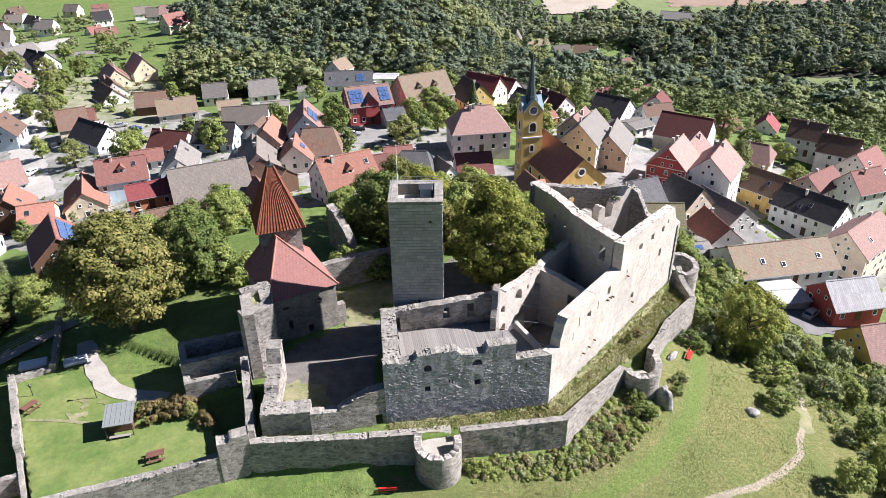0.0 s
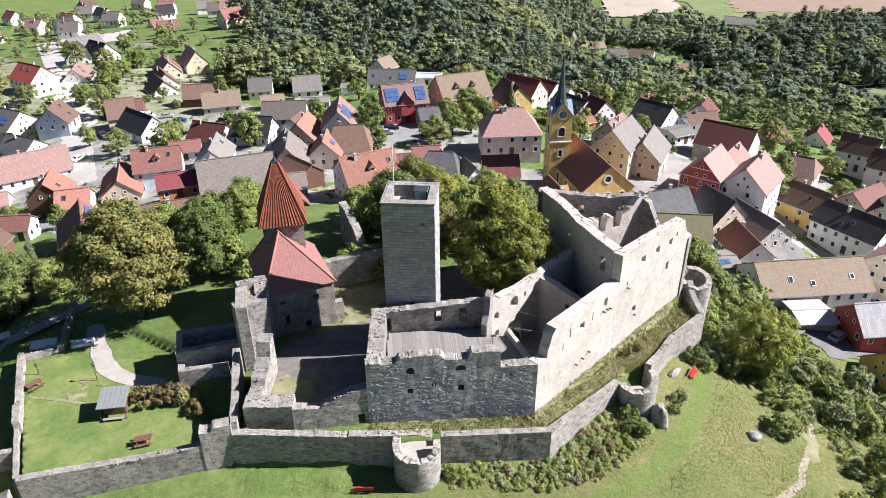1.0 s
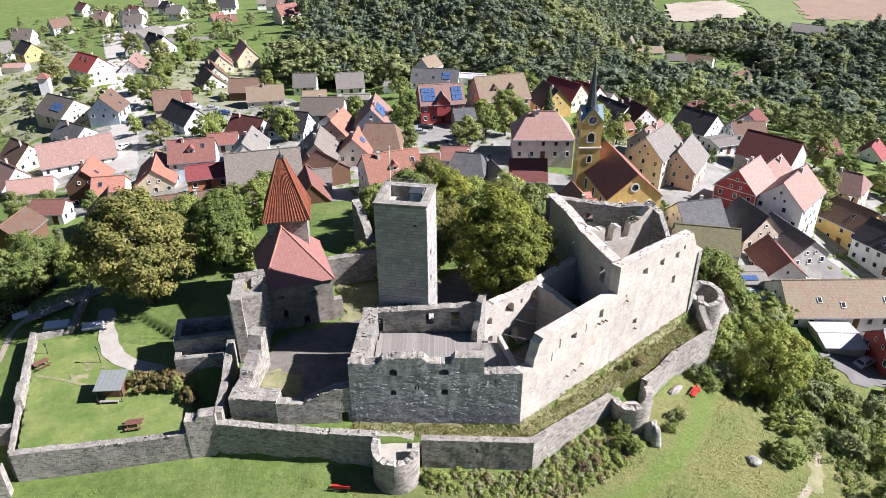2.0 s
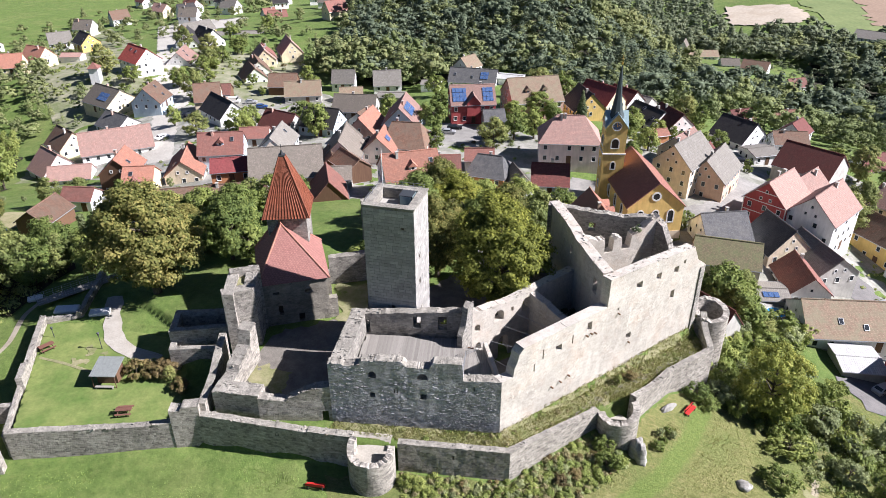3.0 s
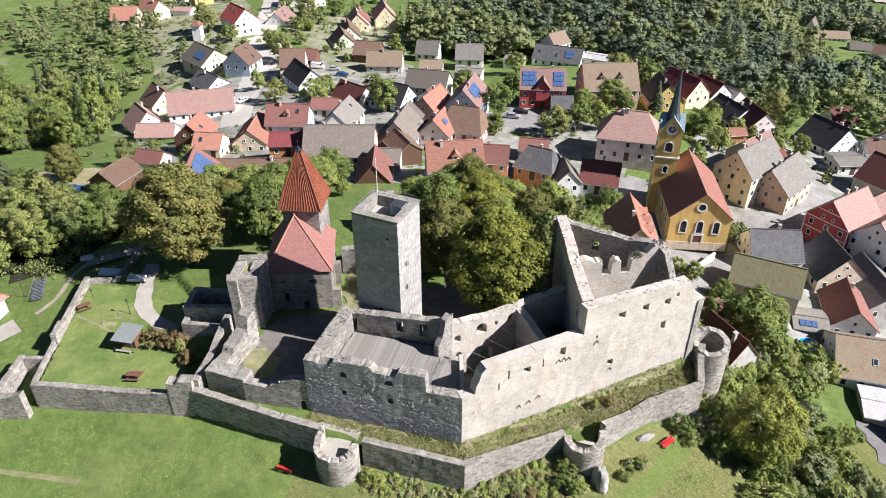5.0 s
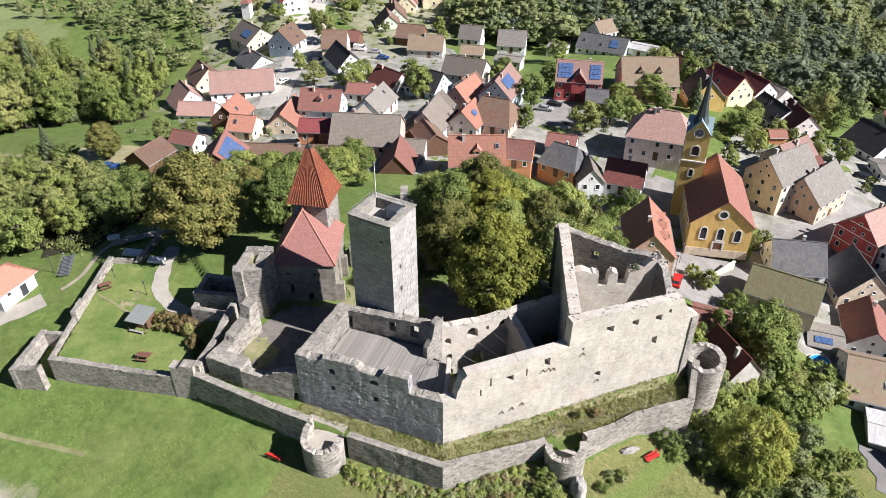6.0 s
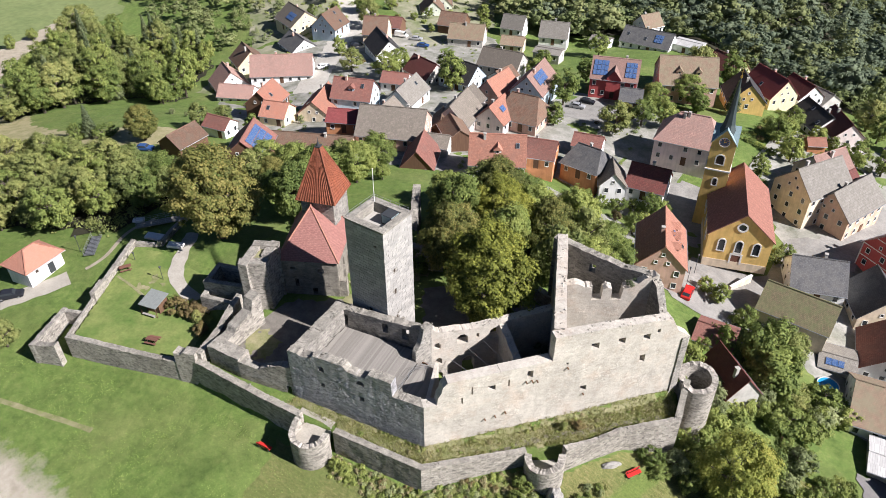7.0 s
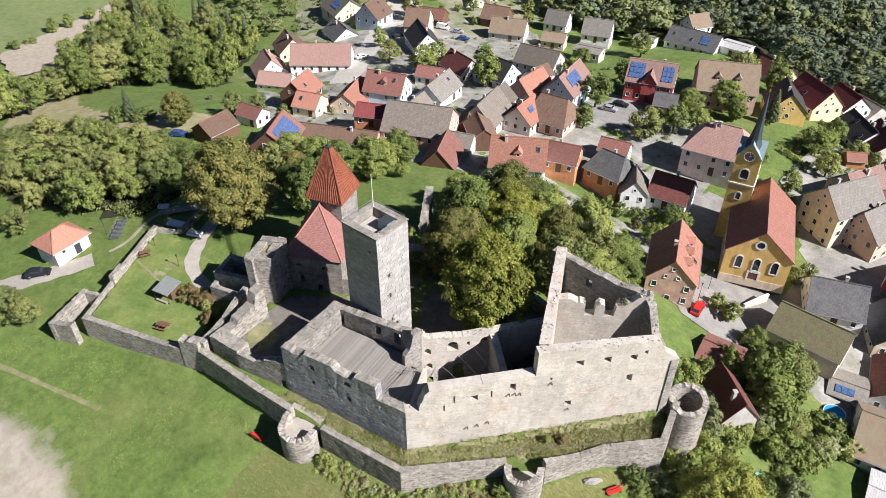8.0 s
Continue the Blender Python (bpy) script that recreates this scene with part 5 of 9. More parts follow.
slope = patch("slope_meadow", [(-6, 59.4), (-4, 50), (30, 38), (80, 46), (78, 90), (64, 108), (47, 101), (40, 90.8), (38.6, 91.2), (33.4, 85.4), (28.6, 77.4), (29.2, 75.0), (24.4, 74.8), (14.9, 64.3), (1.6, 62.2)], M_ROUGH, "dry yellowish grass of the east slope with a mown way", "meadow", 0.03, 0.5, 0.25)
along(slope, "mown", [(6, 54), (18.4, 58.3), (26.1, 63.9), (32.2, 71.4), (35.6, 78), (38.0, 85.5)], 1.15)
along(slope, "worn", [(52.5, 81), (51.5, 76.5), (48.3, 72), (47.2, 69), (43.2, 65.4), (38, 62), (33.9, 60.4), (26, 57)], 0.55)
patch("bare_spot", [(50.6, 78.5), (52.4, 78.3), (51.6, 74.0), (49.6, 72.6)], M_TURF, "bare sandy spot on the slope track", "path", 0.06, 0.3, 0.5)
ribbon("hut_drive", [(-85, 42), (-72, 48), (-66.5, 53.5), (-62.8, 60), (-61, 64.5)], 4.2, M_GRAVEL, "gravel drive to the small hut", lift=0.06)
ribbon("meadow_path", [(-61, 65), (-60, 69.5), (-63.8, 77.7), (-62, 84)], 0.9, M_PATH, "narrow trodden path in the meadow", lift=0.06)


# ---- village houses ----
def window_pair(w, h, surround):
    """A window's frame with its sill, and its pane, in the wall's plane (x, z), looking to -y."""
    f = 0.1
    o = [(-w / 2, -h / 2), (w / 2, -h / 2), (w / 2, h / 2), (-w / 2, h / 2)]
    i = [(-w / 2 + f, -h / 2 + f), (w / 2 - f, -h / 2 + f), (w / 2 - f, h / 2 - f), (-w / 2 + f, h / 2 - f)]
    v = [(x, -0.12 if z < 0 else -0.05, z) for x, z in o] + [(x, -0.06, z) for x, z in i] + [(x, 0.06, z) for x, z in o] + [(x, 0.06, z) for x, z in i]
    q = []
    for k in range(4):
        j = (k + 1) % 4
        q += [(k, j, 4 + j, 4 + k), (4 + k, 4 + j, 12 + j, 12 + k), (8 + k, 12 + k, 12 + j, 8 + j), (j, k, 8 + k, 8 + j)]
    fr = (v, q)
    pane = boxes((-w / 2 + f, w / 2 - f, -0.015, 0.03, -h / 2 + f, h / 2 - f))
    return mesh_from("window", *fr, surround), mesh_from("pane", *pane, M_GLASS)


WIN = {"std": window_pair(1.0, 1.3, M_WHITE), "small": window_pair(0.7, 0.8, M_WHITE), "wide": window_pair(1.9, 1.3, M_WHITE)}


def put_window(parent, m, size="std"):
    a, b = WIN[size]
    ob = part("window", a, M_WHITE, parent)
    ob.matrix_local = m
    part("pane", b, M_GLASS, ob)
    return ob


DOOR = mesh_from("door", *boxes((-0.5, 0.5, -0.06, 0.05, 0, 2.1), (-0.58, -0.502, -0.08, 0.05, 0, 2.18), (0.502, 0.58, -0.08, 0.05, 0, 2.18), (-0.5, 0.5, -0.08, 0.05, 2.102, 2.18)), M_BROWNWOOD)


def solar_field(parent, roof_m, cols, rows, u0, s0):
    """Panels on a roof slope; roof_m: x along the ridge, y up the slope, z out of it."""
    for c in range(cols):
        for r in range(rows):
            ob = part("solar_panel", SOLAR, M_SOLAR, parent)
            ob.matrix_local = roof_m @ pose(u0 + c * 1.03, s0 + r * 1.63, 0.09)


SOLAR = mesh_from("solar_panel", *boxes((0, 0.95, 0, 1.5, 0, 0.05)), M_SOLAR)


PLOTS = []


def ridge_roll(x0, x1, z, n=6):
    """One stepped roll of overlapping ridge tiles along x."""
    count = max(2, int((x1 - x0) / 0.5))
    v, f = [], []
    for k in range(count):
        for u, r in ((k / count, 0.16), ((k + 0.96) / count, 0.13)):
            v += [(x0 + (x1 - x0) * u, r * math.cos(2 * math.pi * j / n), z + r * math.sin(2 * math.pi * j / n)) for j in range(n)]
    for k in range(2 * count - 1):
        f += [(k * n + j, k * n + (j + 1) % n, (k + 1) * n + (j + 1) % n, (k + 1) * n + j) for j in range(n)]
    return v, f + [tuple(range(n - 1, -1, -1)), tuple(range((2 * count - 1) * n, 2 * count * n))]


def house(x, y, ang, length, half, ridge, eave, roof_mat, wall_mat, label, windows=True, storeys=0, chimneys=1, over=0.4, seed=0, solar=None, hip=0.0, gable_mat=None, dormers=0, skylights=0, base_drop=1.5, name="house", doors=1):
    """A gabled or hipped house whose ridge runs along its x; ridge and eave: heights in the world."""
    rnd = random.Random(seed or int(abs(x * 7 + y * 13)))
    z0 = min(gz(x + a, y + b) for a in (-3, 3) for b in (-3, 3))
    if eave - z0 < 2.2:
        z0 = eave - 2.4
    hr, he = ridge - z0, eave - z0
    PLOTS.append((x, y, max(length / 2, half) + 0.8))
    root = thing(name, pose(x, y, z0, 0, 0, ang), label, "house" if name == "house" else name.replace("_", " "), "village houses")
    L = length / 2
    h2 = L - hip
    v, f = [], []
    b = -base_drop
    body = [(-L, -half, b), (L, -half, b), (L, half, b), (-L, half, b), (-L, -half, he), (L, -half, he), (L, half, he), (-L, half, he)]
    if hip:
        wf = [(0, 1, 5, 4), (1, 2, 6, 5), (2, 3, 7, 6), (3, 0, 4, 7), (4, 5, 6, 7)]
    else:
        body += [(-L, 0, hr - 0.08), (L, 0, hr - 0.08)]
        wf = [(0, 1, 5, 4), (1, 2, 6, 9, 5), (2, 3, 7, 6), (3, 0, 4, 8, 7), (4, 5, 9, 8), (6, 7, 8, 9)]
    part("wall", (body, wf), wall_mat, root)
    # roof: slopes with thickness
    slope = (hr - he) / half
    t = 0.2
    eo = he - slope * over
    X = L + (over * 0.6 if not hip else over)
    xr = X if not hip else h2
    yo = half + over
    rv = [(-X, -yo, eo), (X, -yo, eo), (xr, 0, hr), (-xr, 0, hr), (X, yo, eo), (-X, yo, eo)]
    rv = [(p[0], p[1], p[2] + t) for p in rv] + rv
    rf = [(0, 1, 2, 3), (4, 5, 3, 2), (7, 6, 9, 8), (11, 10, 8, 9), (0, 6, 7, 1), (4, 10, 11, 5)]
    rf += [(1, 4, 2), (5, 0, 3), (7, 8, 10), (11, 9, 6), (1, 7, 10, 4), (5, 11, 6, 0)] if hip else [(1, 7, 8, 2), (2, 8, 10, 4), (0, 3, 9, 6), (3, 5, 11, 9)]
    roof = part("roof", (rv, rf), roof_mat, root)
    part("ridge_capping", ridge_roll(-xr, xr, hr + t + 0.02), roof_mat, roof)
    for sg in (-1, 1):
        part("gutter", tube((-X, sg * (yo + 0.06), eo + 0.12), (X, sg * (yo + 0.06), eo + 0.12), 0.08, n=6), M_STEEL, roof)
    for k in range(chimneys):
        cx = rnd.uniform(-0.55, 0.55) * L
        cy = rnd.choice((-0.5, 0.5, 0.9, -0.9))
        ch = hr + 0.75
        bm = bevel_box(0.55, 0.55, ch - (hr - abs(cy) * slope - 0.4), 0.02)
        o = part("chimney", bm, rnd.choice((W_SALMON, W_GREY, W_GREY)), root)
        o.location = (cx, cy, hr - abs(cy) * slope - 0.4)
        q = part("chimney_cap", boxes((-0.36, 0.36, -0.36, 0.36, 0, 0.1)), M_PAVE, o)
        q.location = (0, 0, ch - (hr - abs(cy) * slope - 0.4) + 0.002)
    tilt = math.degrees(math.atan(slope))
    slope_len = half / math.cos(math.atan(slope))
    front = pose(-L, -half, he + t / math.cos(math.atan(slope)), tilt, 0, 0)
    back = pose(L, half, he + t / math.cos(math.atan(slope)), tilt, 0, 180)
    for k in range(skylights):
        side = rnd.choice((front, back))
        ob = part("skylight", boxes((-0.42, 0.42, -0.6, 0.6, 0, 0.1)), M_STEEL, root)
        ob.matrix_local = side @ pose(rnd.uniform(1.5, max(1.6, length - 1.5)), rnd.uniform(1.2, max(1.3, slope_len - 1.5)), 0.0)
        part("pane", boxes((-0.34, 0.34, -0.52, 0.52, 0.102, 0.12)), M_GLASS, ob)
    if solar:
        side, cols, rows, u0, s0 = solar
        solar_field(root, front if side < 0 else back, cols, rows, u0, s0)
    for k in range(dormers):
        dx = -L + length * (k + 1) / (dormers + 1)
        yb = -half * 0.62
        zb = he + (half - abs(yb)) * slope
        dv = boxes((-0.8, 0.8, yb, yb + 2.0, zb - 0.4, zb + 1.0))
        o = part("dormer", moved(dv, Matrix.Translation((dx, 0, 0))), gable_mat or wall_mat, root)
        part("dormer_roof", ([(dx - 1.05, yb - 0.35, zb + 0.85), (dx + 1.05, yb - 0.35, zb + 0.85), (dx, yb - 0.35, zb + 1.85), (dx, yb + 2.6, zb + 1.85), (dx - 1.05, yb + 1.9, zb + 0.85), (dx + 1.05, yb + 1.9, zb + 0.85)], [(0, 1, 2), (1, 5, 3, 2), (4, 0, 2, 3), (0, 4, 5, 1), (4, 3, 5)]), roof_mat, o)
        put_window(root, Matrix.Translation((dx, yb - 0.02, zb + 0.45)), "small")
    if windows:
        n_st = storeys or max(1, int((he - 0.6) / 2.7))
        sides = [(length, pose(-L, -half, 0)), (length, pose(L, half, 0, 0, 0, 180)), (2 * half, pose(L, -half, 0, 0, 0, 90)), (2 * half, pose(-L, half, 0, 0, 0, 270))]
        seen = [q for q in sides if (pose(0, 0, 0, 0, 0, ang) @ q[1]).to_3x3().col[1].y > -0.5]
        for width, m in seen:
            n = max(1, int(width / 2.6))
            for s in range(n_st):
                zc = he - 1.25 - 2.75 * (n_st - 1 - s)
                for k in range(n):
                    u = width * (k + 0.5) / n + rnd.uniform(-0.12, 0.12)
                    if s == 0 and k == n // 2 and m is sides[0][1] and doors:
                        ob = part("door", DOOR, M_BROWNWOOD, root)
                        ob.matrix_local = m @ pose(u, 0, zc - 1.5)
                        continue
                    if rnd.random() < 0.16:
                        continue
                    put_window(root, m @ pose(u, 0, zc))
        if not hip:
            for width, m in [q for q in sides[2:] if q in seen]:
                gh = hr - he
                if gh > 2.6:
                    for du in ((-1.1, 1.1) if half > 4 else (0,)):
                        put_window(root, m @ pose(half + du, 0, he + 0.9), "small")
                    if gh > 4.2:
                        put_window(root, m @ pose(half, 0, he + 2.7), "small")
    return root, front, back


# the quarter west of the castle
house(-120.2, 172.3, 39, 19.5, 5.2, -9.8, -14.6, R_SALMON, W_WHITE, "long white house with salmon tiled gable roof", skylights=0)
house(-141.0, 176.0, -26, 10, 5, -13.0, -17.4, R_BROWN, W_CREAM, "cream house with brown tiled roof")
house(-134.0, 161.0, -26, 10, 5.2, -13.4, -18.4, R_SALMON, W_WHITE, "white barn house with salmon tiled roof")
house(-122.1, 154.4, 26, 11, 3.4, -14.0, -16.6, R_SALMON, W_WHITE, "low white annex with salmon tiled roof", chimneys=0)
house(-94.5, 142.0, 109, 9, 4.2, -2.6, -6.4, R_ORANGE, M_BROWNWOOD, "brown timber house with bright orange tiles", skylights=2)
house(-87.0, 138.5, 19, 7, 3.6, -4.0, -6.6, R_ORANGE, W_CREAM, "cream annex with orange tiled roof", skylights=2, chimneys=0)
house(-81.8, 149.8, -67, 13, 4.4, -4.2, -7.8, R_ORANGE, W_BEIGE, "beige house with steep orange tiled roof", skylights=1)
house(-75.2, 156.4, 21, 11, 4.2, -1.0, -5.0, R_RED, W_BLUE, "pale blue house with red tiles and dormer", dormers=1, skylights=1)
house(-62.0, 138.4, 26, 8.8, 3.4, 0.8, -1.0, R_CRIMSON, W_ORANGE, "orange house with low crimson roof", chimneys=0)
house(-50.0, 141.7, 24, 16, 6.0, 3.4, -1.4, R_GREY, W_SALMON, "long salmon house with weathered grey roof", skylights=1)
house(-63.5, 127.2, 26, 20, 3.2, -1.4, -3.2, R_BROWN, W_SALMON, "long low outbuilding with brown tiled roof", chimneys=1, doors=0)
house(-37.1, 134.8, -64, 10, 3.6, 1.5, -2.6, R_RED, M_BROWNWOOD, "small timber barn with red tiled roof", windows=False, chimneys=0, name="barn")
house(-64.9, 166.1, 101, 12.4, 4.0, -2.8, -6.4, R_LIGHT, W_WHITE, "white gabled house with pale grey roof", skylights=1)
house(-61.0, 152.0, 100, 9, 3.4, -2.6, -5.6, R_GREY, W_WHITE, "small white house with grey roof")
house(-69.8, 114.0, -59, 11, 4.5, 3.5, -0.5, R_RED, M_BROWNWOOD, "dark timber house with solar panels on red roof", chimneys=0, solar=(1, 8, 3, 1, 0.3))
house(-88.1, 109.6, -86, 8.5, 3.4, 0.2, -2.2, R_BROWN, M_BROWNWOOD, "dark weathered timber barn", windows=False, chimneys=0, name="barn")
house(-89.8, 121.9, 10, 6.7, 2.6, -2.2, -4.0, R_RED, W_WHITE, "small white garden house with red tiles", chimneys=0)
house(-101.7, 201.3, 146, 14, 4.6, -8.0, -12.4, R_DARK, W_WHITE, "white house with dark tiled gable roof")
house(-113.8, 212.8, 28, 8.5, 4.8, -7.8, -12.4, R_BROWN, W_BEIGE, "beige house with brown tiled roof")
house(-74.5, 188.0, -15, 10.7, 4.2, -6.0, -9.6, R_MAROON, W_GREY, "grey house with maroon tiled roof", skylights=1)
house(-62.5, 190.4, -5, 11, 4.6, -4.6, -9.0, R_DARK, W_BLUE, "pale blue house with black tiled roof", skylights=2)
house(-47.5, 170.5, -78, 7, 3.6, -2.0, -5.4, R_GREY, W_GREY, "grey gabled house with weathered roof", chimneys=0)
house(-43.8, 160.2, -78, 12, 4.6, 0.5, -4.2, R_GREY, W_PINK, "plastered house with steep grey roof")
house(-46.4, 183.7, 89, 11, 4.0, -2.4, -6.4, R_ORANGE, W_SALMON, "salmon house with stepped gable and orange roof")
house(-58.3, 206.5, 9, 13, 4.8, -5.5, -9.2, R_GREY, W_GREY, "long house with dark grey tile roof")
house(-38.0, 150.0, -40, 9, 3.0, -0.4, -2.6, R_BROWN, M_BROWNWOOD, "low shed with rusty brown roof", windows=False, chimneys=0, name="shed")
house(-38.6, 142.5, 20, 7, 2.8, -0.6, -2.4, R_GREY, W_GREY, "small grey outbuilding with patched roof", windows=False, chimneys=0, name="shed")
house(-37.2, 188.3, 99, 14, 4.5, 0.2, -4.4, R_SALMON, W_BLUE, "pale blue house with solar panels on tiled roof", solar=(-1, 6, 2, 2.5, 2.0), skylights=2)
house(-31.0, 171.5, 6, 11, 5.4, 0.2, -4.6, R_BROWN, W_SALMON, "salmon house with brown tiled roof", hip=1.8, skylights=1)
house(-36.0, 166.0, 96, 9, 4.0, -0.6, -4.4, R_ORANGE, W_PINK, "pink house with orange roof and solar panel", solar=(-1, 2, 1, 3, 2.2))
house(-20.8, 141.2, 30, 12, 5.4, 5.2, 0.8, R_ORANGE, W_WHITE, "white house with large orange tiled roof", dormers=1, skylights=2)
root, fr, _ = house(-22.0, 208.1, 19, 13, 5.6, -0.3, -4.4, R_SALMON, W_RED, "red house with solar panels and central gable", solar=(-1, 4, 3, 0.5, 0.9), chimneys=1)
solar_field(root, fr, 3, 3, 9.4, 0.9)
g = part("cross_gable", ([(-1.9, -6.0, 3.5), (1.9, -6.0, 3.5), (1.9, -2, 3.5), (-1.9, -2, 3.5), (-1.9, -6.0, 7.4), (1.9, -6.0, 7.4), (0, -6.0, 9.6), (-1.9, -2, 7.4), (1.9, -2, 7.4), (0, -1.6, 9.6)], [(0, 1, 5, 6, 4), (1, 2, 8, 5), (3, 0, 4, 7), (0, 3, 2, 1), (4, 6, 9, 7), (6, 5, 8, 9)]), W_RED, root)
part("gable_roof", ([(-2.3, -6.4, 7.1), (0, -6.4, 9.85), (0, -0.6, 9.85), (-2.3, -2.2, 7.1), (2.3, -6.4, 7.1), (2.3, -2.2, 7.1)], [(0, 1, 2, 3), (1, 4, 5, 2)]), R_SALMON, g)
house(-16.5, 152.8, 17, 8, 3.4, 0.2, -2.6, R_RED, W_ORANGE, "orange house with red tiled roof", skylights=0)
house(-6.5, 158.2, -4, 9, 4.4, -1.0, -4.4, R_SLATE, W_ORANGE, "orange house with slate grey hipped roof", hip=1.5)
house(0.4, 156.4, 118, 7, 2.8, -2.8, -5.8, R_GREY, W_WHITE, "narrow white gabled house with grey roof", chimneys=0)
house(7.5, 160.6, 8, 8.5, 4.2, -2.6, -6.2, R_MAROON, W_WHITE, "white house with dark red tiled roof", skylights=1)
house(-174.6, 233.6, 20, 3.4, 1.7, -10.5, -12.0, R_RED, W_WHITE, "slim white transformer hut with red roof", chimneys=0, windows=False, hip=1.5, name="hut")
house(-222.6, 277.8, 15, 9, 3.0, -21.0, -22.0, R_SALMON, W_WHITE, "low garage with salmon roof", chimneys=0, windows=False, name="garage")
house(33.1, 213.4, 30, 4.5, 1.9, -11.0, -12.2, R_ORANGE, W_ORANGE, "small orange garden hut", chimneys=0, windows=False, name="hut")
house(-42.6, 166.6, 30, 5.5, 2.2, -3.6, -5.0, R_DARK, M_BROWNWOOD, "dark lean-to shed between the houses", chimneys=0, windows=False, name="shed")
house(-44.6, 154.0, -60, 7, 2.2, -1.8, -3.8, R_BROWN, M_BROWNWOOD, "brown lean-to shed beside the grey house", chimneys=0, windows=False, name="shed")
house(-55.3, 232.0, 10, 9, 3.2, -12.6, -13.2, R_LIGHT, W_GREY, "flat roofed grey outbuilding", chimneys=0, name="outbuilding")
house(-78.0, 178.0, 20, 8, 3.0, -7.6, -9.6, R_RED, W_WHITE, "small white outbuilding with red roof", chimneys=0, name="outbuilding")
house(-11.0, 168.0, 12, 7, 2.6, -3.6, -5.6, R_RED, W_WHITE, "small white shed with red roof", chimneys=0, name="shed")
house(-52.0, 196.5, 80, 7, 3.0, -6.4, -8.6, R_BROWN, W_GREY, "small grey outbuilding with brown roof", chimneys=0, name="outbuilding")
house(63.0, 272.0, 30, 9, 4.0, -22.0, -25.6, R_MAROON, W_WHITE, "white house with maroon roof among trees")
house(84.0, 302.0, 10, 12, 4.0, -30.5, -33.0, R_RED, W_WHITE, "low white house with red roof among trees")
house(-6.0, 222.0, 26, 16, 7.0, -0.8, -6.4, R_TAN, W_SALMON, "large barn with tan tiled roof and dormers", dormers=2, chimneys=0)
house(-14.0, 201.5, 20, 6, 3.6, -5.0, -7.0, R_SLATE, W_GREY, "grey annex with slate roof", chimneys=0)
house(9.6, 180.4, 9, 15, 5.4, 2.4, -2.8, R_SALMON, W_PINK, "pink rectory with hipped salmon roof", hip=4.0, storeys=2, chimneys=2)
# the edge of the village by the wood
house(-81.8, 254.8, 14, 8.4, 4.0, -12.9, -16.6, R_LIGHT, W_WHITE, "white house with light grey roof", chimneys=0)
house(-63.7, 252.3, 20, 10, 4.4, -11.1, -15.2, R_LIGHT, W_WHITE, "white house with pale grey roof")
house(-72.0, 237.0, 20, 8, 3.2, -13.4, -15.4, R_TAN, W_BEIGE, "low beige garage with tan roof", chimneys=0)
house(-99.7, 240.7, 14, 10, 4.0, -11.4, -15.0, R_BROWN, M_BROWNWOOD, "dark shed with brown roof", chimneys=0, windows=False, name="shed")
house(-88.3, 232.5, 22, 12.5, 4.6, -11.0, -14.8, R_TAN, W_GREY, "grey house with tan tiled roof")
house(-118.0, 226.0, 20, 9, 3.6, -12.4, -15.0, R_RED, M_BROWNWOOD, "open timber shed with red roof", chimneys=0, windows=False, name="shed")
house(-35.0, 270.6, 2, 18, 5.0, -13.5, -17.4, R_SLATE, W_WHITE, "long white house with dark slate roof", skylights=2, solar=(-1, 3, 2, 12, 1.5))
house(-21.5, 274.0, -4, 10, 3.6, -16.0, -16.6, R_WHITE, W_WHITE, "white flat roofed garage", chimneys=0)
house(-49.5, 262.0, 4, 7, 3.0, -16.6, -17.4, R_LIGHT, W_WHITE, "white carport with pale roof", chimneys=0, windows=False, name="carport")
house(-40.0, 282.0, 60, 8, 4.0, -12.0, -15.6, R_TAN, W_WHITE, "white house with tan gable roof")
house(14.4, 238.9, 143, 13, 4.8, -6.4, -11.2, R_CRIMSON, W_CREAM, "cream house with crimson tiled roof", skylights=3)
house(-3.1, 259.0, 155, 12, 3.8, -12.0, -15.8, R_MAROON, W_CREAM, "pale yellow house with maroon roof")
house(10.0, 226.5, 117, 11, 5.0, -4.6, -9.6, R_DARK, W_YELLOW, "yellow house with black tiled roof")
house(30.1, 230.3, 132, 13, 4.6, -9.8, -13.4, R_DARK, W_WHITE, "white house with black roof and skylights", skylights=4)
house(36.5, 226.8, 123, 12, 4.2, -8.9, -12.6, R_MAROON, W_PINK, "house with dark maroon tiled roof")
house(22.0, 246.0, 140, 10, 4.2, -9.4, -13.0, R_MAROON, W_WHITE, "white house with maroon tile roof")
house(27.0, 251.0, 150, 9, 4.0, -13.0, -15.6, R_LIGHT, W_GREY, "grey house with pale roof", chimneys=0)
# round the church
house(38.4, 192.0, 61, 10, 4.4, -3.6, -7.4, R_SALMON, W_BEIGE, "beige house with pale salmon roof", skylights=1)
house(38.2, 179.6, 61, 13, 5.0, -0.6, -5.4, R_LIGHT, W_BEIGE, "tall beige house with wooden balconies", storeys=3)
house(45.6, 181.4, 69, 14, 4.9, -4.2, -8.8, R_LIGHT, W_PEACH, "peach house with pale grey roof", storeys=2)
house(42.3, 183.2, 69, 13, 3.0, -4.6, -7.6, R_MAROON, W_PEACH, "peach middle house with maroon roof", chimneys=1)
red, _, _ = house(59.1, 170.0, 57, 12, 5.0, -4.1, -9.0, R_SALMON, W_RED, "red gabled house with white framed windows", storeys=2, chimneys=2)
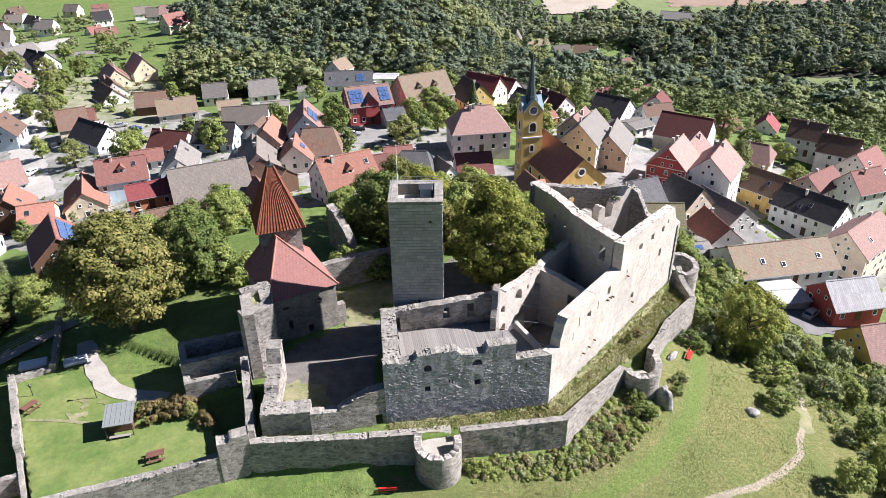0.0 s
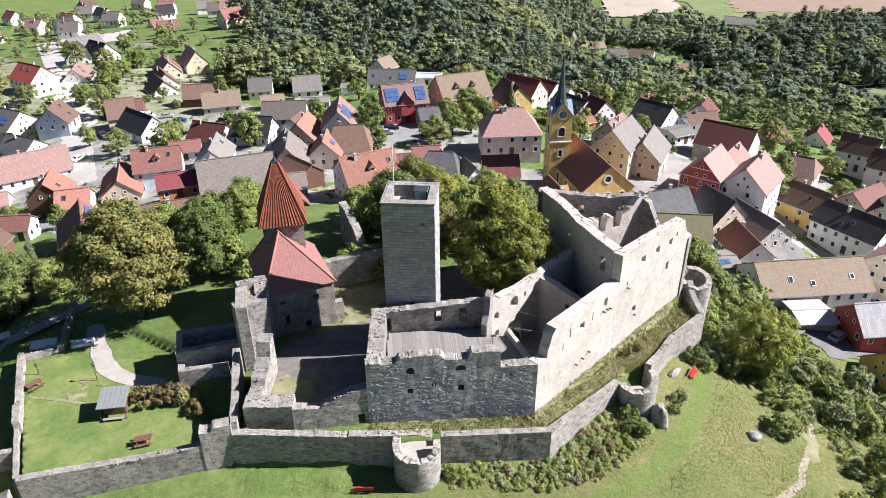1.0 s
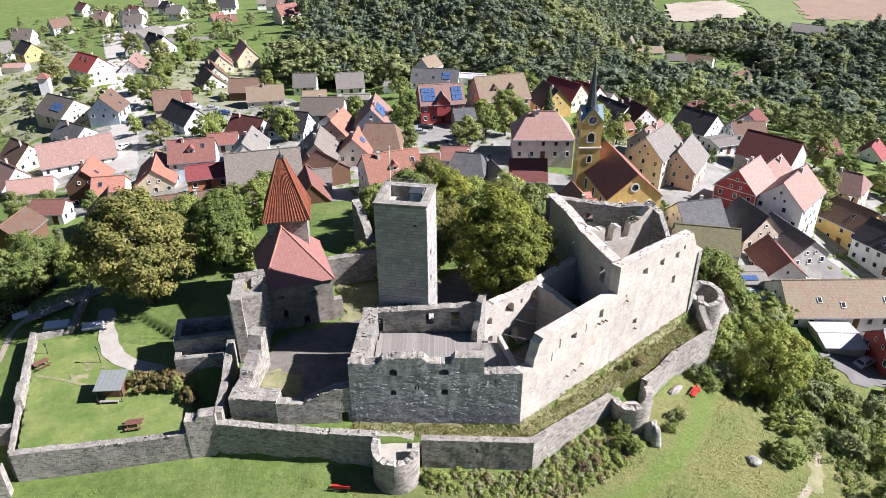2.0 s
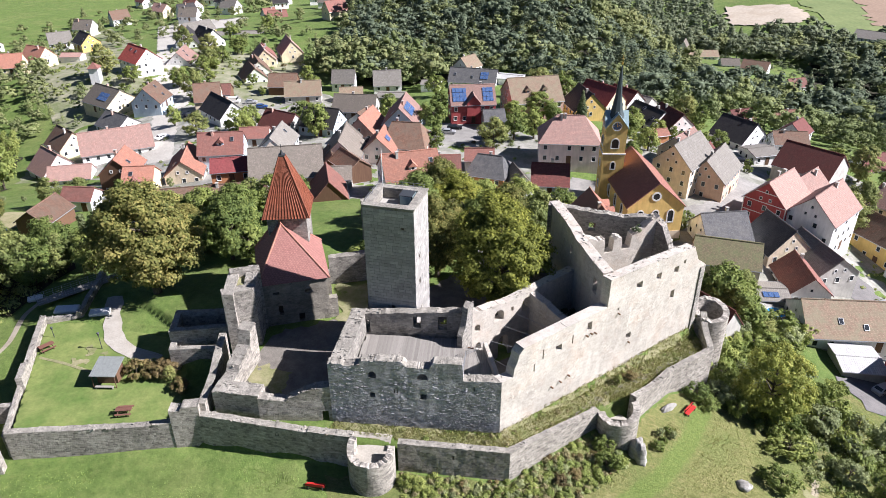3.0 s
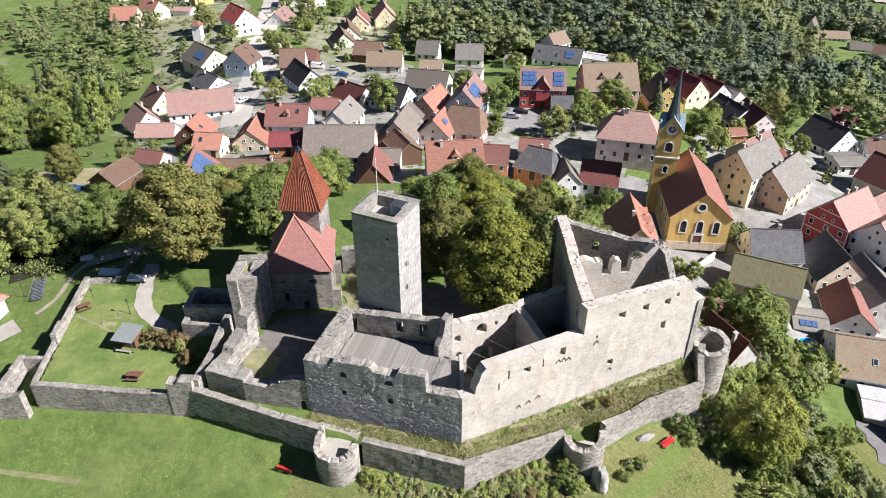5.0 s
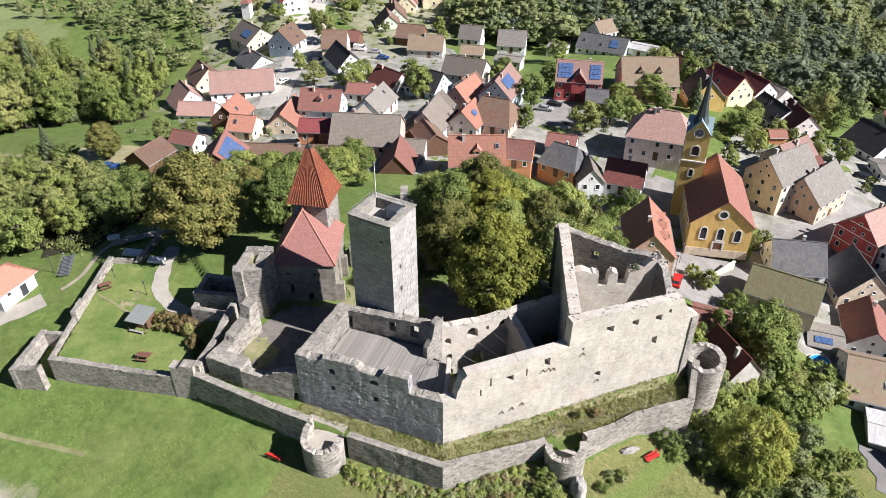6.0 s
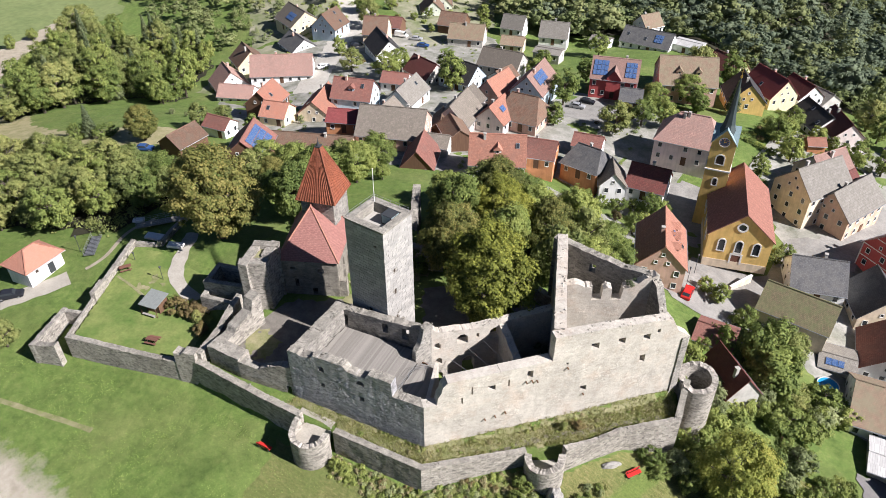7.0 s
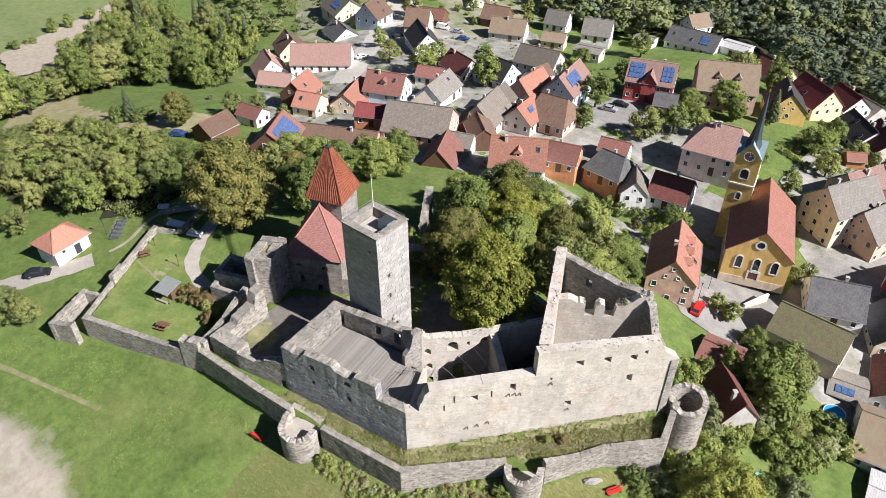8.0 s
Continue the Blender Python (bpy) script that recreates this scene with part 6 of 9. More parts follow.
for z in (-9.0, -11.75, -6.6):
    w = 5.0 if z <= -9.0 else 5.0 * (z + 4.1) / -4.9
    part("trim_band", boxes((-6.06, -6.002, -w, w, z - 0.1 - red.location.z, z + 0.1 - red.location.z)), M_WHITE, red, "white painted trim band")
for y in (-4.9, 4.9):
    part("corner_trim", boxes((-6.06, -6.002, y - 0.12, y + 0.12, -0.5, -9.12 - red.location.z)), M_WHITE, red, "white painted corner strip")
house(68.5, 166.5, 57, 14, 5.4, -4.6, -9.6, R_SALMON, W_WHITE, "tall white gabled house with salmon roof", storeys=3, chimneys=1)
house(66.6, 178.5, 57, 10, 4.4, -6.4, -10.4, R_SALMON, W_CREAM, "cream house with salmon roof", chimneys=1)
house(72.9, 203.6, -33, 15, 6.4, -9.1, -14.2, R_MAROON, W_GREY, "large barn with maroon tiled roof", windows=False, chimneys=0, name="barn")
house(57.2, 231.6, 139, 12, 6.0, -12.0, -17.0, R_DARK, W_WHITE, "white house with large black roof")
house(62.0, 217.5, 28, 8, 4.0, -15.6, -16.4, R_LIGHT, W_WHITE, "white garage with flat grey roof", chimneys=0)
house(72.0, 232.0, 10, 10, 4.0, -15.0, -17.6, R_BROWN, W_WHITE, "low white house with red brown roof", chimneys=1)
house(76.0, 244.0, 60, 8, 4.0, -15.4, -18.6, R_MAROON, W_WHITE, "small house with maroon roof")
house(20.0, 134.6, 111, 13.3, 4.4, 1.3, -3.2, R_ORANGE, W_SALMON, "salmon plaster house with orange roof and dormers", dormers=3, skylights=1, solar=(-1, 2, 1, 6, 2.4))
house(45.7, 139.3, -2, 12.5, 4.2, -6.1, -9.6, R_GREEN, W_BEIGE, "barn with mossy green and red tiles", chimneys=0, windows=False, name="barn")
house(45.8, 153.0, 21, 10, 5.0, -6.8, -11.0, R_SLATE, W_WHITE, "white house with slate grey roof")
house(57.6, 153.8, 117, 10, 5.0, -7.6, -12.6, R_SLATE, W_BEIGE, "beige house with dark slate roof", chimneys=0)
house(66.0, 152.0, -65, 14, 4.6, -11.0, -14.4, R_LIGHT, W_GREY, "grey workshop with pale fibre cement roof", chimneys=0)
house(61.1, 142.0, 101, 11, 4.0, -11.1, -14.6, R_RED, W_WHITE, "small white house with red tiled roof")
house(54.6, 135.8, 10, 6, 3.2, -14.0, -14.6, R_LIGHT, W_GREY, "low shed with pale grey roof", chimneys=0, windows=False, name="shed", solar=(-1, 3, 1, 1.0, 0.6))
house(68.9, 128.7, 10, 22, 6.0, -10.0, -14.0, R_TAN, W_WHITE, "long white house with mossy tan roof", skylights=3, chimneys=0)
house(40.7, 112.6, -42, 8.4, 2.9, -3.7, -7.2, R_MAROON, W_GREY, "garden house with steep dark maroon roof", chimneys=1, windows=False)
house(35.6, 122.6, 5, 6.5, 3.2, -7.0, -8.4, R_RED, W_SALMON, "small shed with red roof", chimneys=0, windows=False, name="shed")
# the lower village to the east
house(86.6, 174.8, -52, 12, 5.0, -15.0, -19.0, R_BROWN, W_YELLOW, "yellow house with brown tiled roof", skylights=1)
house(93.2, 162.0, -52, 16, 5.0, -15.2, -19.2, R_DARK, W_WHITE, "long white house with black tiled roof", skylights=4)
house(93.7, 141.0, 39, 16, 5.2, -12.0, -16.4, R_SALMON, W_BEIGE, "beige house with salmon tiled roof", skylights=1)
house(76.5, 114.0, 10, 10, 4.4, -10.0, -13.6, R_WHITE, W_RED, "dark red house with white sheet roof", chimneys=0)
house(75.4, 99.9, 10, 9, 5.0, -10.0, -14.6, R_SALMON, W_YELLOW, "yellow house with salmon tiled roof")
house(66.6, 117.6, 7, 7, 3.6, -14.6, -15.0, R_WHITE, W_GREY, "carport with flat white roof", chimneys=0, windows=False, name="carport")
house(114.7, 212.5, -38, 10.5, 4.2, -15.0, -19.2, R_BROWN, W_WHITE, "white semi-detached house with dark brown roof", chimneys=2)
house(119.3, 201.2, -38, 11, 4.2, -15.6, -19.8, R_BROWN, W_WHITE, "white semi-detached house with brown tile roof", chimneys=2)
house(90.6, 192.8, -33, 9, 5.0, -14.0, -17.8, R_SALMON, W_BEIGE, "beige house with salmon hipped roof", hip=1.5)
house(110.1, 171.6, 20, 10, 4.6, -13.0, -17.4, R_RED, W_GREENISH, "pale green house with red tiled roof", skylights=1)
house(101.0, 176.0, 36, 12, 4.2, -15.4, -18.6, R_RED, W_BEIGE, "house with long red tiled roof")
house(118.0, 186.0, 36, 11, 4.6, -13.6, -17.8, R_RED, W_WHITE, "white house with red tile roof", skylights=1)
house(122.0, 158.0, 30, 12, 4.8, -14.0, -18.2, R_RED, W_CREAM, "cream house with red tiled roof", skylights=1)
house(96.0, 232.0, 30, 9, 4.0, -20.0, -23.6, R_MAROON, W_WHITE, "white house with maroon roof")
house(112.0, 236.0, 60, 9, 4.0, -21.0, -24.8, R_CRIMSON, W_WHITE, "white house with bright red roof")
# the upper village, far off
house(-164.5, 248.0, 154, 13, 5.4, -7.2, -11.8, R_BRIGHT, W_WHITE, "tall white house with bright red roof", skylights=2)
house(-153.3, 213.2, -20, 14, 6.4, -12.0, -16.6, R_GREY, W_CREAM, "cream house with grey solar roof", solar=(-1, 5, 2, 6.5, 2.0))
house(-140.8, 199.7, -21, 12, 5.0, -16.0, -19.6, R_SLATE, W_WHITE, "white bungalow with slate roof")
house(-135.5, 212.0, 100, 10, 5.0, -9.6, -14.4, R_BROWN, W_BLUE, "pale blue house with brown roof", skylights=3)
house(-182.0, 308.0, -64, 14, 5.0, -15.0, -20.0, R_DARK, W_WHITE, "white house with black roof", skylights=2)
house(-174.7, 313.1, -31, 13, 5.5, -15.0, -20.6, R_DARK, W_WHITE, "white gabled house with black skylit roof", skylights=5)
house(-162.0, 272.0, -74, 13, 5.0, -14.0, -18.6, R_SALMON, W_WHITE, "white house with salmon roof", skylights=2)
house(-125.6, 299.8, -54, 13, 4.8, -14.0, -19.4, R_SALMON, W_CREAM, "cream gabled house with salmon roof")
house(-130.5, 284.0, -55, 12, 4.6, -14.2, -18.8, R_SALMON, W_CREAM, "pale house with salmon roof")
house(-125.5, 268.5, -54, 13, 4.6, -14.4, -19.0, R_BROWN, W_GREENISH, "pale green house with brown roof")
house(-121.0, 256.5, -50, 11, 4.6, -14.0, -18.2, R_BROWN, W_GREENISH, "pale green house with brown gable roof")
house(-133.0, 290.0, -55, 12, 4.4, -15.4, -19.4, R_RED, W_WHITE, "white house with red roof")
house(-140.0, 388.8, 50, 12, 4.6, -15.0, -20.0, R_RED, W_CREAM, "cream house with red roof at the wood")
house(-186.9, 410.7, 38, 11, 5.0, -27.0, -32.0, R_RED, W_SALMON, "salmon house with red roof")
house(-200.0, 425.0, 50, 8, 4.2, -29.0, -33.0, R_RED, W_WHITE, "white house with red roof")
house(-205.0, 352.0, 60, 16, 6.0, -22.0, -26.0, R_LIGHT, W_YELLOW, "yellow hall with pale metal roof", chimneys=0)
house(-178.0, 345.0, 20, 30, 7.0, -24.0, -26.6, R_LIGHT, W_GREY, "long low hall with pale flat roof", chimneys=0)
for k, (hx, hy, rm_, wm) in enumerate(((-241, 310, R_DARK, W_YELLOW), (-286, 364, R_GREY, W_WHITE), (-264, 318, R_LIGHT, W_WHITE), (-230, 266, R_ORANGE, W_CREAM), (-226, 246, R_ORANGE, W_CREAM), (-308, 316, R_BROWN, W_WHITE),
                                       (-240, 400, R_GREY, W_WHITE), (-255, 420, R_DARK, W_WHITE), (-235, 440, R_LIGHT, W_WHITE), (-215, 470, R_DARK, W_WHITE), (-270, 450, R_RED, W_WHITE), (-180, 470, R_GREY, W_WHITE), (-290, 400, R_BROWN, W_WHITE), (-165, 455, R_SALMON, W_WHITE))):
    zz = gz(hx, hy)
    house(hx, hy, (37 * k) % 90 - 30, 11, 4.8, zz + 9, zz + 4.6, rm_, wm, "detached village house with gabled roof", skylights=1)
for k, (hx, hy, rm_, wm) in enumerate(((-300, 520, R_RED, W_WHITE), (-286, 498, R_GREY, W_WHITE), (-262, 478, R_DARK, W_WHITE), (-246, 540, R_RED, W_WHITE), (-272, 552, R_GREY, W_CREAM), (-310, 545, R_BROWN, W_WHITE), (-230, 505, R_SALMON, W_WHITE), (-325, 475, R_RED, W_WHITE), (-200, 500, R_GREY, W_WHITE), (-280, 430, R_SALMON, W_CREAM))):
    zz = gz(hx, hy)
    house(hx, hy, (53 * k) % 90 - 40, 11, 4.6, zz + 8.6, zz + 4.6, rm_, wm, "white village house with gabled roof on the far slope", skylights=1)
# across the valley
house(100.2, 498.0, -18, 16, 6.5, -62.0, -66.0, R_BROWN, W_WHITE, "white valley house with brown roof")
house(86.0, 515.0, 10, 12, 5, -66, -69, R_GREY, W_WHITE, "white house with grey roof in the valley")
house(70.0, 545.0, 15, 22, 6, -69, -72, R_TAN, W_WHITE, "long white building with tan roof in the valley")
house(58.0, 552.0, 80, 10, 5, -64, -72, R_GREY, W_WHITE, "white tower house in the valley", chimneys=0)
house(48.0, 530.0, 5, 18, 5, -68, -71, R_BROWN, W_BEIGE, "low building with brown roof in the valley")
house(198.0, 604.0, -25, 34, 9, -63.0, -67.0, R_LIGHT, W_WHITE, "long pale farm hall across the valley", chimneys=0)
house(120.0, 470.0, 30, 12, 5, -64, -68, R_RED, W_WHITE, "house with red roof in the valley")

# ---- parish church ----
church = thing("church_nave", pose(25.76, 146.08, -12.5, 0, 0, 18.5), "yellow parish church with white window surrounds and tiled roof", "church")
NL, NW_, NE, NR = 20.5, 12.1, 7.9, 13.2


def arch_hole_frame(w, h, d, n=10):
    """A white surround for a round-headed window, and its dark pane; origin at the sill's middle."""
    def outline(wi, hi):
        pts = [(-wi / 2, 0), (wi / 2, 0)]
        for k in range(n + 1):
            a = math.pi * k / n
            pts.append((wi / 2 * math.cos(a), hi - wi / 2 + wi / 2 * math.sin(a)))
        return pts
    o, i = outline(w + 0.5, h + 0.25), outline(w, h)
    o = [(x, z - 0.2 if k < 2 else z) for k, (x, z) in enumerate(o)]
    m = len(o)
    v = [(x, -d, z) for x, z in o] + [(x, -d, z) for x, z in i] + [(x, 0.02, z) for x, z in o] + [(x, 0.02, z) for x, z in i]
    f = []
    for k in range(m):
        j = (k + 1) % m
        f += [(k, j, m + j, m + k), (2 * m + j, 2 * m + k, 3 * m + k, 3 * m + j), (j, k, 2 * m + k, 2 * m + j), (m + k, m + j, 3 * m + j, 3 * m + k)]
    pane = [(x, -d * 0.3, z) for x, z in i]
    return (v, f), (pane, [tuple(range(m))])


bodyv = [(0, 0, 0), (NW_, 0, 0), (NW_, NL, 0), (0, NL, 0), (0, 0, NE), (NW_, 0, NE), (NW_, NL, NE), (0, NL, NE), (NW_ / 2, 0, NR - 0.1), (NW_ / 2, NL, NR - 0.1)]
part("wall", (bodyv, [(0, 1, 5, 8, 4), (1, 2, 6, 5), (2, 3, 7, 9, 6), (3, 0, 4, 7), (5, 6, 9, 8), (7, 4, 8, 9)]), W_YELLOW, church)
ro = 0.35
sl = (NR - NE) / (NW_ / 2)
rv = [(-ro, -0.3, NE - ro * sl + 0.2), (NW_ / 2, -0.3, NR + 0.2), (NW_ / 2, NL + 0.3, NR + 0.2), (-ro, NL + 0.3, NE - ro * sl + 0.2), (NW_ + ro, -0.3, NE - ro * sl + 0.2), (NW_ + ro, NL + 0.3, NE - ro * sl + 0.2)]
rv += [(a, b, c - 0.22) for a, b, c in rv]
part("roof", (rv, [(0, 1, 2, 3), (1, 4, 5, 2), (0, 6, 7, 1), (1, 7, 10, 4), (3, 2, 8, 9), (2, 5, 11, 8), (6, 9, 8, 7), (7, 8, 11, 10), (0, 3, 9, 6), (4, 10, 11, 5)]), R_CHURCH, church)
part("eaves_cornice", boxes((-0.15, 0.0, 0, NL, NE - 0.5, NE - 0.1), (NW_, NW_ + 0.15, 0, NL, NE - 0.5, NE - 0.1)), W_CREAM, church)
sur, pan = arch_hole_frame(1.15, 2.7, 0.12)
for wx in (2.8, 6.1, 9.4):
    o = part("window", sur, M_WHITE, church)
    o.location = (wx, 0, 4.2)
    part("pane", pan, M_GLASS, o)
for wy in (4, 9, 14):
    for xx, rz in ((0, 270), (NW_, 90)):
        o = part("window", sur, M_WHITE, church)
        o.matrix_local = pose(xx, wy, 4.0, 0, 0, rz)
        part("pane", pan, M_GLASS, o)
rose = part("round_window", moved(ring(0, 0, 1.05, 0.72, 0, [(0, 0.14), (360, 0.14)], n=24, rag=0), pose(5.8, 0.02, 10.2, 90, 0, 0)), M_WHITE, church)
part("pane", moved(disc(0, 0, 0.05, 0.73, 24), pose(5.8, 0.02, 10.2, 90, 0, 0)), M_GLASS, rose)
dr = part("door", boxes((5.2, 6.9, -0.05, 0.05, 1.5, 3.5)), M_BENCHWOOD, church, "brown wooden church door")
part("door_surround", boxes((4.85, 5.198, -0.12, 0.05, 1.5, 3.9), (6.902, 7.25, -0.12, 0.05, 1.5, 3.9), (5.2, 6.9, -0.12, 0.05, 3.502, 3.9)), M_WHITE, dr)
part("plinth", boxes((-0.08, NW_ + 0.08, -0.08, NL, 0, 1.9)), W_BEIGE, church)

ctower = thing("church_tower", pose(20.9, 162.6, -13.0, 0, 0, 12.0), "yellow church tower with clock faces and pointed dark spire", "church tower")
T = 2.45
CTH = 20.6
part("shaft", boxes((-T, T, -T, T, 0, 14.2)), W_YELLOW, ctower)
part("string_course", boxes((-T - 0.14, T + 0.14, -T - 0.14, T + 0.14, 14.2, 14.5)), M_WHITE, ctower)
part("belfry", boxes((-T + 0.06, T - 0.06, -T + 0.06, T - 0.06, 14.5, CTH)), W_YELLOW, ctower)
gsur, gpan = arch_hole_frame(1.5, 2.1, 0.12)
ssur, span = arch_hole_frame(0.8, 1.6, 0.1)
for k in range(4):
    m = pose(0, 0, 0, 0, 0, 90 * k)
    gb = part("gable", moved(([(-T + 0.06, -T + 0.06, CTH), (T - 0.06, -T + 0.06, CTH), (0, -T + 0.06, CTH + 3.0), (0, 0, CTH + 3.0)], [(0, 1, 2), (1, 3, 2), (0, 2, 3)]), m), W_YELLOW, ctower)
    part("gable_roof", moved(([(-T - 0.2, -T - 0.12, CTH - 0.1), (0, -T - 0.12, CTH + 3.25), (0, 0, CTH + 3.25), (T + 0.2, -T - 0.12, CTH - 0.1), (-T - 0.2, -T - 0.12, CTH - 0.35), (0, -T - 0.12, CTH + 3.0), (T + 0.2, -T - 0.12, CTH - 0.35)], [(0, 1, 2), (1, 3, 2), (0, 4, 5, 1), (1, 5, 6, 3)]), m), M_VERDI, gb, "pale copper gable roof")
    cl = part("clock_face", moved(disc(0, 0, 0, 0.95, 28), m @ pose(0, -T + 0.0, CTH + 0.3, 90, 0, 0)), M_CLOCK, ctower, "dark blue clock face with gilded rim")
    part("clock_rim", moved(ring(0, 0, 1.08, 0.93, -0.05, [(0, 0.06), (360, 0.06)], n=28, rag=0), m @ pose(0, -T + 0.0, CTH + 0.3, 90, 0, 0)), M_WHITE, cl)
    part("clock_pointers", moved(joined(boxes((-0.05, 0.05, -0.1, 0.7, 0.03, 0.06)), moved(boxes((-0.06, 0.06, -0.1, 0.5, 0.07, 0.1)), pose(0, 0, 0, 0, 0, -60)), *[moved(boxes((-0.05, 0.05, 0.72, 0.88, 0.02, 0.05)), pose(0, 0, 0, 0, 0, 30 * j)) for j in range(12)]), m @ pose(0, -T + 0.0, CTH + 0.3, 90, 0, 0)), M_GOLD, cl)
    o = part("belfry_window", moved(gsur, m @ pose(0, -T + 0.07, 15.8)), M_WHITE, ctower)
    part("pane", moved(gpan, m @ pose(0, -T + 0.07, 15.8)), M_DARKHOLE, o)
    for zz in (10.8, 5.5):
        o = part("window", moved(ssur, m @ pose(0, -T, zz)), M_WHITE, ctower)
        part("pane", moved(span, m @ pose(0, -T, zz)), M_GLASS, o)
sp = []
n8 = 8
sv, sf = [], []
for w, z in ((2.35, CTH + 0.9), (1.25, CTH + 3.4), (0.75, CTH + 6.5), (0.12, CTH + 13.2)):
    for k in range(n8):
        a = 2 * math.pi * (k + 0.5) / n8
        sv.append((w * math.cos(a), w * math.sin(a), z))
for j in range(3):
    for k in range(n8):
        sf.append((j * n8 + k, j * n8 + (k + 1) % n8, (j + 1) * n8 + (k + 1) % n8, (j + 1) * n8 + k))
part("spire", (sv, sf), M_COPPER, ctower)
part("finial", joined(tube((0, 0, CTH + 13.1), (0, 0, CTH + 15.2), 0.05), boxes((-0.4, 0.4, -0.04, 0.04, CTH + 14.5, CTH + 14.6)), tube((0, 0, CTH + 13.4), (0, 0, CTH + 13.8), 0.22, 0.18)), M_GOLD, ctower, "gilded cross and ball")

# ---- village ground ----
patch("hall_forecourt", [(-256, 405), (-208, 414), (-190, 372), (-226, 358)], M_STREET, "pale paved forecourt of the hall", "square", 0.3, 4.0)
LANE = [(-230, 124), (-178, 96), (-146, 80), (-128, 84), (-96, 108), (-92, 118), (-104, 118), (-128, 104), (-150, 104), (-190, 122)]
ribbon("village_street", [(-100, 160), (-106, 171), (-113, 182), (-121, 196), (-136, 222), (-148, 242), (-170, 273), (-192, 305), (-215, 338), (-252, 392)], 9.0, M_STREET, "pale sandy village street", "street", 0.12, 2.0)
patch("village_square", [(-126, 218), (-134, 238), (-150, 250), (-158, 240), (-142, 222), (-132, 210)], M_STREET, "pale sandy square in the upper village", "square", 0.10, 1.2)
patch("upper_gardens", [(-96, 216), (-124, 240), (-150, 258), (-176, 300), (-140, 312), (-112, 290), (-92, 258)], M_GARDENS, "patchy gardens and yards of the upper village", "ground", 0.05, 1.6)
patch("upper_gardens", [(-124, 150), (-140, 150), (-156, 190), (-200, 230), (-250, 260), (-300, 400), (-200, 300), (-150, 232)], M_GARDENS, "patchy gardens along the village street", "ground", 0.05, 2.0)
patch("parking_lot", [(-30, 182), (-16, 184), (-6, 194), (-8, 200), (-28, 199.5)], M_COURT, "pale paved forecourt with parked cars", "car park", 0.12, 1.2)
patch("church_square", [(22, 128), (36, 126), (40, 138), (41, 148), (50, 160), (56, 176), (62, 192), (52, 196), (44, 172), (37.5, 166), (37.2, 150), (23, 148.5)], M_COURT, "pale paved square before the church", "square", 0.12, 1.2)
CORE_COURT = [(7, 142), (16, 141), (22, 129), (23, 146), (24, 160), (30, 172), (14, 173), (2, 166), (4, 150)]
patch("church_lane", CORE_COURT, M_COURT, "grey paved lane beside the church", "square", 0.09, 1.2)
patch("lower_road", [(62, 184), (70, 178), (78, 160), (84, 146), (92, 128), (86, 126), (76, 142), (70, 158), (60, 176)], M_ASPHALT, "asphalt lane between houses", "road", 0.12, 1.4)
patch("pool_garden", [(44, 112), (56, 112), (57.5, 120), (56, 127), (50, 130), (45, 124)], M_LAWN, "small lawn between hedges beside the pool", "lawn", 0.1, 0.9)
patch("yard_paving", [(66, 104), (74, 106), (86, 122), (80, 124), (62, 112)], M_ASPHALT, "asphalt yard between houses", "road", 0.12, 1.4)
patch("village_paving", [(-128, 150), (-100, 132), (-80, 122), (-55, 124), (-38, 130), (-24, 134), (10, 140), (14, 165), (4, 200), (-30, 204), (-64, 214), (-84, 246), (-110, 238), (-142, 200)], M_VILLAGE, "patchy ground of yards and lanes", "ground", 0.04, 2.0)
patch("village_paving", [(40, 122), (100, 120), (120, 190), (70, 240), (24, 222), (22, 190), (40, 160)], M_VILLAGE, "patchy ground of yards and gardens", "ground", 0.04, 2.0)
patch("sand_pit", [(100, 690), (130, 680), (160, 684), (172, 710), (160, 760), (104, 770)], M_SAND, "pale sand pit across the valley", "quarry", 0.9, 5.0, 3)
patch("ploughed_field", [(215, 690), (300, 690), (420, 720), (400, 900), (230, 880)], M_FIELD, "reddish ploughed field", "field", 0.8, 8.0, 4)
patch("pasture", [(-50, 428), (30, 424), (60, 480), (20, 560), (-60, 540)], M_PASTURE, "light green pasture on the hilltop", "field", 0.7, 8.0, 4)
patch("pasture", [(180, 640), (260, 660), (460, 700), (560, 900), (160, 900)], M_PASTURE, "green meadows across the valley", "field", 0.5, 10.0, 4)
patch("pasture", [(-340, 90), (-216, 116), (-230, 150), (-250, 200), (-340, 240)], M_PASTURE, "green field beyond the wood", "field", 0.5, 6.0, 4)
patch("ploughed_field", [(-226, 111), (-242, 138), (-257, 169), (-266, 188), (-257, 190), (-241, 160), (-226, 139), (-197, 114), (-199, 105)], M_PATH, "pale harvested field strip", "field", 0.7, 1.0, 0.5)
patch("grassy_lane", LANE, M_DRY, "dry grassy lane between the woods", "lane", 0.1, 1.2, 0.8)


# ---- trees and shrubs ----
BLOCK = np.array([[-1, -1, -1], [1, -1, -1], [1, 1, -1], [-1, 1, -1], [-1, -1, 1], [1, -1, 1], [1, 1, 1], [-1, 1, 1]], float) * 0.5
BLOCK_F = np.array([[0, 3, 2, 1], [4, 5, 6, 7], [0, 1, 5, 4], [1, 2, 6, 5], [2, 3, 7, 6], [3, 0, 4, 7]])


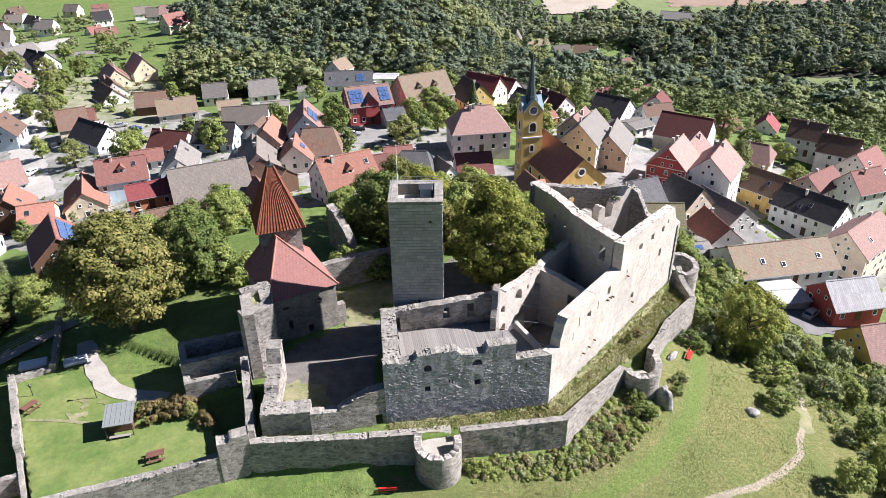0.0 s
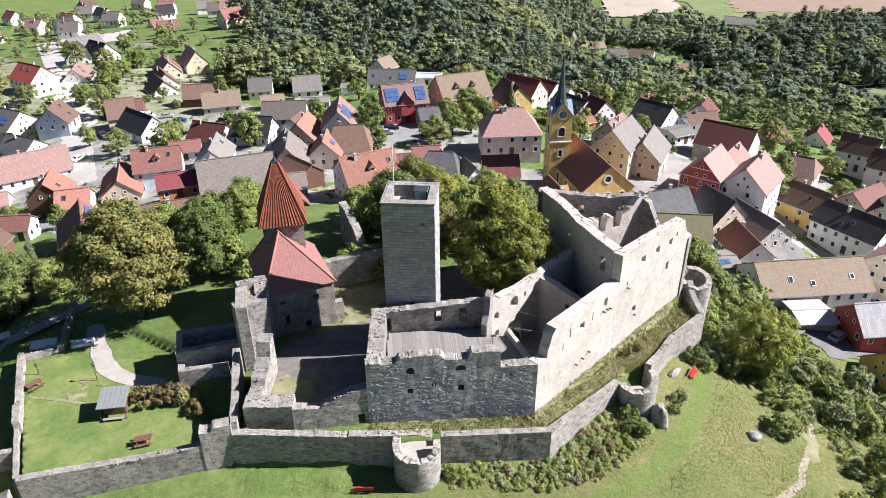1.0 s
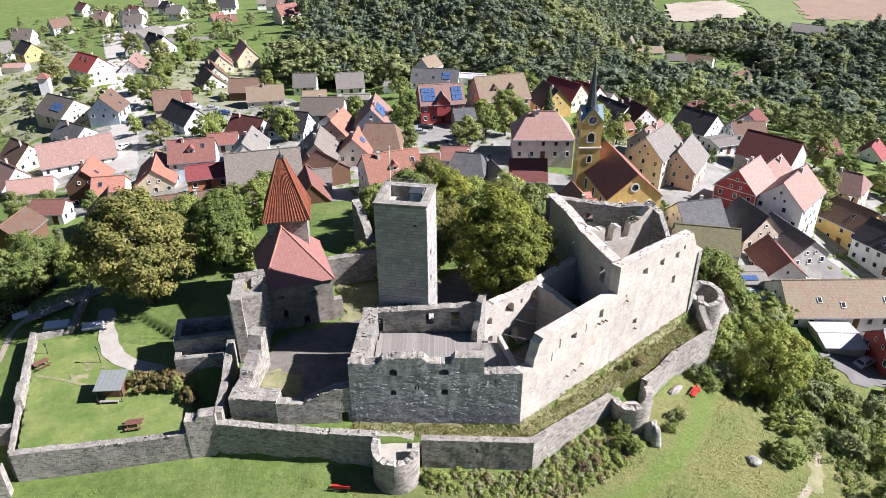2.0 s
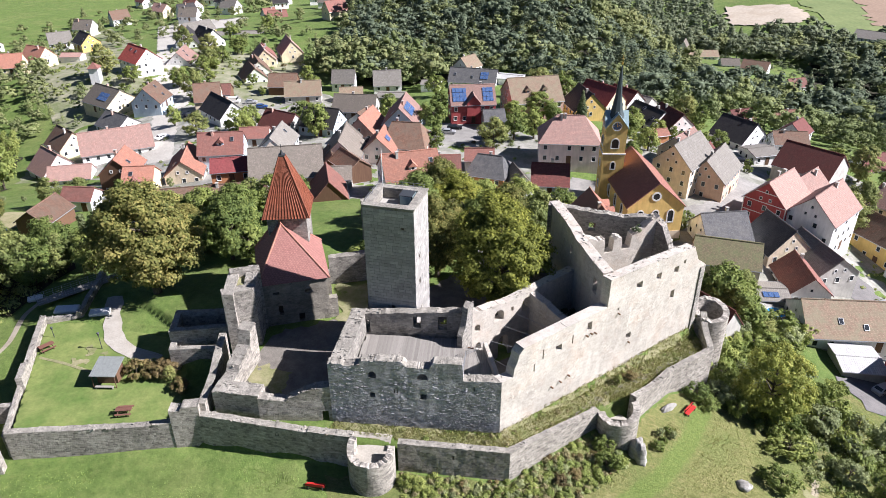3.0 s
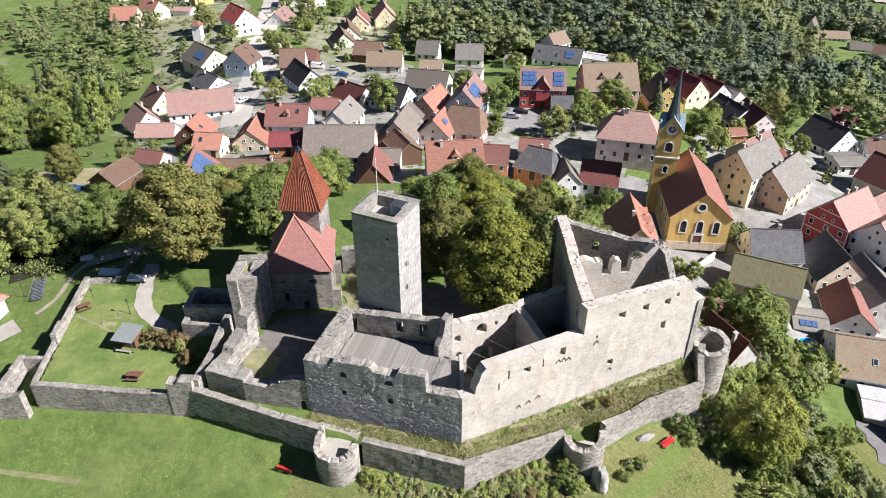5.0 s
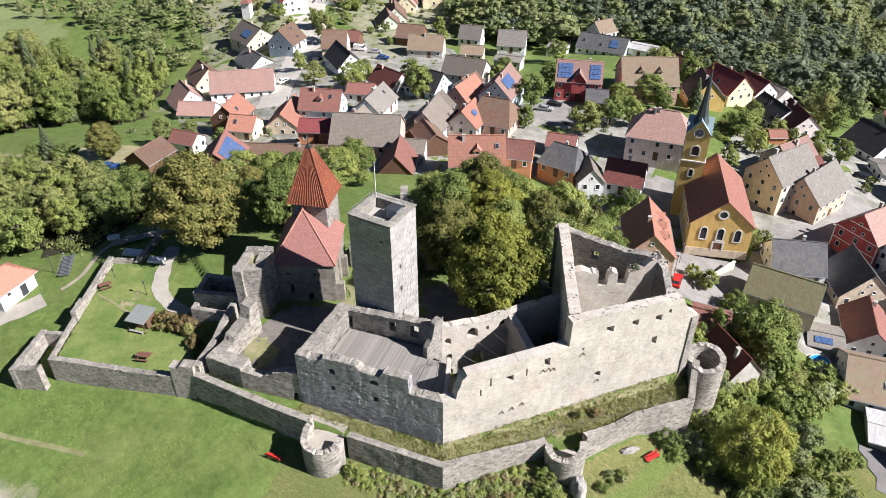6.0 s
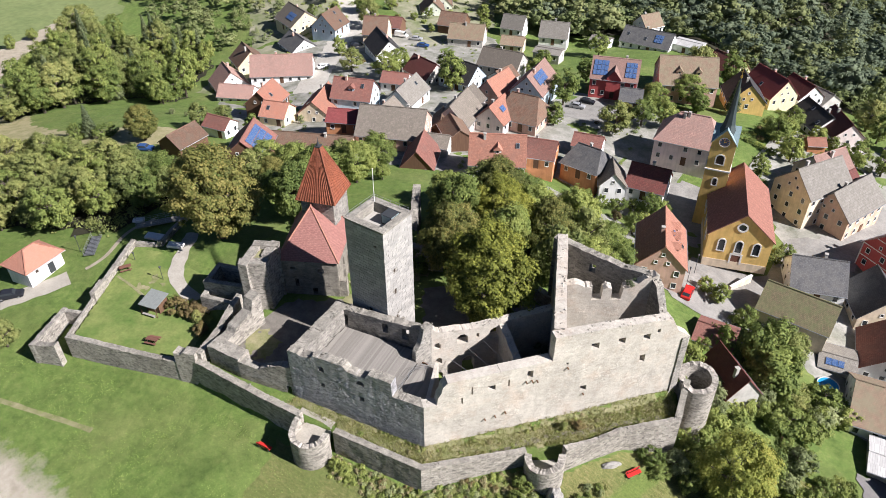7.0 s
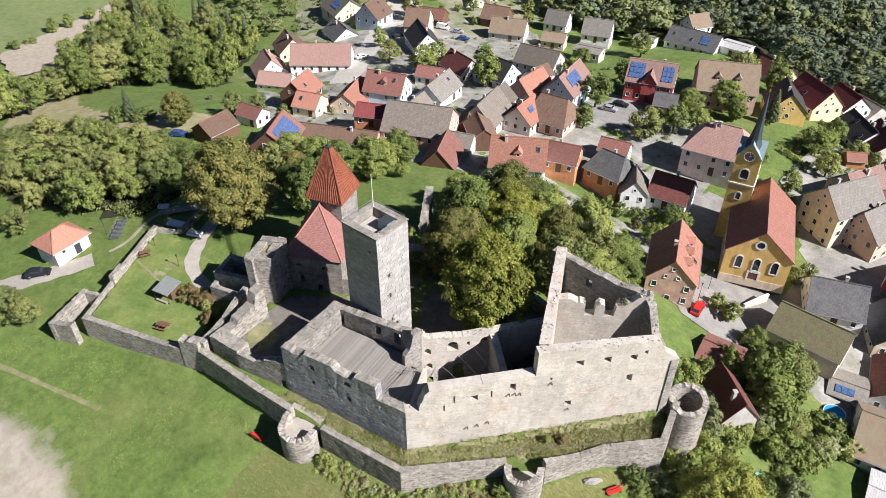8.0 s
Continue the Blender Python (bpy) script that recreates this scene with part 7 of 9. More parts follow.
def leaf_cloud(clumps, per, leaf, seed, whole=0.0, core=0.0):
    """Leaves on the shells of many clumps (x, y, z, r): vertices and quads as arrays.
    whole: how far the leaves turn to the outside of the whole crown; core: size of the block added inside each clump to
    stop light."""
    rs = np.random.RandomState(seed)
    cl = np.array(clumps, float)
    share = cl[:, 3] ** 1.6
    num = np.maximum(3, np.round(per * len(cl) * share / share.sum())).astype(int)
    c = np.repeat(cl, num, axis=0)
    n = len(c)
    d = rs.normal(size=(n, 3))
    d /= np.linalg.norm(d, axis=1)[:, None]
    d[:, 2] = np.where(d[:, 2] < -0.35, -d[:, 2], d[:, 2])
    p = c[:, :3] + d * c[:, 3:4] * rs.uniform(0.45, 1.15, (n, 1)) * np.array([1, 1, 0.8])
    nrm = d + rs.normal(size=(n, 3)) * 0.34 + np.array([0, 0, 0.25])
    if whole:
        mid = cl[:, :3].mean(0)
        o = (p - mid) / (np.ptp(cl[:, :3], axis=0) * 0.5 + 0.5)
        nrm = nrm + whole * o / (np.linalg.norm(o, axis=1)[:, None] + 1e-6)
    nrm /= np.linalg.norm(nrm, axis=1)[:, None]
    a = np.cross(nrm, rs.normal(size=(n, 3)))
    a /= np.linalg.norm(a, axis=1)[:, None]
    b = np.cross(nrm, a)
    s = leaf * rs.uniform(0.55, 1.35, (n, 1))
    bend = nrm * s * 0.25
    v = np.stack([p - a * s, p - b * s * 0.62 + bend, p + a * s, p + b * s * 0.62 + bend], 1).reshape(-1, 3)
    f = np.arange(4 * n).reshape(n, 4)
    # added blocks, hidden by the leaves, that darken the gaps of the crown
    if core:
        k = len(cl)
        w = cl[:, None, :3] + BLOCK[None] * cl[:, 3, None, None] * core * rs.uniform(0.7, 1.2, (k, 8, 1))
        f = np.concatenate([f, (BLOCK_F[None] + np.arange(k)[:, None, None] * 8).reshape(-1, 4) + 4 * n])
        v = np.concatenate([v, w.reshape(-1, 3)])
    return v, f


def quads(name, v, f, material):
    me = bpy.data.meshes.new(name)
    me.vertices.add(len(v))
    me.vertices.foreach_set("co", v.astype(np.float32).ravel())
    me.loops.add(f.size)
    me.loops.foreach_set("vertex_index", f.ravel().astype(np.int32))
    me.polygons.add(len(f))
    me.polygons.foreach_set("loop_start", np.arange(0, f.size, 4, dtype=np.int32))
    me.materials.append(material)
    me.update()
    me.validate()
    return me


def crown_clumps(r, h, base, count, seed, small=0.30):
    """Clumps of uneven size on boughs that reach out of a crown, narrower towards its top."""
    rs = np.random.RandomState(seed)
    out = []
    lean = rs.uniform(-0.12, 0.12, 2)
    boughs = [(rs.uniform(0, 6.283), rs.uniform(-0.5, 0.8), rs.uniform(0.86, 1.14)) for _ in range(9)]
    for k in range(count):
        d = rs.normal(size=3)
        d /= np.linalg.norm(d)
        q = rs.uniform(0.58, 0.95)
        az = math.atan2(d[1], d[0])
        reach = 1.0
        for ba, bz, br_ in boughs:
            near = math.cos(az - ba) * 0.7 + 0.3 - abs(d[2] - bz)
            reach += (br_ - 1.0) * max(near, 0) * 1.2
        z = d[2] * q
        w = r * (1.0 - 0.30 * max(z, 0) ** 1.3) * reach
        out.append((d[0] * q * w + lean[0] * h * max(z, 0), d[1] * q * w + lean[1] * h * max(z, 0), base + (h - base) * (0.5 + 0.5 * z * (0.9 + 0.1 * reach)), r * small * rs.choice((0.5, 0.7, 0.9, 1.15))))
    return out


def trunk_mesh(h, r, seed, limbs=6, spread=2.5):
    rnd = random.Random(seed)
    segs = []
    top = Vector((rnd.uniform(-.3, .3), rnd.uniform(-.3, .3), h * 0.62))
    mid = Vector((rnd.uniform(-.15, .15), rnd.uniform(-.15, .15), h * 0.3))
    segs.append(tube((0, 0, -0.6), mid, r * 1.25, r * 0.85))
    segs.append(tube(mid, top, r * 0.85, r * 0.4))
    for k in range(limbs):
        a = 2 * math.pi * (k + rnd.random() * 0.6) / limbs
        st = mid.lerp(top, rnd.uniform(0.0, 0.9))
        e = Vector((math.cos(a) * spread, math.sin(a) * spread, st.z + h * rnd.uniform(0.12, 0.32)))
        segs.append(tube(st, st.lerp(e, 0.55) + Vector((0, 0, -0.1)), r * 0.45, r * 0.28, 6))
        segs.append(tube(st.lerp(e, 0.55) + Vector((0, 0, -0.1)), e, r * 0.28, r * 0.1, 6))
    return joined(*segs)


PROTO = {}


def proto(kind, r, h, base, clumps, per, leaf, material, seed, small=0.30):
    v, f = leaf_cloud(crown_clumps(r, h, base, clumps, seed, small), per, leaf, seed, 0.5, 0.5)
    PROTO[kind] = (mesh_from("trunk", *trunk_mesh(h, 0.032 * h, seed, 7, r * 0.6), M_BARK, True), quads("crown", v, f, material))


for s in range(2):
    proto(f"chestnut{s}", 6.7, 14.6, 1.0, 330, 105, 0.19, L_CHESTNUT, 100 + s, 0.18)
    proto(f"broad{s}", 5.6, 12, 0.9, 190, 66, 0.22, L_GREEN, 110 + s, 0.21)
    proto(f"village{s}", 3.4, 8, 0.8, 60, 42, 0.23, L_GREEN, 120 + s, 0.28)
    proto(f"oak{s}", 5.0, 12, 0.8, 96, 52, 0.25, L_GREEN, 130 + s, 0.25)
    proto(f"olive{s}", 4.6, 11, 0.8, 92, 52, 0.245, L_OLIVE, 140 + s, 0.25)
    proto(f"shrub{s}", 1.9, 3.0, 0.1, 46, 30, 0.15, L_GREEN, 150 + s, 0.26)
    proto(f"pale{s}", 2.0, 3.2, 0.1, 46, 32, 0.15, L_PALE, 160 + s, 0.26)
    proto(f"darkshrub{s}", 1.9, 2.8, 0.1, 44, 32, 0.15, L_GREEN, 170 + s, 0.26)
for s in range(2):
    proto(f"lime{s}", 6.4, 17.6, 0.8, 380, 100, 0.185, L_LIME, 105 + s, 0.17)
proto("yellow0", 3.4, 6.4, 0.3, 180, 80, 0.09, L_YELLOW, 180, 0.17)
proto("rust0", 1.6, 2.2, 0.05, 22, 70, 0.14, L_RUST, 190, 0.33)
proto("ivy0", 1.2, 1.6, 0.0, 14, 60, 0.14, L_DARK, 195, 0.4)
# conifers: whorls of drooping boughs
rs = np.random.RandomState(7)
cone = []
for k in range(60):
    t = (k + 0.5) / 60
    a = k * 2.4
    rr = 2.3 * (1 - t) * rs.uniform(0.75, 1.1)
    cone.append((math.cos(a) * rr * 0.75, math.sin(a) * rr * 0.75, 1.2 + 9.6 * t, 0.35 + 0.75 * (1 - t)))
v, f = leaf_cloud(cone, 46, 0.22, 8, 0.3, 0.8)
PROTO["fir0"] = (mesh_from("trunk", *tube((0, 0, -0.5), (0, 0, 10.5), 0.22, 0.03), M_BARK, True), quads("crown", v, f, L_DARK))
cyl = [(math.cos(k * 2.4) * 0.35, math.sin(k * 2.4) * 0.35, 0.3 + k * 0.11, 0.55) for k in range(44)]
v, f = leaf_cloud(cyl, 40, 0.15, 9)
PROTO["thuja0"] = (mesh_from("trunk", *tube((0, 0, -0.4), (0, 0, 3.0), 0.12, 0.05), M_BARK, True), quads("crown", v, f, L_DARK))

LABELS = {"lime": ("tall yellow green deciduous tree in the castle yard", "tree"), "chestnut": ("old chestnut tree turning brown, dense round crown", "tree"), "broad": ("broad green deciduous tree with full crown", "tree"), "village": ("small green garden tree between houses", "tree"),
          "oak": ("green woodland tree with rounded crown", "tree"), "olive": ("olive green woodland tree in early autumn", "tree"), "shrub": ("green shrub on the slope", "shrub"), "pale": ("silvery green willow shrub", "shrub"),
          "darkshrub": ("leafy green shrub beside a wall", "shrub"), "yellow": ("yellow green bushy tree in autumn colour", "tree"), "rust": ("reddish brown dry shrub", "shrub"), "ivy": ("ivy clump on old stone", "plant"), "fir": ("dark conifer with drooping boughs", "tree"), "thuja": ("slim dark columnar conifer", "tree")}
trnd = random.Random(77)


def tree(kind, x, y, size=1.0, z=None, tall=1.0):
    key = f"{kind}{trnd.randrange(2)}"
    if key not in PROTO:
        key = f"{kind}0"
    tm, cm = PROTO[key]
    lab, cat = LABELS[kind]
    base = gz(x, y) if z is None else z
    root = thing(cat, pose(x, y, base, 0, 0, trnd.uniform(0, 360)), lab, cat, "trees" if cat == "tree" else "shrubs")
    w = 0.3 if cat == "shrub" else 0.12
    root.scale = (size * trnd.uniform(1 - w, 1 + w), size * trnd.uniform(1 - w, 1 + w), size * tall * trnd.uniform(1 - w, 1 + w))
    a = part("trunk", tm, M_BARK, root)
    b = part("crown", cm, None, root)
    return root


# castle trees
tree("chestnut", -44.5, 84.5, 1.16, tall=1.22)
tree("lime", 8.4, 90.4, 1.0)
tree("chestnut", -2.8, 97.5, 0.72, tall=1.5)
# the wooded bank between the castle and the church
for x, y, s, h, k in ((-10.5, 110, 0.95, 1.25, "broad"), (1.5, 107, 0.9, 1.3, "broad"), (10.5, 108, 0.95, 1.25, "olive"), (15.5, 112, 0.8, 1.2, "broad"), (-17.5, 117.5, 0.75, 1.1, "broad"), (-14, 124, 0.8, 1.1, "olive"), (-8.5, 120, 0.8, 1.1, "chestnut"), (-6, 127.5, 0.8, 1.1, "broad"), (-2.5, 113, 0.78, 1.0, "lime"),
                      (-0.5, 122, 0.85, 1.2, "broad"), (1.5, 129, 0.8, 1.15, "olive"), (5, 117, 0.8, 1.1, "chestnut"), (6.5, 125, 0.9, 1.15, "broad"), (11, 119, 0.9, 1.2, "olive"), (12.5, 125, 0.75, 1.1, "broad"), (17, 119.5, 0.7, 1.1, "broad"), (-15.5, 111, 0.6, 1.1, "village"), (20, 110, 0.6, 1.1, "olive")):
    tree(k, x, y, s, tall=h)
for x, y, s, k in ((-40, 116, 0.8, "broad"), (-47, 119, 0.75, "olive"), (-53, 111, 0.75, "broad"), (-38.7, 97.4, 0.85, "broad"), (-45.5, 110, 0.8, "broad"), (-56, 103, 0.7, "olive"), (-59, 110, 0.65, "broad"), (-36.5, 120.5, 0.45, "village"), (-60, 118, 0.6, "village")):
    tree(k, x, y, s, tall=1.1)
tree("chestnut", -6.0, 103, 0.6, tall=1.3)
tree("broad", -41.5, 103.5, 0.85)
tree("broad", -46.0, 100, 0.7)
tree("chestnut", -51.5, 104, 0.55)
tree("broad", -42.0, 126, 0.72)
tree("village", -35.0, 97, 1.0)
tree("darkshrub", -31.0, 96, 1.5)
tree("broad", -62.5, 92, 0.6)
tree("broad", -69.5, 92, 0.75)
tree("darkshrub", -9.0, 95, 1.6)
tree("darkshrub", -12.0, 97, 1.6)
tree("darkshrub", -14.0, 100, 1.7)
tree("thuja", -74.8, 104.5, 1.0)
tree("thuja", -58.5, 93.5, 0.6)
# yard and wall plants
for x, y, k, s in ((-36.5, 67.4, "rust", 1.1), (-34.0, 67.8, "rust", 1.2), (-31.6, 67.5, "olive", 0.22), (-33.0, 68.6, "rust", 0.9), (-38.3, 67.9, "shrub", 0.55), (-29.4, 66.3, "rust", 0.8), (-35.3, 68.8, "shrub", 0.6),
                   (30.6, 99.0, "shrub", 0.75), (24.6, 72.6, "darkshrub", 0.55), (25.6, 72.4, "shrub", 0.5), (3.0, 61.0, "darkshrub", 0.55), (4.4, 61.2, "darkshrub", 0.6), (2.6, 84.0, "shrub", 0.5), (26.0, 81.5, "olive", 0.14), (27.5, 83.0, "rust", 0.5)):
    tree(k, x, y, s)
for x, y, k, s in ((40.6, 95.4, "shrub", 1.1), (42.2, 97.6, "darkshrub", 1.0), (41.0, 93.2, "shrub", 0.9), (42.0, 100.6, "shrub", 1.0), (43.6, 95.0, "pale", 0.8), (44.6, 99.0, "shrub", 0.9), (40.4, 103.0, "darkshrub", 0.8), (47.6, 122.0, "village", 1.0), (50.2, 118.6, "olive", 0.55), (53.4, 116.0, "shrub", 1.1), (35.0, 117.8, "shrub", 0.8), (33.6, 114.6, "rust", 0.9),
                   (10.8, 154.6, "village", 0.8), (13.2, 156.4, "village", 0.6), (7.0, 154.6, "shrub", 0.9), (4.2, 152.4, "shrub", 1.0), (1.0, 150.4, "shrub", 1.0), (-3.0, 151.0, "darkshrub", 0.9), (8.6, 151.0, "darkshrub", 0.8), (5.6, 149.0, "rust", 0.8)):
    tree(k, x, y, s)
tree("shrub", 31.4, 96.0, 0.9, z=8.5)
tree("ivy", 26.5, 98.5, 0.8, z=14.5)
tree("ivy", 18.5, 88.5, 0.8, z=5.5)
tree("ivy", 17.5, 87.0, 0.7, z=4.0)
# the slope below the castle on the east
CLEAR = [(20, 40), (56.5, 40), (57, 68), (53.5, 80), (48, 84), (44, 88), (35, 88)]
for k in range(120):
    a = trnd.random()
    x, y = trnd.uniform(36, 76), trnd.uniform(60, 124)
    near = inside(OUTER, np.array([x]), np.array([y]))[0]
    if near > -1.6 or inside(CLEAR, np.array([x]), np.array([y]))[0] > 0 or (46 < x < 60 and 103 < y < 118 and x - y > -62):
        continue
    if 64 < x and y > 92:
        continue
    if x > 58.5 and y > 102:
        x -= 8
    kind = "pale" if a < 0.5 else "shrub" if a < 0.84 else "darkshrub"
    tree(kind, x, y, trnd.uniform(0.7, 1.5) * (0.6 if kind == "village" else 1))
for x, y, s in ((47.2, 90.8, 1.85), (50.4, 95.0, 0.9), (57.5, 60.0, 0.8)):
    tree("yellow", x, y, s)
tree("darkshrub", 47.2, 77.2, 1.35)
for x, y, s in ((51.5, 64.0, 0.45), (58, 67, 0.5), (59, 74, 0.4), (46.4, 118, 0.8), (43.5, 121.5, 0.7), (61, 82, 0.4), (63, 70, 0.5), (50, 100, 0.55)):
    tree("village", x, y, s * 1.5)
foot = [(2.5, 61.0), (14.9, 63.2), (20.0, 68.6), (24.4, 73.2)]
for k in range(16):
    u = trnd.random() * 2.999
    i = int(u)
    (ax, ay), (bx, by) = foot[i], foot[i + 1]
    ln = math.hypot(bx - ax, by - ay)
    d = trnd.uniform(0.5, 3.6 if i else 1.8)
    x, y = ax + (bx - ax) * (u - i) + (by - ay) / ln * d, ay + (by - ay) * (u - i) - (bx - ax) / ln * d
    tree(trnd.choice(("shrub", "darkshrub", "rust", "shrub", "pale")), x, y, trnd.uniform(0.18, 0.36), tall=0.8)
tree("darkshrub", 25.6, 70.4, 0.7)
tree("shrub", 27.0, 70.6, 0.6)
tree("rust", 20.6, 66.2, 0.6)
tree("rust", 22.0, 67.6, 0.55)
for k in range(26):
    u = trnd.random()
    x, y = 30 + u * 9 + trnd.uniform(0.8, 3.0), 77 + u * 13 + trnd.uniform(-2.0, 0.5)
    if not (33.5 < x and 79 < y < 87):
        tree(trnd.choice(("shrub", "darkshrub", "pale")), x, y, trnd.uniform(0.2, 0.42))
# the wood on the west flank: below and above the grassy lane
WOOD_LOW = [(-66, 76), (-74, 71), (-82, 70), (-110, 62), (-140, 70), (-142, 75), (-126, 77), (-101, 94), (-82, 95), (-64, 92)]
WOOD_HIGH = [(-164, 102), (-161, 118), (-156, 131), (-150, 138), (-134, 137), (-138, 147), (-146, 152), (-160, 176), (-184, 190), (-232, 172), (-244, 186), (-228, 158), (-204, 132), (-178, 108)]
for poly, gap in ((WOOD_LOW, 5.4),):
    px, py = [p[0] for p in poly], [p[1] for p in poly]
    for gx_ in np.arange(min(px), max(px), gap):
        for gy_ in np.arange(min(py), max(py), gap):
            x, y = gx_ + trnd.uniform(-2, 2), gy_ + trnd.uniform(-2, 2)
            if inside(poly, np.array([x]), np.array([y]))[0] > 0.5:
                tree(trnd.choice(("oak", "olive", "olive", "olive")), x, y, trnd.uniform(0.62, 0.95))
for x, y in ((-84, 60), (-90, 66), (-97, 72), (-78, 50), (-92, 54), (-104, 60), (-56, 48.6), (-59, 47), (-110, 70), (-84, 70), (-80, 78), (-76, 80)):
    tree("olive", x, y, trnd.uniform(0.45, 0.75))
# village trees
for x, y, s, k in ((-72.7, 197.5, 1.1, "village"), (-24.5, 176.0, 0.9, "village"), (-10.3, 182.5, 0.8, "olive"), (-6.0, 190.0, 1.0, "village"), (-1.0, 193.0, 1.1, "village"), (-4.5, 231.0, 1.2, "olive"), (2.0, 211.0, 0.6, "broad"), (-126.7, 224.5, 1.0, "olive"), (-48.0, 208.0, 1.0, "village"), (-33.0, 214.0, 1.0, "village"), (10.0, 217.0, 0.9, "fir"), (-101.0, 184.0, 0.8, "olive"), (-86.0, 190.5, 1.0, "village"), (-58.0, 146.0, 0.7, "village"), (-104.0, 150.0, 0.6, "olive"), (-96.0, 128.0, 0.6, "olive"), (-84.0, 127.0, 0.7, "village"), (-98.0, 122.0, 0.7, "olive")):
    tree(k, x, y, s)
for x, y, s, k in ((-76.0, 119.0, 0.7, "village"), (38.0, 156.0, 0.35, "olive"), (32.8, 134.5, 0.6, "village"), (38.6, 131.0, 0.6, "village"), (41.5, 128.5, 0.6, "village"), (24.0, 172.0, 0.7, "village"), (28.0, 176.0, 0.7, "village"), (26.0, 184.0, 0.8, "village"), (30.0, 199.0, 0.9, "village"), (24.0, 208.0, 0.9, "village"), (33.0, 217.0, 0.8, "village"), (44.0, 212.0, 0.9, "village"), (50.0, 214.0, 0.9, "village"), (-54.0, 226.0, 0.8, "village"), (14.0, 148.0, 0.8, "village"), (10.5, 146.0, 0.7, "village"), (9.0, 160.0, 0.6, "village"), (16.0, 188.0, 0.8, "village")):
    tree(k, x, y, s)
for x, y, s, k in ((82.0, 186.0, 1.1, "olive"), (102.0, 190.0, 0.9, "village"), (105.0, 205.0, 1.0, "village"), (98.0, 214.0, 1.0, "village"), (90.0, 218.0, 1.0, "olive"), (84.0, 222.0, 1.0, "village"), (-140.0, 236.0, 1.0, "village"), (-146.0, 226.0, 0.9, "village"), (-160.0, 236.0, 1.0, "village"), (-175.0, 240.0, 1.0, "olive"), (-148.0, 280.0, 0.9, "village"), (-160.0, 290.0, 1.0, "olive"), (-150.0, 300.0, 1.0, "village"), (-134.0, 246.0, 0.8, "village"), (-14.0, 244.0, 0.9, "village"), (2.0, 244.0, 0.9, "oak"), (46.0, 238.0, 1.0, "village"), (42.0, 246.0, 1.0, "olive")):
    tree(k, x, y, s)
for x, y, s, k in ((-16.0, 184.0, 0.5, "rust"), (-128.0, 182.0, 0.6, "village")):
    tree(k, x, y, s)
for x, y, s, k in ((-61.9, 184.2, 1.35, "village"), (-140.2, 235.7, 0.7, "olive"), (-85.8, 182.9, 1.1, "village"), (-2.5, 217.5, 0.8, "broad"), (-9.0, 205.5, 0.6, "broad"), (-10.3, 189.2, 0.38, "chestnut"), (-43.6, 246.6, 1.1, "village"), (-29.0, 190.0, 1.15, "village"), (34.2, 235.7, 0.6, "fir"), (-163.0, 352.0, 1.1, "village"), (-171.0, 328.0, 1.1, "village"),
                   (-146.0, 262.0, 0.9, "village"), (-148.0, 270.0, 0.8, "olive"), (-152.0, 300.0, 1.0, "village"), (-100.0, 262.0, 0.8, "village"), (-176.0, 296.0, 0.9, "olive"), (-116.0, 195.0, 0.8, "village"), (25.0, 211.0, 0.9, "village"), (78.0, 180.0, 1.0, "olive")):
    tree(k, x, y, s)
made = 0
while made < 120:
    lo, hi, y0, y1 = trnd.choice(((-128, 4, 126, 216), (-170, -90, 215, 300), (18, 60, 196, 240), (40, 124, 118, 236)))
    x, y = trnd.uniform(lo, hi), trnd.uniform(y0, y1)
    made += 1
    if any(math.hypot(x - a, y - b) < r for a, b, r in PLOTS) or abs((x + 128) * 0.83 + (y - 208) * 0.56) < 9 and x < -100 or (-30 < x < -6 and 182 < y < 200) or (22 < x < 52 and 126 < y < 190):
        continue
    tree(trnd.choice(("shrub", "darkshrub", "shrub", "rust", "village", "pale")), x, y, trnd.uniform(0.4, 0.85))


# ---- woods: past counting, one object each ----
def far_wood(name, spots, material, label, leaf=0.38, per=14, clumps=30):
    vs, fs, off = [], [], 0
    rs = np.random.RandomState(len(spots))
    protos = []
    for s in range(6):
        conifer = s >= 5
        if conifer:
            cl = []
            for k in range(clumps):
                t = (k + 0.5) / clumps
                cl.append((math.cos(k * 2.4) * 1.9 * (1 - t), math.sin(k * 2.4) * 1.9 * (1 - t), 3 + 11 * t, 0.6 + 1.3 * (1 - t)))
        else:
            cl = crown_clumps(4.4, 11.6, 1.0, clumps, 300 + s, 0.36)
            cl = [q for q in cl if q[2] > 4.2]
        protos.append(leaf_cloud(cl, per, leaf, 320 + s, 2.6 if not conifer else 1.0, 0.75 if not conifer else 0.0))
    for k, (x, y, sc) in enumerate(spots):
        v, f = protos[rs.randint(6)]
        a = rs.uniform(0, 6.28)
        ca, sa = math.cos(a), math.sin(a)
        wide = rs.uniform(1.0, 1.45)
        w = np.stack([(v[:, 0] * ca - v[:, 1] * sa) * wide, (v[:, 0] * sa + v[:, 1] * ca) * wide, v[:, 2] * rs.uniform(0.75, 1.1)], 1) * sc * rs.uniform(0.85, 1.3)
        vs.append(w + np.array([x, y, gz(x, y) - 0.3]))
        fs.append(f + off)
        off += len(v)
    ob = new(name, quads(name, np.concatenate(vs), np.concatenate(fs), material))
    return tagged(ob, label, "wood", kind="stuff")


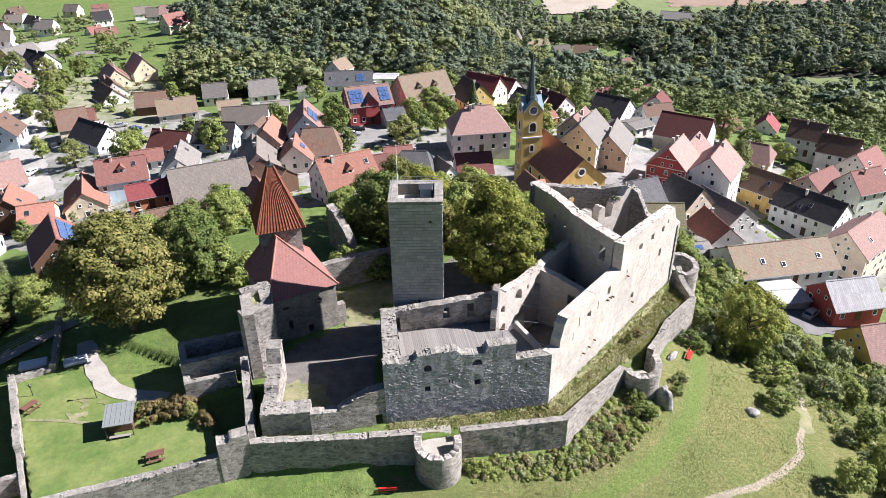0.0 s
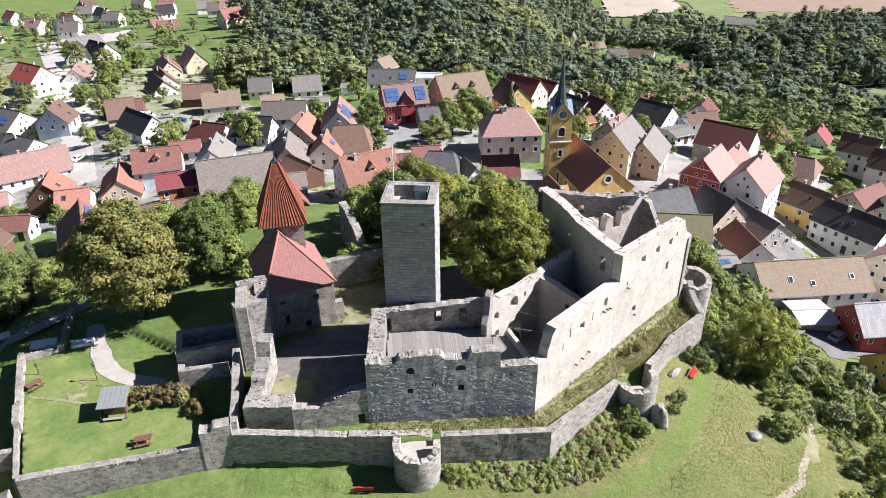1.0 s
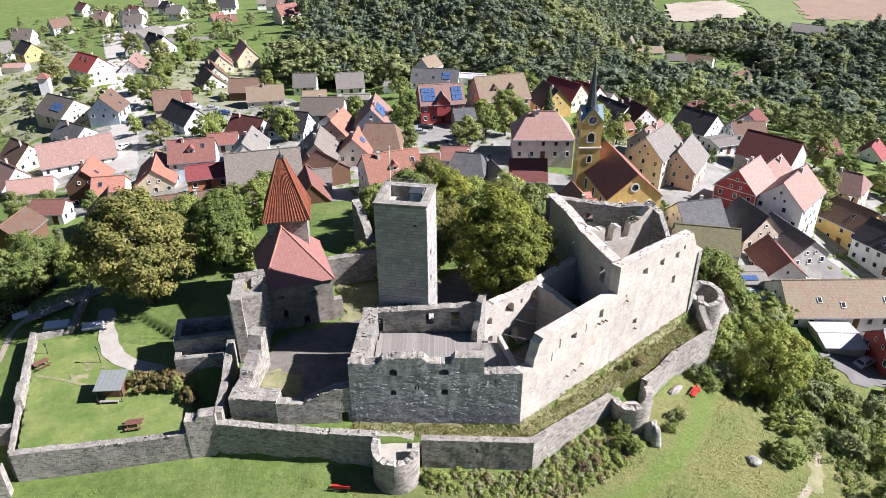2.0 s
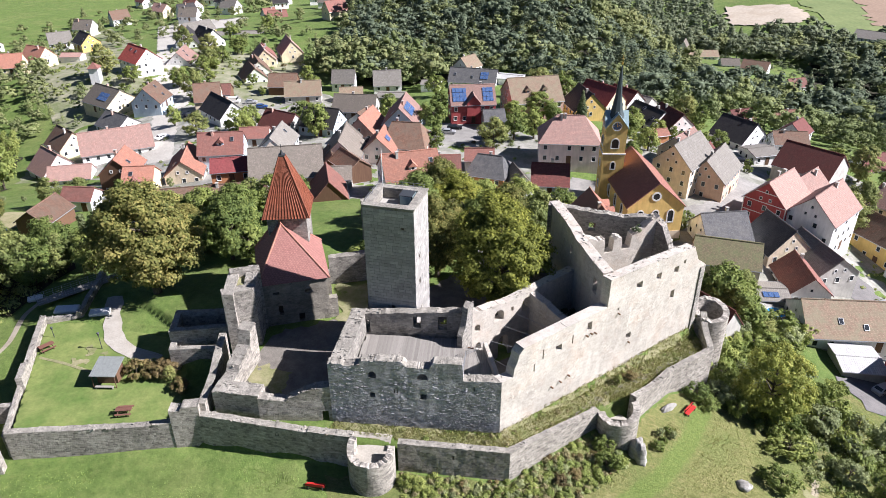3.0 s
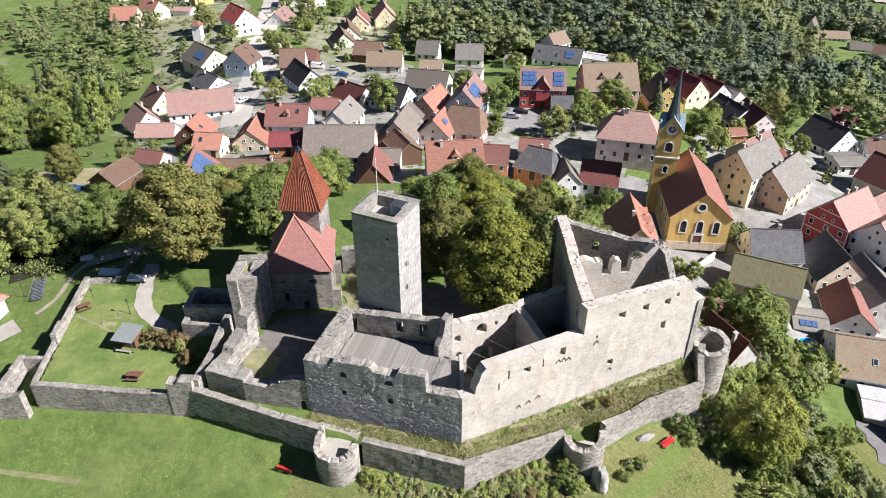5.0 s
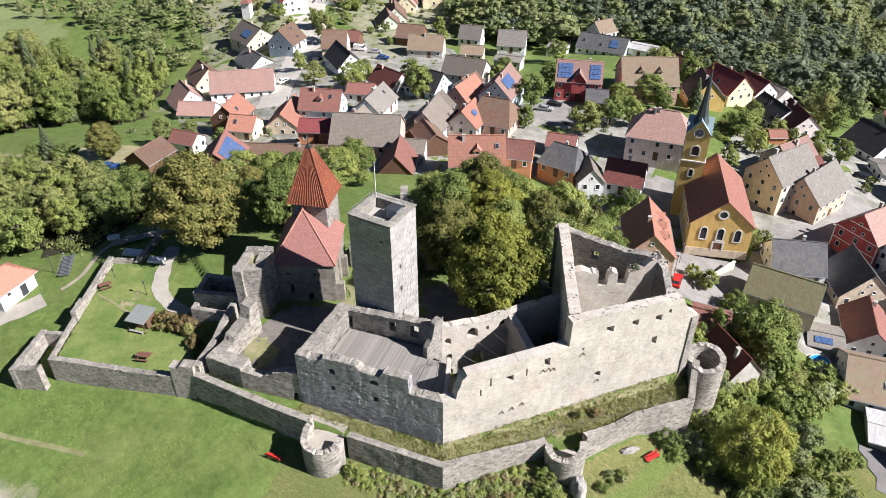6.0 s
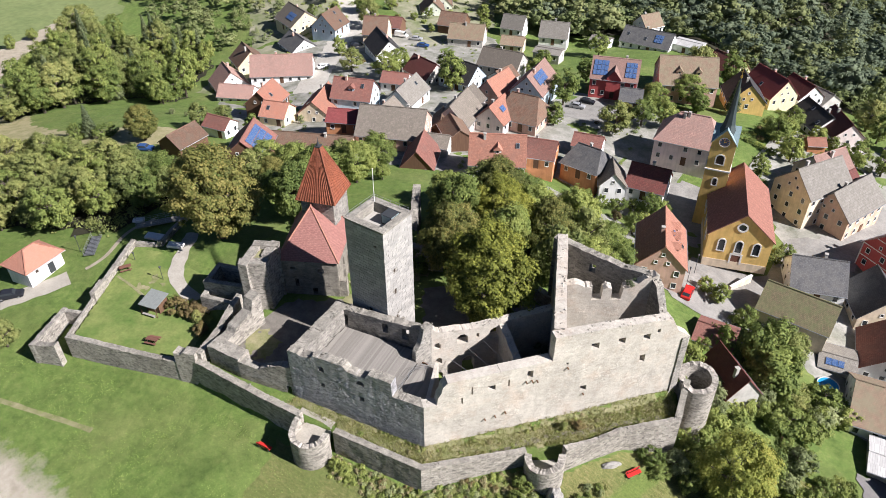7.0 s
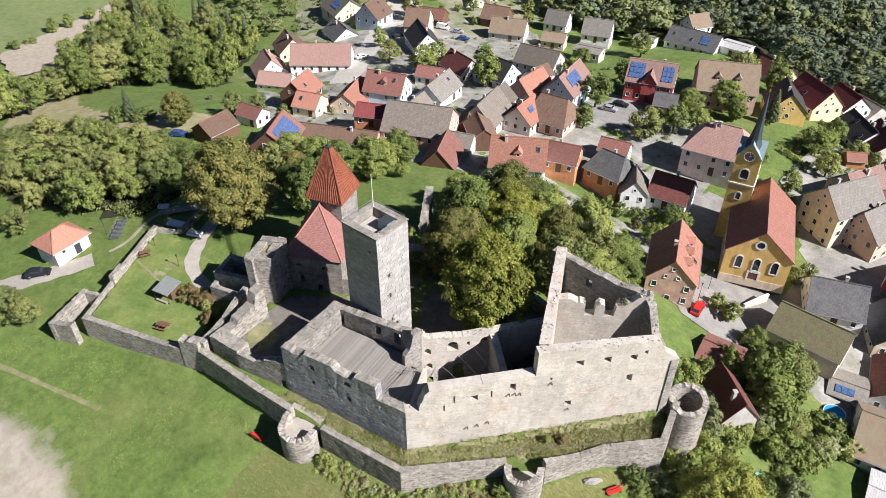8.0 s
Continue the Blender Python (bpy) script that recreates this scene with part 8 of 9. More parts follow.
def scatter(poly, gap, seed, holes=()):
    rs = np.random.RandomState(seed)
    px, py = [p[0] for p in poly], [p[1] for p in poly]
    xs, ys = np.meshgrid(np.arange(min(px), max(px), gap), np.arange(min(py), max(py), gap))
    x = xs.ravel() + rs.uniform(-gap * .4, gap * .4, xs.size)
    y = ys.ravel() + rs.uniform(-gap * .4, gap * .4, xs.size)
    ok = inside(poly, x, y) > 0
    for h in holes:
        ok &= inside(h, x, y) < 0
    return [(a, b, rs.uniform(0.75, 1.25)) for a, b in zip(x[ok], y[ok])]


HILL = [(-112, 306), (-72, 262), (-50, 288), (-16, 284), (10, 262), (40, 262), (62, 300), (70, 360), (40, 410), (-40, 424), (-60, 540), (-130, 520), (-150, 420), (-122, 370)]
# near-black litter: the shade between the trunks is put into its colour
M_FLOOR_SHADE = earth("forest_floor_shade", (0.020, 0.020, 0.012), (0.045, 0.042, 0.024), 0.3)
patch("forest_floor_shade", HILL, M_FLOOR_SHADE, "leaf litter darkened to stand for shade under the hillside wood", "forest floor", 0.25, 5.0, 2.0)
spots = scatter(HILL, 7.2, 1, [[(-152, 378), (-126, 378), (-126, 400), (-152, 400)]])
far_wood("wood", [q for k, q in enumerate(spots) if k % 3], L_FAR_DARK, "dense mixed wood on the hill behind the village")
far_wood("wood", [q for k, q in enumerate(spots) if not k % 3], L_FAR_OLIVE, "lighter trees within the hillside wood")
spots = scatter([(-110, 306), (-106, 272), (-92, 263), (-54, 263), (-50, 288), (-60, 300)], 5.0, 11)
far_wood("wood", [q for k, q in enumerate(spots) if k % 2], L_FAR_OLIVE, "olive trees at the front edge of the hillside wood", 0.40, 13, 26)
far_wood("wood", [q for k, q in enumerate(spots) if not k % 2], L_FAR_GREEN, "green trees at the front edge of the hillside wood", 0.40, 13, 26)
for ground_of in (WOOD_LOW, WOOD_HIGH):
    patch("forest_floor_shade", ground_of, M_FLOOR_SHADE, "leaf litter darkened to stand for shade under the trees west of the castle", "forest floor", 0.2, 2.5, 1.2)
spots = [(a, b, c * 0.55) for a, b, c in scatter([(-166, 190), (-180, 226), (-212, 250), (-250, 262), (-262, 215), (-205, 185)], 8.2, 15)]
far_wood("wood", [q for k, q in enumerate(spots) if k % 2], L_FAR_OLIVE, "olive green wood beyond the grassy lane", 0.34, 20, 30)
far_wood("wood", [q for k, q in enumerate(spots) if not k % 2], L_FAR_GREEN, "green wood beyond the grassy lane", 0.34, 20, 30)
rs = np.random.RandomState(21)
spots = [(x, y, s) for x, y, s in zip(rs.uniform(-310, -134, 330), rs.uniform(180, 350, 330), rs.uniform(0.15, 0.42, 330)) if all(math.hypot(x - a, y - b) > r + 3 for a, b, r in PLOTS) and not (abs((x + 125) * 1.25 + (y - 190)) < 26 or x > -150 and y < 200 or x < -216 and y < 220 or -215 < x < -180 and 222 < y < 246)]
far_wood("wood", spots, L_FAR_GREEN, "garden trees among the far village houses", 0.30, 20, 26)
spots = [(a, b, c * 0.6) for a, b, c in scatter([(80, 226), (96, 244), (150, 262), (190, 262), (160, 215), (128, 216), (106, 226)], 7.5, 31) if all(math.hypot(a - p, b - q) > r + 2 for p, q, r in PLOTS)]
spots += [(x, y, s) for x, y, s in zip(rs.uniform(30, 190, 300), rs.uniform(246, 330, 300), rs.uniform(0.6, 0.95, 300)) if not (y < 252 and x < 80 or math.hypot(x - 58, y - 268) < 12 or math.hypot(x - 82, y - 300) < 10)]
far_wood("wood", spots, L_FAR_GREEN, "garden trees at the lower edge of the village", 0.34, 18, 26)
VALLEY = [(70, 322), (130, 262), (200, 250), (330, 300), (440, 420), (520, 560), (500, 690), (400, 680), (270, 660), (200, 610), (180, 570), (140, 560), (130, 430), (110, 390), (80, 400), (64, 360)]
patch("forest_floor_shade", VALLEY, M_FLOOR_SHADE, "leaf litter darkened to stand for shade under the valley wood", "forest floor", 0.25, 8.0, 3.0)
CLEARINGS = [[(80, 440), (130, 440), (130, 530), (80, 530)], [(170, 425), (212, 462), (275, 446), (310, 428), (244, 356), (188, 358)], [(104, 428), (124, 500), (162, 500), (176, 468), (146, 425)]]
patch("pasture", CLEARINGS[1], M_PASTURE, "shaded meadow in the valley", "field", 0.4, 6.0, 4)
spots = scatter(VALLEY, 8.4, 2, CLEARINGS)
SIGHT = [(36, 570), (140, 540), (150, 480), (122, 392), (60, 400), (40, 450)]


def lower(spots, poly, k):
    """Young trees in place of tall ones within an outline."""
    d = inside(poly, np.array([q[0] for q in spots]), np.array([q[1] for q in spots]))
    return [(x, y, c * (k if e > 0 else 1.0)) for (x, y, c), e in zip(spots, d)]


spots = lower(spots, SIGHT, 0.3)
far_wood("wood", [q for k, q in enumerate(spots) if k % 4], L_FAR_DARK, "dark wood filling the valley", 0.55)
far_wood("wood", [q for k, q in enumerate(spots) if not k % 4], L_FAR_GREEN, "bright trees within the valley wood", 0.55)
spots = [q for q in scatter([(20, 430), (60, 415), (135, 395), (150, 440), (172, 560), (178, 630), (60, 648), (25, 640)], 8.5, 3) if all(math.hypot(q[0] - a, q[1] - b) > r + 4 and not (abs(q[0] - a) < 11 and b - 40 < q[1] < b + 6) for a, b, r in PLOTS if b > 440) and not (92 < q[0] < 124 and 440 < q[1] < 520)]
spots = lower(spots, SIGHT, 0.3)
far_wood("wood", spots, L_FAR_DARK, "dark trees round the valley houses", 0.55)
spots = scatter([(-2, 424), (40, 412), (66, 428), (50, 520), (30, 575), (0, 540)], 7.5, 33)
far_wood("wood", spots, L_FAR_OLIVE, "trees along the hilltop pasture", 0.55)
spots = scatter([(-70, 600), (60, 652), (96, 655), (92, 790), (-80, 800)], 11, 34)
far_wood("wood", spots, L_FAR_DARK, "dark wood beyond the valley", 0.55)
spots = []
spots += scatter([(-330, 300), (-220, 300), (-200, 480), (-330, 520)], 16, 4) + scatter([(-320, 210), (-250, 200), (-236, 300), (-320, 300)], 11, 5) + scatter([(60, 575), (190, 550), (190, 580), (60, 600)], 8, 6) + scatter([(-170, 320), (-132, 310), (-160, 400), (-190, 390)], 14, 8)
spots = [(a, b, c * 0.5) if a < -100 else (a, b, c) for a, b, c in spots]
far_wood("wood", spots, L_FAR_OLIVE, "scattered trees and hedges in the valley", 0.55)


# ---- rough grass, uncountable ----
def tufts(name, spots, material, label, h=0.5, per=5, width=0.10):
    rs = np.random.RandomState(len(spots))
    p = np.repeat(np.array(spots, float), per, axis=0)
    n = len(p)
    p[:, :2] += rs.normal(size=(n, 2)) * 0.16
    a = rs.uniform(0, math.pi, n)
    w = width * rs.uniform(0.6, 1.4, n)
    hh = h * rs.uniform(0.4, 1.3, n)
    tip = rs.normal(size=(n, 2)) * hh[:, None] * 0.45
    dx, dy = np.cos(a) * w, np.sin(a) * w
    v = np.stack([np.stack([p[:, 0] - dx, p[:, 1] - dy, p[:, 2]], 1), np.stack([p[:, 0] + dx, p[:, 1] + dy, p[:, 2]], 1),
                  np.stack([p[:, 0] + dx * .5 + tip[:, 0], p[:, 1] + dy * .5 + tip[:, 1], p[:, 2] + hh], 1), np.stack([p[:, 0] - dx * .5 + tip[:, 0], p[:, 1] - dy * .5 + tip[:, 1], p[:, 2] + hh], 1)], 1).reshape(-1, 3)
    ob = new(name, quads(name, v, np.arange(4 * n).reshape(n, 4), material))
    return tagged(ob, label, "grass", kind="stuff")


def grass_spots(poly, density, seed, holes=()):
    rs = np.random.RandomState(seed)
    px, py = [p[0] for p in poly], [p[1] for p in poly]
    n = int((max(px) - min(px)) * (max(py) - min(py)) * density)
    x, y = rs.uniform(min(px), max(px), n), rs.uniform(min(py), max(py), n)
    ok = inside(poly, x, y) > 0
    for h in holes:
        ok &= inside(h, x, y) < 0
    x, y = x[ok], y[ok]
    return np.stack([x, y, ground(x, y) - 0.03], 1)


def undergrowth(name, poly, count, rmin, rmax, material, label, leaf=0.13, per=60, seed=1, holes=(), clear=False):
    """Low tangled growth: many overlapping leafy clumps of uneven size on the ground."""
    rs = np.random.RandomState(seed)
    px, py = [p[0] for p in poly], [p[1] for p in poly]
    x, y = rs.uniform(min(px), max(px), count * 6), rs.uniform(min(py), max(py), count * 6)
    ok = inside(poly, x, y) > 0
    for h in holes:
        ok &= inside(h, x, y) < 0
    if clear:
        for a, b, q in PLOTS:
            ok &= np.hypot(x - a, y - b) > q + 0.6
    x, y = x[ok][:count], y[ok][:count]
    r = rmin + (rmax - rmin) * rs.uniform(0, 1, len(x)) ** 2
    v, f = leaf_cloud(np.stack([x, y, ground(x, y) + r * 0.35, r], 1), per, leaf, seed)
    return tagged(new(name, quads(name, v, f, material)), label, "undergrowth", kind="stuff")


FOOT = [(2.2, 62.2), (14.2, 64.2), (18.7, 68.8), (24.6, 74.8), (28.4, 71.8), (25.5, 67.6), (20.4, 62.6), (14.0, 60.2), (3.0, 59.2)]
undergrowth("undergrowth", FOOT, 260, 0.18, 0.6, L_GREEN, "tangled green weeds below the outer wall", seed=51)
undergrowth("undergrowth", FOOT, 34, 0.2, 0.5, L_RUST, "reddish dry weeds below the outer wall", seed=52)
undergrowth("undergrowth", FOOT, 120, 0.2, 0.55, L_STRAW, "straw coloured weeds below the outer wall", seed=49)
undergrowth("undergrowth", FOOT, 90, 0.2, 0.6, L_PALE, "pale grassy weeds below the outer wall", seed=53)
BELT = [(40, 90.5), (46, 86.5), (51, 82), (55, 74), (59, 64), (70, 62), (73, 80), (70, 96), (60, 104), (50, 106), (42, 101)]
undergrowth("undergrowth", BELT, 360, 0.3, 1.15, L_GREEN, "dense green thicket on the east slope", 0.15, 42, 54)
undergrowth("undergrowth", BELT, 320, 0.3, 1.0, L_PALE, "silvery green thicket on the east slope", 0.15, 42, 55)
undergrowth("undergrowth", BELT, 90, 0.4, 1.2, L_YELLOW, "yellowing bushes within the slope thicket", 0.15, 70, 56)
WARD_STRIP = [(2, 64.2), (14, 66.2), (23, 76.2), (33, 87.4), (37.2, 92.8), (35.4, 95.4), (13.2, 68.2)]
undergrowth("undergrowth", WARD_STRIP, 34, 0.12, 0.5, L_GREEN, "green weeds between the castle walls", 0.10, 40, 57)
undergrowth("undergrowth", WARD_STRIP, 130, 0.12, 0.42, L_STRAW, "dry straw coloured weeds between the castle walls", 0.10, 40, 59)
undergrowth("undergrowth", WARD_STRIP, 70, 0.12, 0.4, L_OLIVE, "olive weeds between the castle walls", 0.10, 40, 58)
GARDENS_N = [(16, 200), (34, 199), (42, 222), (34, 232), (18, 226)]
undergrowth("undergrowth", GARDENS_N, 130, 0.4, 1.3, L_GREEN, "garden shrubs on the bank behind the church", 0.17, 70, 61, (), True)
undergrowth("undergrowth", GARDENS_N, 50, 0.4, 1.1, L_YELLOW, "yellowing garden shrubs on the bank", 0.16, 60, 62, (), True)
CORE = [(-112, 140), (-60, 124), (-24, 136), (8, 142), (2, 200), (-30, 224), (-90, 240), (-112, 200)]
LOT = [(-32, 180), (-16, 182), (-4, 194), (-6, 202), (-30, 201)]
undergrowth("undergrowth", CORE, 170, 0.25, 0.85, L_GREEN, "small garden bushes among the village houses", 0.15, 50, 63, (LOT,), True)
undergrowth("undergrowth", [(44, 120), (122, 118), (126, 236), (80, 240), (62, 200)], 200, 0.3, 1.1, L_GREEN, "garden bushes of the lower village", 0.17, 50, 64, (), True)
undergrowth("undergrowth", [(-176, 216), (-100, 240), (-106, 300), (-170, 310), (-230, 260)], 260, 0.4, 1.3, L_GREEN, "garden bushes of the upper village", 0.25, 40, 65, (), True)
WARD = [(-7.0, 62.9), (2, 63.9), (14, 65.8), (22.6, 75.4), (28, 80), (32.6, 86.8), (37.6, 92.4), (35.8, 96.2), (12.6, 68.0), (-6.8, 64.6)]
tufts("rough_grass", grass_spots(WARD, 32, 1), L_DRYGRASS, "tall dry grass and weeds along the wall foot", 0.26, 5, 0.045)
tufts("rough_grass", grass_spots(WARD, 9, 2), L_STRAW, "straw coloured weeds along the wall foot", 0.28, 5, 0.045)
SLOPE = [(4, 54), (20, 52), (40, 50), (52, 56), (48, 68), (50, 78), (42, 88), (36, 84), (29, 74), (15, 62), (4, 60)]
MOWN = [(8, 50), (18, 56), (27.5, 62.6), (34, 70.5), (37.4, 78), (39, 84), (36.2, 84), (33.8, 78), (30.2, 72), (24.6, 65), (17.5, 60), (8, 54)]
tufts("rough_grass", grass_spots(SLOPE, 5, 3, [MOWN]), L_DRYGRASS, "dry tussocky grass on the east slope", 0.15, 5, 0.045)
tufts("rough_grass", grass_spots([(-60, 24), (14, 40), (14, 61), (-24, 57.5), (-46, 50), (-60, 46)], 4, 5, [GARDEN]), L_GRASS, "short mown grass on the field", 0.08, 5, 0.06)

# ---- things in the lower ward and on the meadow ----
shed = thing("garden_shed", pose(-39.4, 65.6, gz(-39.4, 65.6), 0, 0, 13), "small wooden garden shed with grey metal roof", "shed")
part("body", boxes((-1.35, 1.35, -0.6, 1.5, 0, 2.0)), M_BROWNWOOD, shed)
part("roof", ([(-1.7, -1.7, 2.0), (1.7, -1.7, 2.0), (1.7, 1.8, 2.55), (-1.7, 1.8, 2.55), (-1.7, -1.7, 2.1), (1.7, -1.7, 2.1), (1.7, 1.8, 2.65), (-1.7, 1.8, 2.65)], [(0, 3, 2, 1), (4, 5, 6, 7), (0, 1, 5, 4), (1, 2, 6, 5), (2, 3, 7, 6), (3, 0, 4, 7)]), M_ZINC, shed)
for k in range(6):
    part("roof_seam", moved(boxes((-0.02, 0.02, -1.7, 1.85, 0, 0.03)), pose(-1.4 + k * 0.56, 0, 2.37, 8.9, 0, 0)), M_ZINC, shed)
for x in (-1.5, 1.5):
    part("post", tube((x, -1.5, 0), (x, -1.5, 2.05), 0.06), M_BROWNWOOD, shed)
part("bench", boxes((-1.2, 1.2, -1.9, -1.5, 0.38, 0.44), (-1.1, -1.0, -1.85, -1.55, 0, 0.38), (1.0, 1.1, -1.85, -1.55, 0, 0.38)), M_GREYWOOD, shed)


def picnic(x, y, rz):
    t = thing("picnic_table", pose(x, y, gz(x, y) + 0.05, 0, 0, rz), "dark brown wooden picnic table with fixed benches on lawn", "table", "picnic tables")
    for k in range(4):
        part("top_board", boxes((-1.0, 1.0, -0.42 + k * 0.21, -0.23 + k * 0.21, 0.72, 0.77)), M_BENCHWOOD, t)
    for s in (-1, 1):
        part("seat", boxes((-1.0, 1.0, s * 0.78 - 0.14, s * 0.78 + 0.14, 0.42, 0.47)), M_BENCHWOOD, t)
    for q in (-0.7, 0.7):
        part("leg_frame", joined(tube((q, -0.75, 0), (q, -0.25, 0.72), 0.05, n=5), tube((q, 0.75, 0), (q, 0.25, 0.72), 0.05, n=5), tube((q, -0.9, 0.4), (q, 0.9, 0.4), 0.05, n=5)), M_BROWNWOOD, t)


picnic(-33.6, 60.6, 20)
picnic(-52.4, 69.2, 62)


def slat_bench(x, y, rz, mat, label, back=True):
    t = thing("bench", pose(x, y, gz(x, y), 0, 0, rz), label, "bench")
    for k in range(3):
        part("seat_slat", boxes((-1.1, 1.1, -0.3 + k * 0.2, -0.13 + k * 0.2, 0.44, 0.5)), mat, t)
    if back:
        for k in range(2):
            part("back_slat", boxes((-1.1, 1.1, 0.32, 0.37, 0.62 + k * 0.2, 0.78 + k * 0.2)), mat, t)
    for q in (-0.85, 0.85):
        part("leg", joined(boxes((q - 0.05, q + 0.05, -0.28, -0.18, 0, 0.44), (q - 0.05, q + 0.05, 0.24, 0.34, 0, 0.95 if back else 0.44))), M_DARKSTEEL, t)
    return t


slat_bench(-6.7, 57.6, 186, M_REDPAINT, "red painted bench in the shade of the bastion")
slat_bench(36.0, 83.6, 60, M_REDPAINT, "red painted bench on the slope below the wall")


def lamp_post(x, y, h, label, head=True):
    t = thing("lamp_post", pose(x, y, gz(x, y)), label, "lamp")
    part("pole", tube((0, 0, -0.2), (0, 0, h), 0.06, 0.04), M_DARKSTEEL, t)
    if head:
        part("lantern", joined(tube((0, 0, h), (0, 0, h + 0.4), 0.1, 0.18), tube((0, 0, h + 0.4), (0, 0, h + 0.55), 0.22, 0.04)), M_DARKSTEEL, t)


lamp_post(-44.9, 71.2, 2.4, "slim dark lamp post beside the path")
lamp_post(-53.4, 71.8, 1.4, "short dark post on the lawn")
lamp_post(-66.5, 69.0, 3.2, "slim lamp post on the meadow")
lamp_post(26.5, 133.6, 4.5, "tall street lamp at the square")
lamp_post(26.0, 140.6, 4.5, "tall street lamp by the church")
lamp_post(-40.5, 128.6, 4.5, "wooden lamp pole near the barn")

hut = thing("small_hut", pose(-68.2, 61.6, -1.0, 0, 0, 98.6), "small white hut with orange hipped roof", "hut")
part("wall", boxes((-3.5, 3.5, -2.7, 2.7, -1.6, 2.6)), W_WHITE, hut)
part("roof", ([(-4.1, -3.3, 2.4), (4.1, -3.3, 2.4), (4.1, 3.3, 2.4), (-4.1, 3.3, 2.4), (-1.1, 0, 4.9), (1.1, 0, 4.9), (-4.1, -3.3, 2.25), (4.1, -3.3, 2.25), (4.1, 3.3, 2.25), (-4.1, 3.3, 2.25)], [(0, 1, 5, 4), (1, 2, 5), (2, 3, 4, 5), (3, 0, 4), (0, 6, 7, 1), (1, 7, 8, 2), (2, 8, 9, 3), (3, 9, 6, 0), (6, 9, 8, 7)]), R_ORANGE, hut)
hip = Vector((0, 0, 0.03))
for p, q in (((-4.1, -3.3, 2.4), (-1.1, 0, 4.9)), ((4.1, -3.3, 2.4), (1.1, 0, 4.9)), ((4.1, 3.3, 2.4), (1.1, 0, 4.9)), ((-4.1, 3.3, 2.4), (-1.1, 0, 4.9)), ((-1.1, 0, 4.9), (1.1, 0, 4.9))):
    part("hip_capping", tube(Vector(p) + hip, Vector(q) + hip, 0.12, n=6), R_ORANGE, hut)
for y in (-3.36, 3.36):
    part("gutter", tube((-4.1, y, 2.33), (4.1, y, 2.33), 0.07, n=6), M_STEEL, hut)
dr = part("door", boxes((0.4, 1.6, -2.76, -2.702, -0.6, 1.5)), M_DARKSTEEL, hut, "dark grey metal door")
part("handle", boxes((0.5, 0.62, -2.82, -2.762, 0.35, 0.4)), M_STEEL, dr)
part("vent", boxes((-2.0, -1.4, -2.76, -2.702, 1.2, 1.7)), M_DARKHOLE, hut)


def car(x, y, rz, paint, label, van=False):
    t = thing("van" if van else "car", pose(x, y, gz(x, y) + 0.12, 0, 0, rz), label, "van" if van else "car", "parked vehicles")
    bm = bmesh.new()
    if van:
        prof = [(-2.5, 0.35), (2.4, 0.35), (2.5, 0.9), (1.7, 1.25), (1.1, 2.1), (-2.45, 2.15), (-2.55, 1.0)]
    else:
        prof = [(-2.1, 0.3), (2.1, 0.3), (2.15, 0.7), (1.9, 0.88), (1.0, 0.98), (0.45, 1.42), (-1.2, 1.46), (-1.9, 1.0), (-2.15, 0.9)]
    l = [bm.verts.new((a, -0.85, b)) for a, b in prof]
    r = [bm.verts.new((a, 0.85, b)) for a, b in prof]
    bm.faces.new(l[::-1])
    bm.faces.new(r)
    for k in range(len(prof)):
        j = (k + 1) % len(prof)
        bm.faces.new((l[k], l[j], r[j], r[k]))
    for v in bm.verts:
        if v.co.z > 1.1:
            v.co.y *= 0.82
    bmesh.ops.recalc_face_normals(bm, faces=bm.faces)
    bmesh.ops.bevel(bm, geom=bm.edges[:], offset=0.06, segments=2, affect="EDGES")
    part("body", bm, paint, t)
    if van:
        part("windscreen", boxes((1.25, 1.62, -0.7, 0.7, 1.32, 1.95)), M_GLASS, t)
    else:
        part("windscreen", ([(0.93, -0.68, 1.06), (0.93, 0.68, 1.06), (0.55, 0.62, 1.39), (0.55, -0.62, 1.39)], [(0, 1, 2, 3)]), M_GLASS, t)
        part("rear_window", ([(-1.82, 0.66, 1.08), (-1.82, -0.66, 1.08), (-1.34, -0.6, 1.43), (-1.34, 0.6, 1.43)], [(0, 1, 2, 3)]), M_GLASS, t)
        for s in (-1, 1):
            part("side_window", ([(0.75, s * 0.845, 1.04), (-1.5, s * 0.845, 1.08), (-1.15, s * 0.735, 1.4), (0.42, s * 0.735, 1.38)], [(0, 1, 2, 3)]), M_GLASS, t)
    for q in (-1.35, 1.35):
        for s in (-0.86, 0.68):
            w = part("wheel", tube((q, s, 0.32), (q, s + 0.18, 0.32), 0.32, n=14), M_RUBBERTYRE, t)
            part("rim", tube((q, s - 0.004, 0.32), (q, s + 0.184, 0.32), 0.19, n=10), M_STEEL, w)


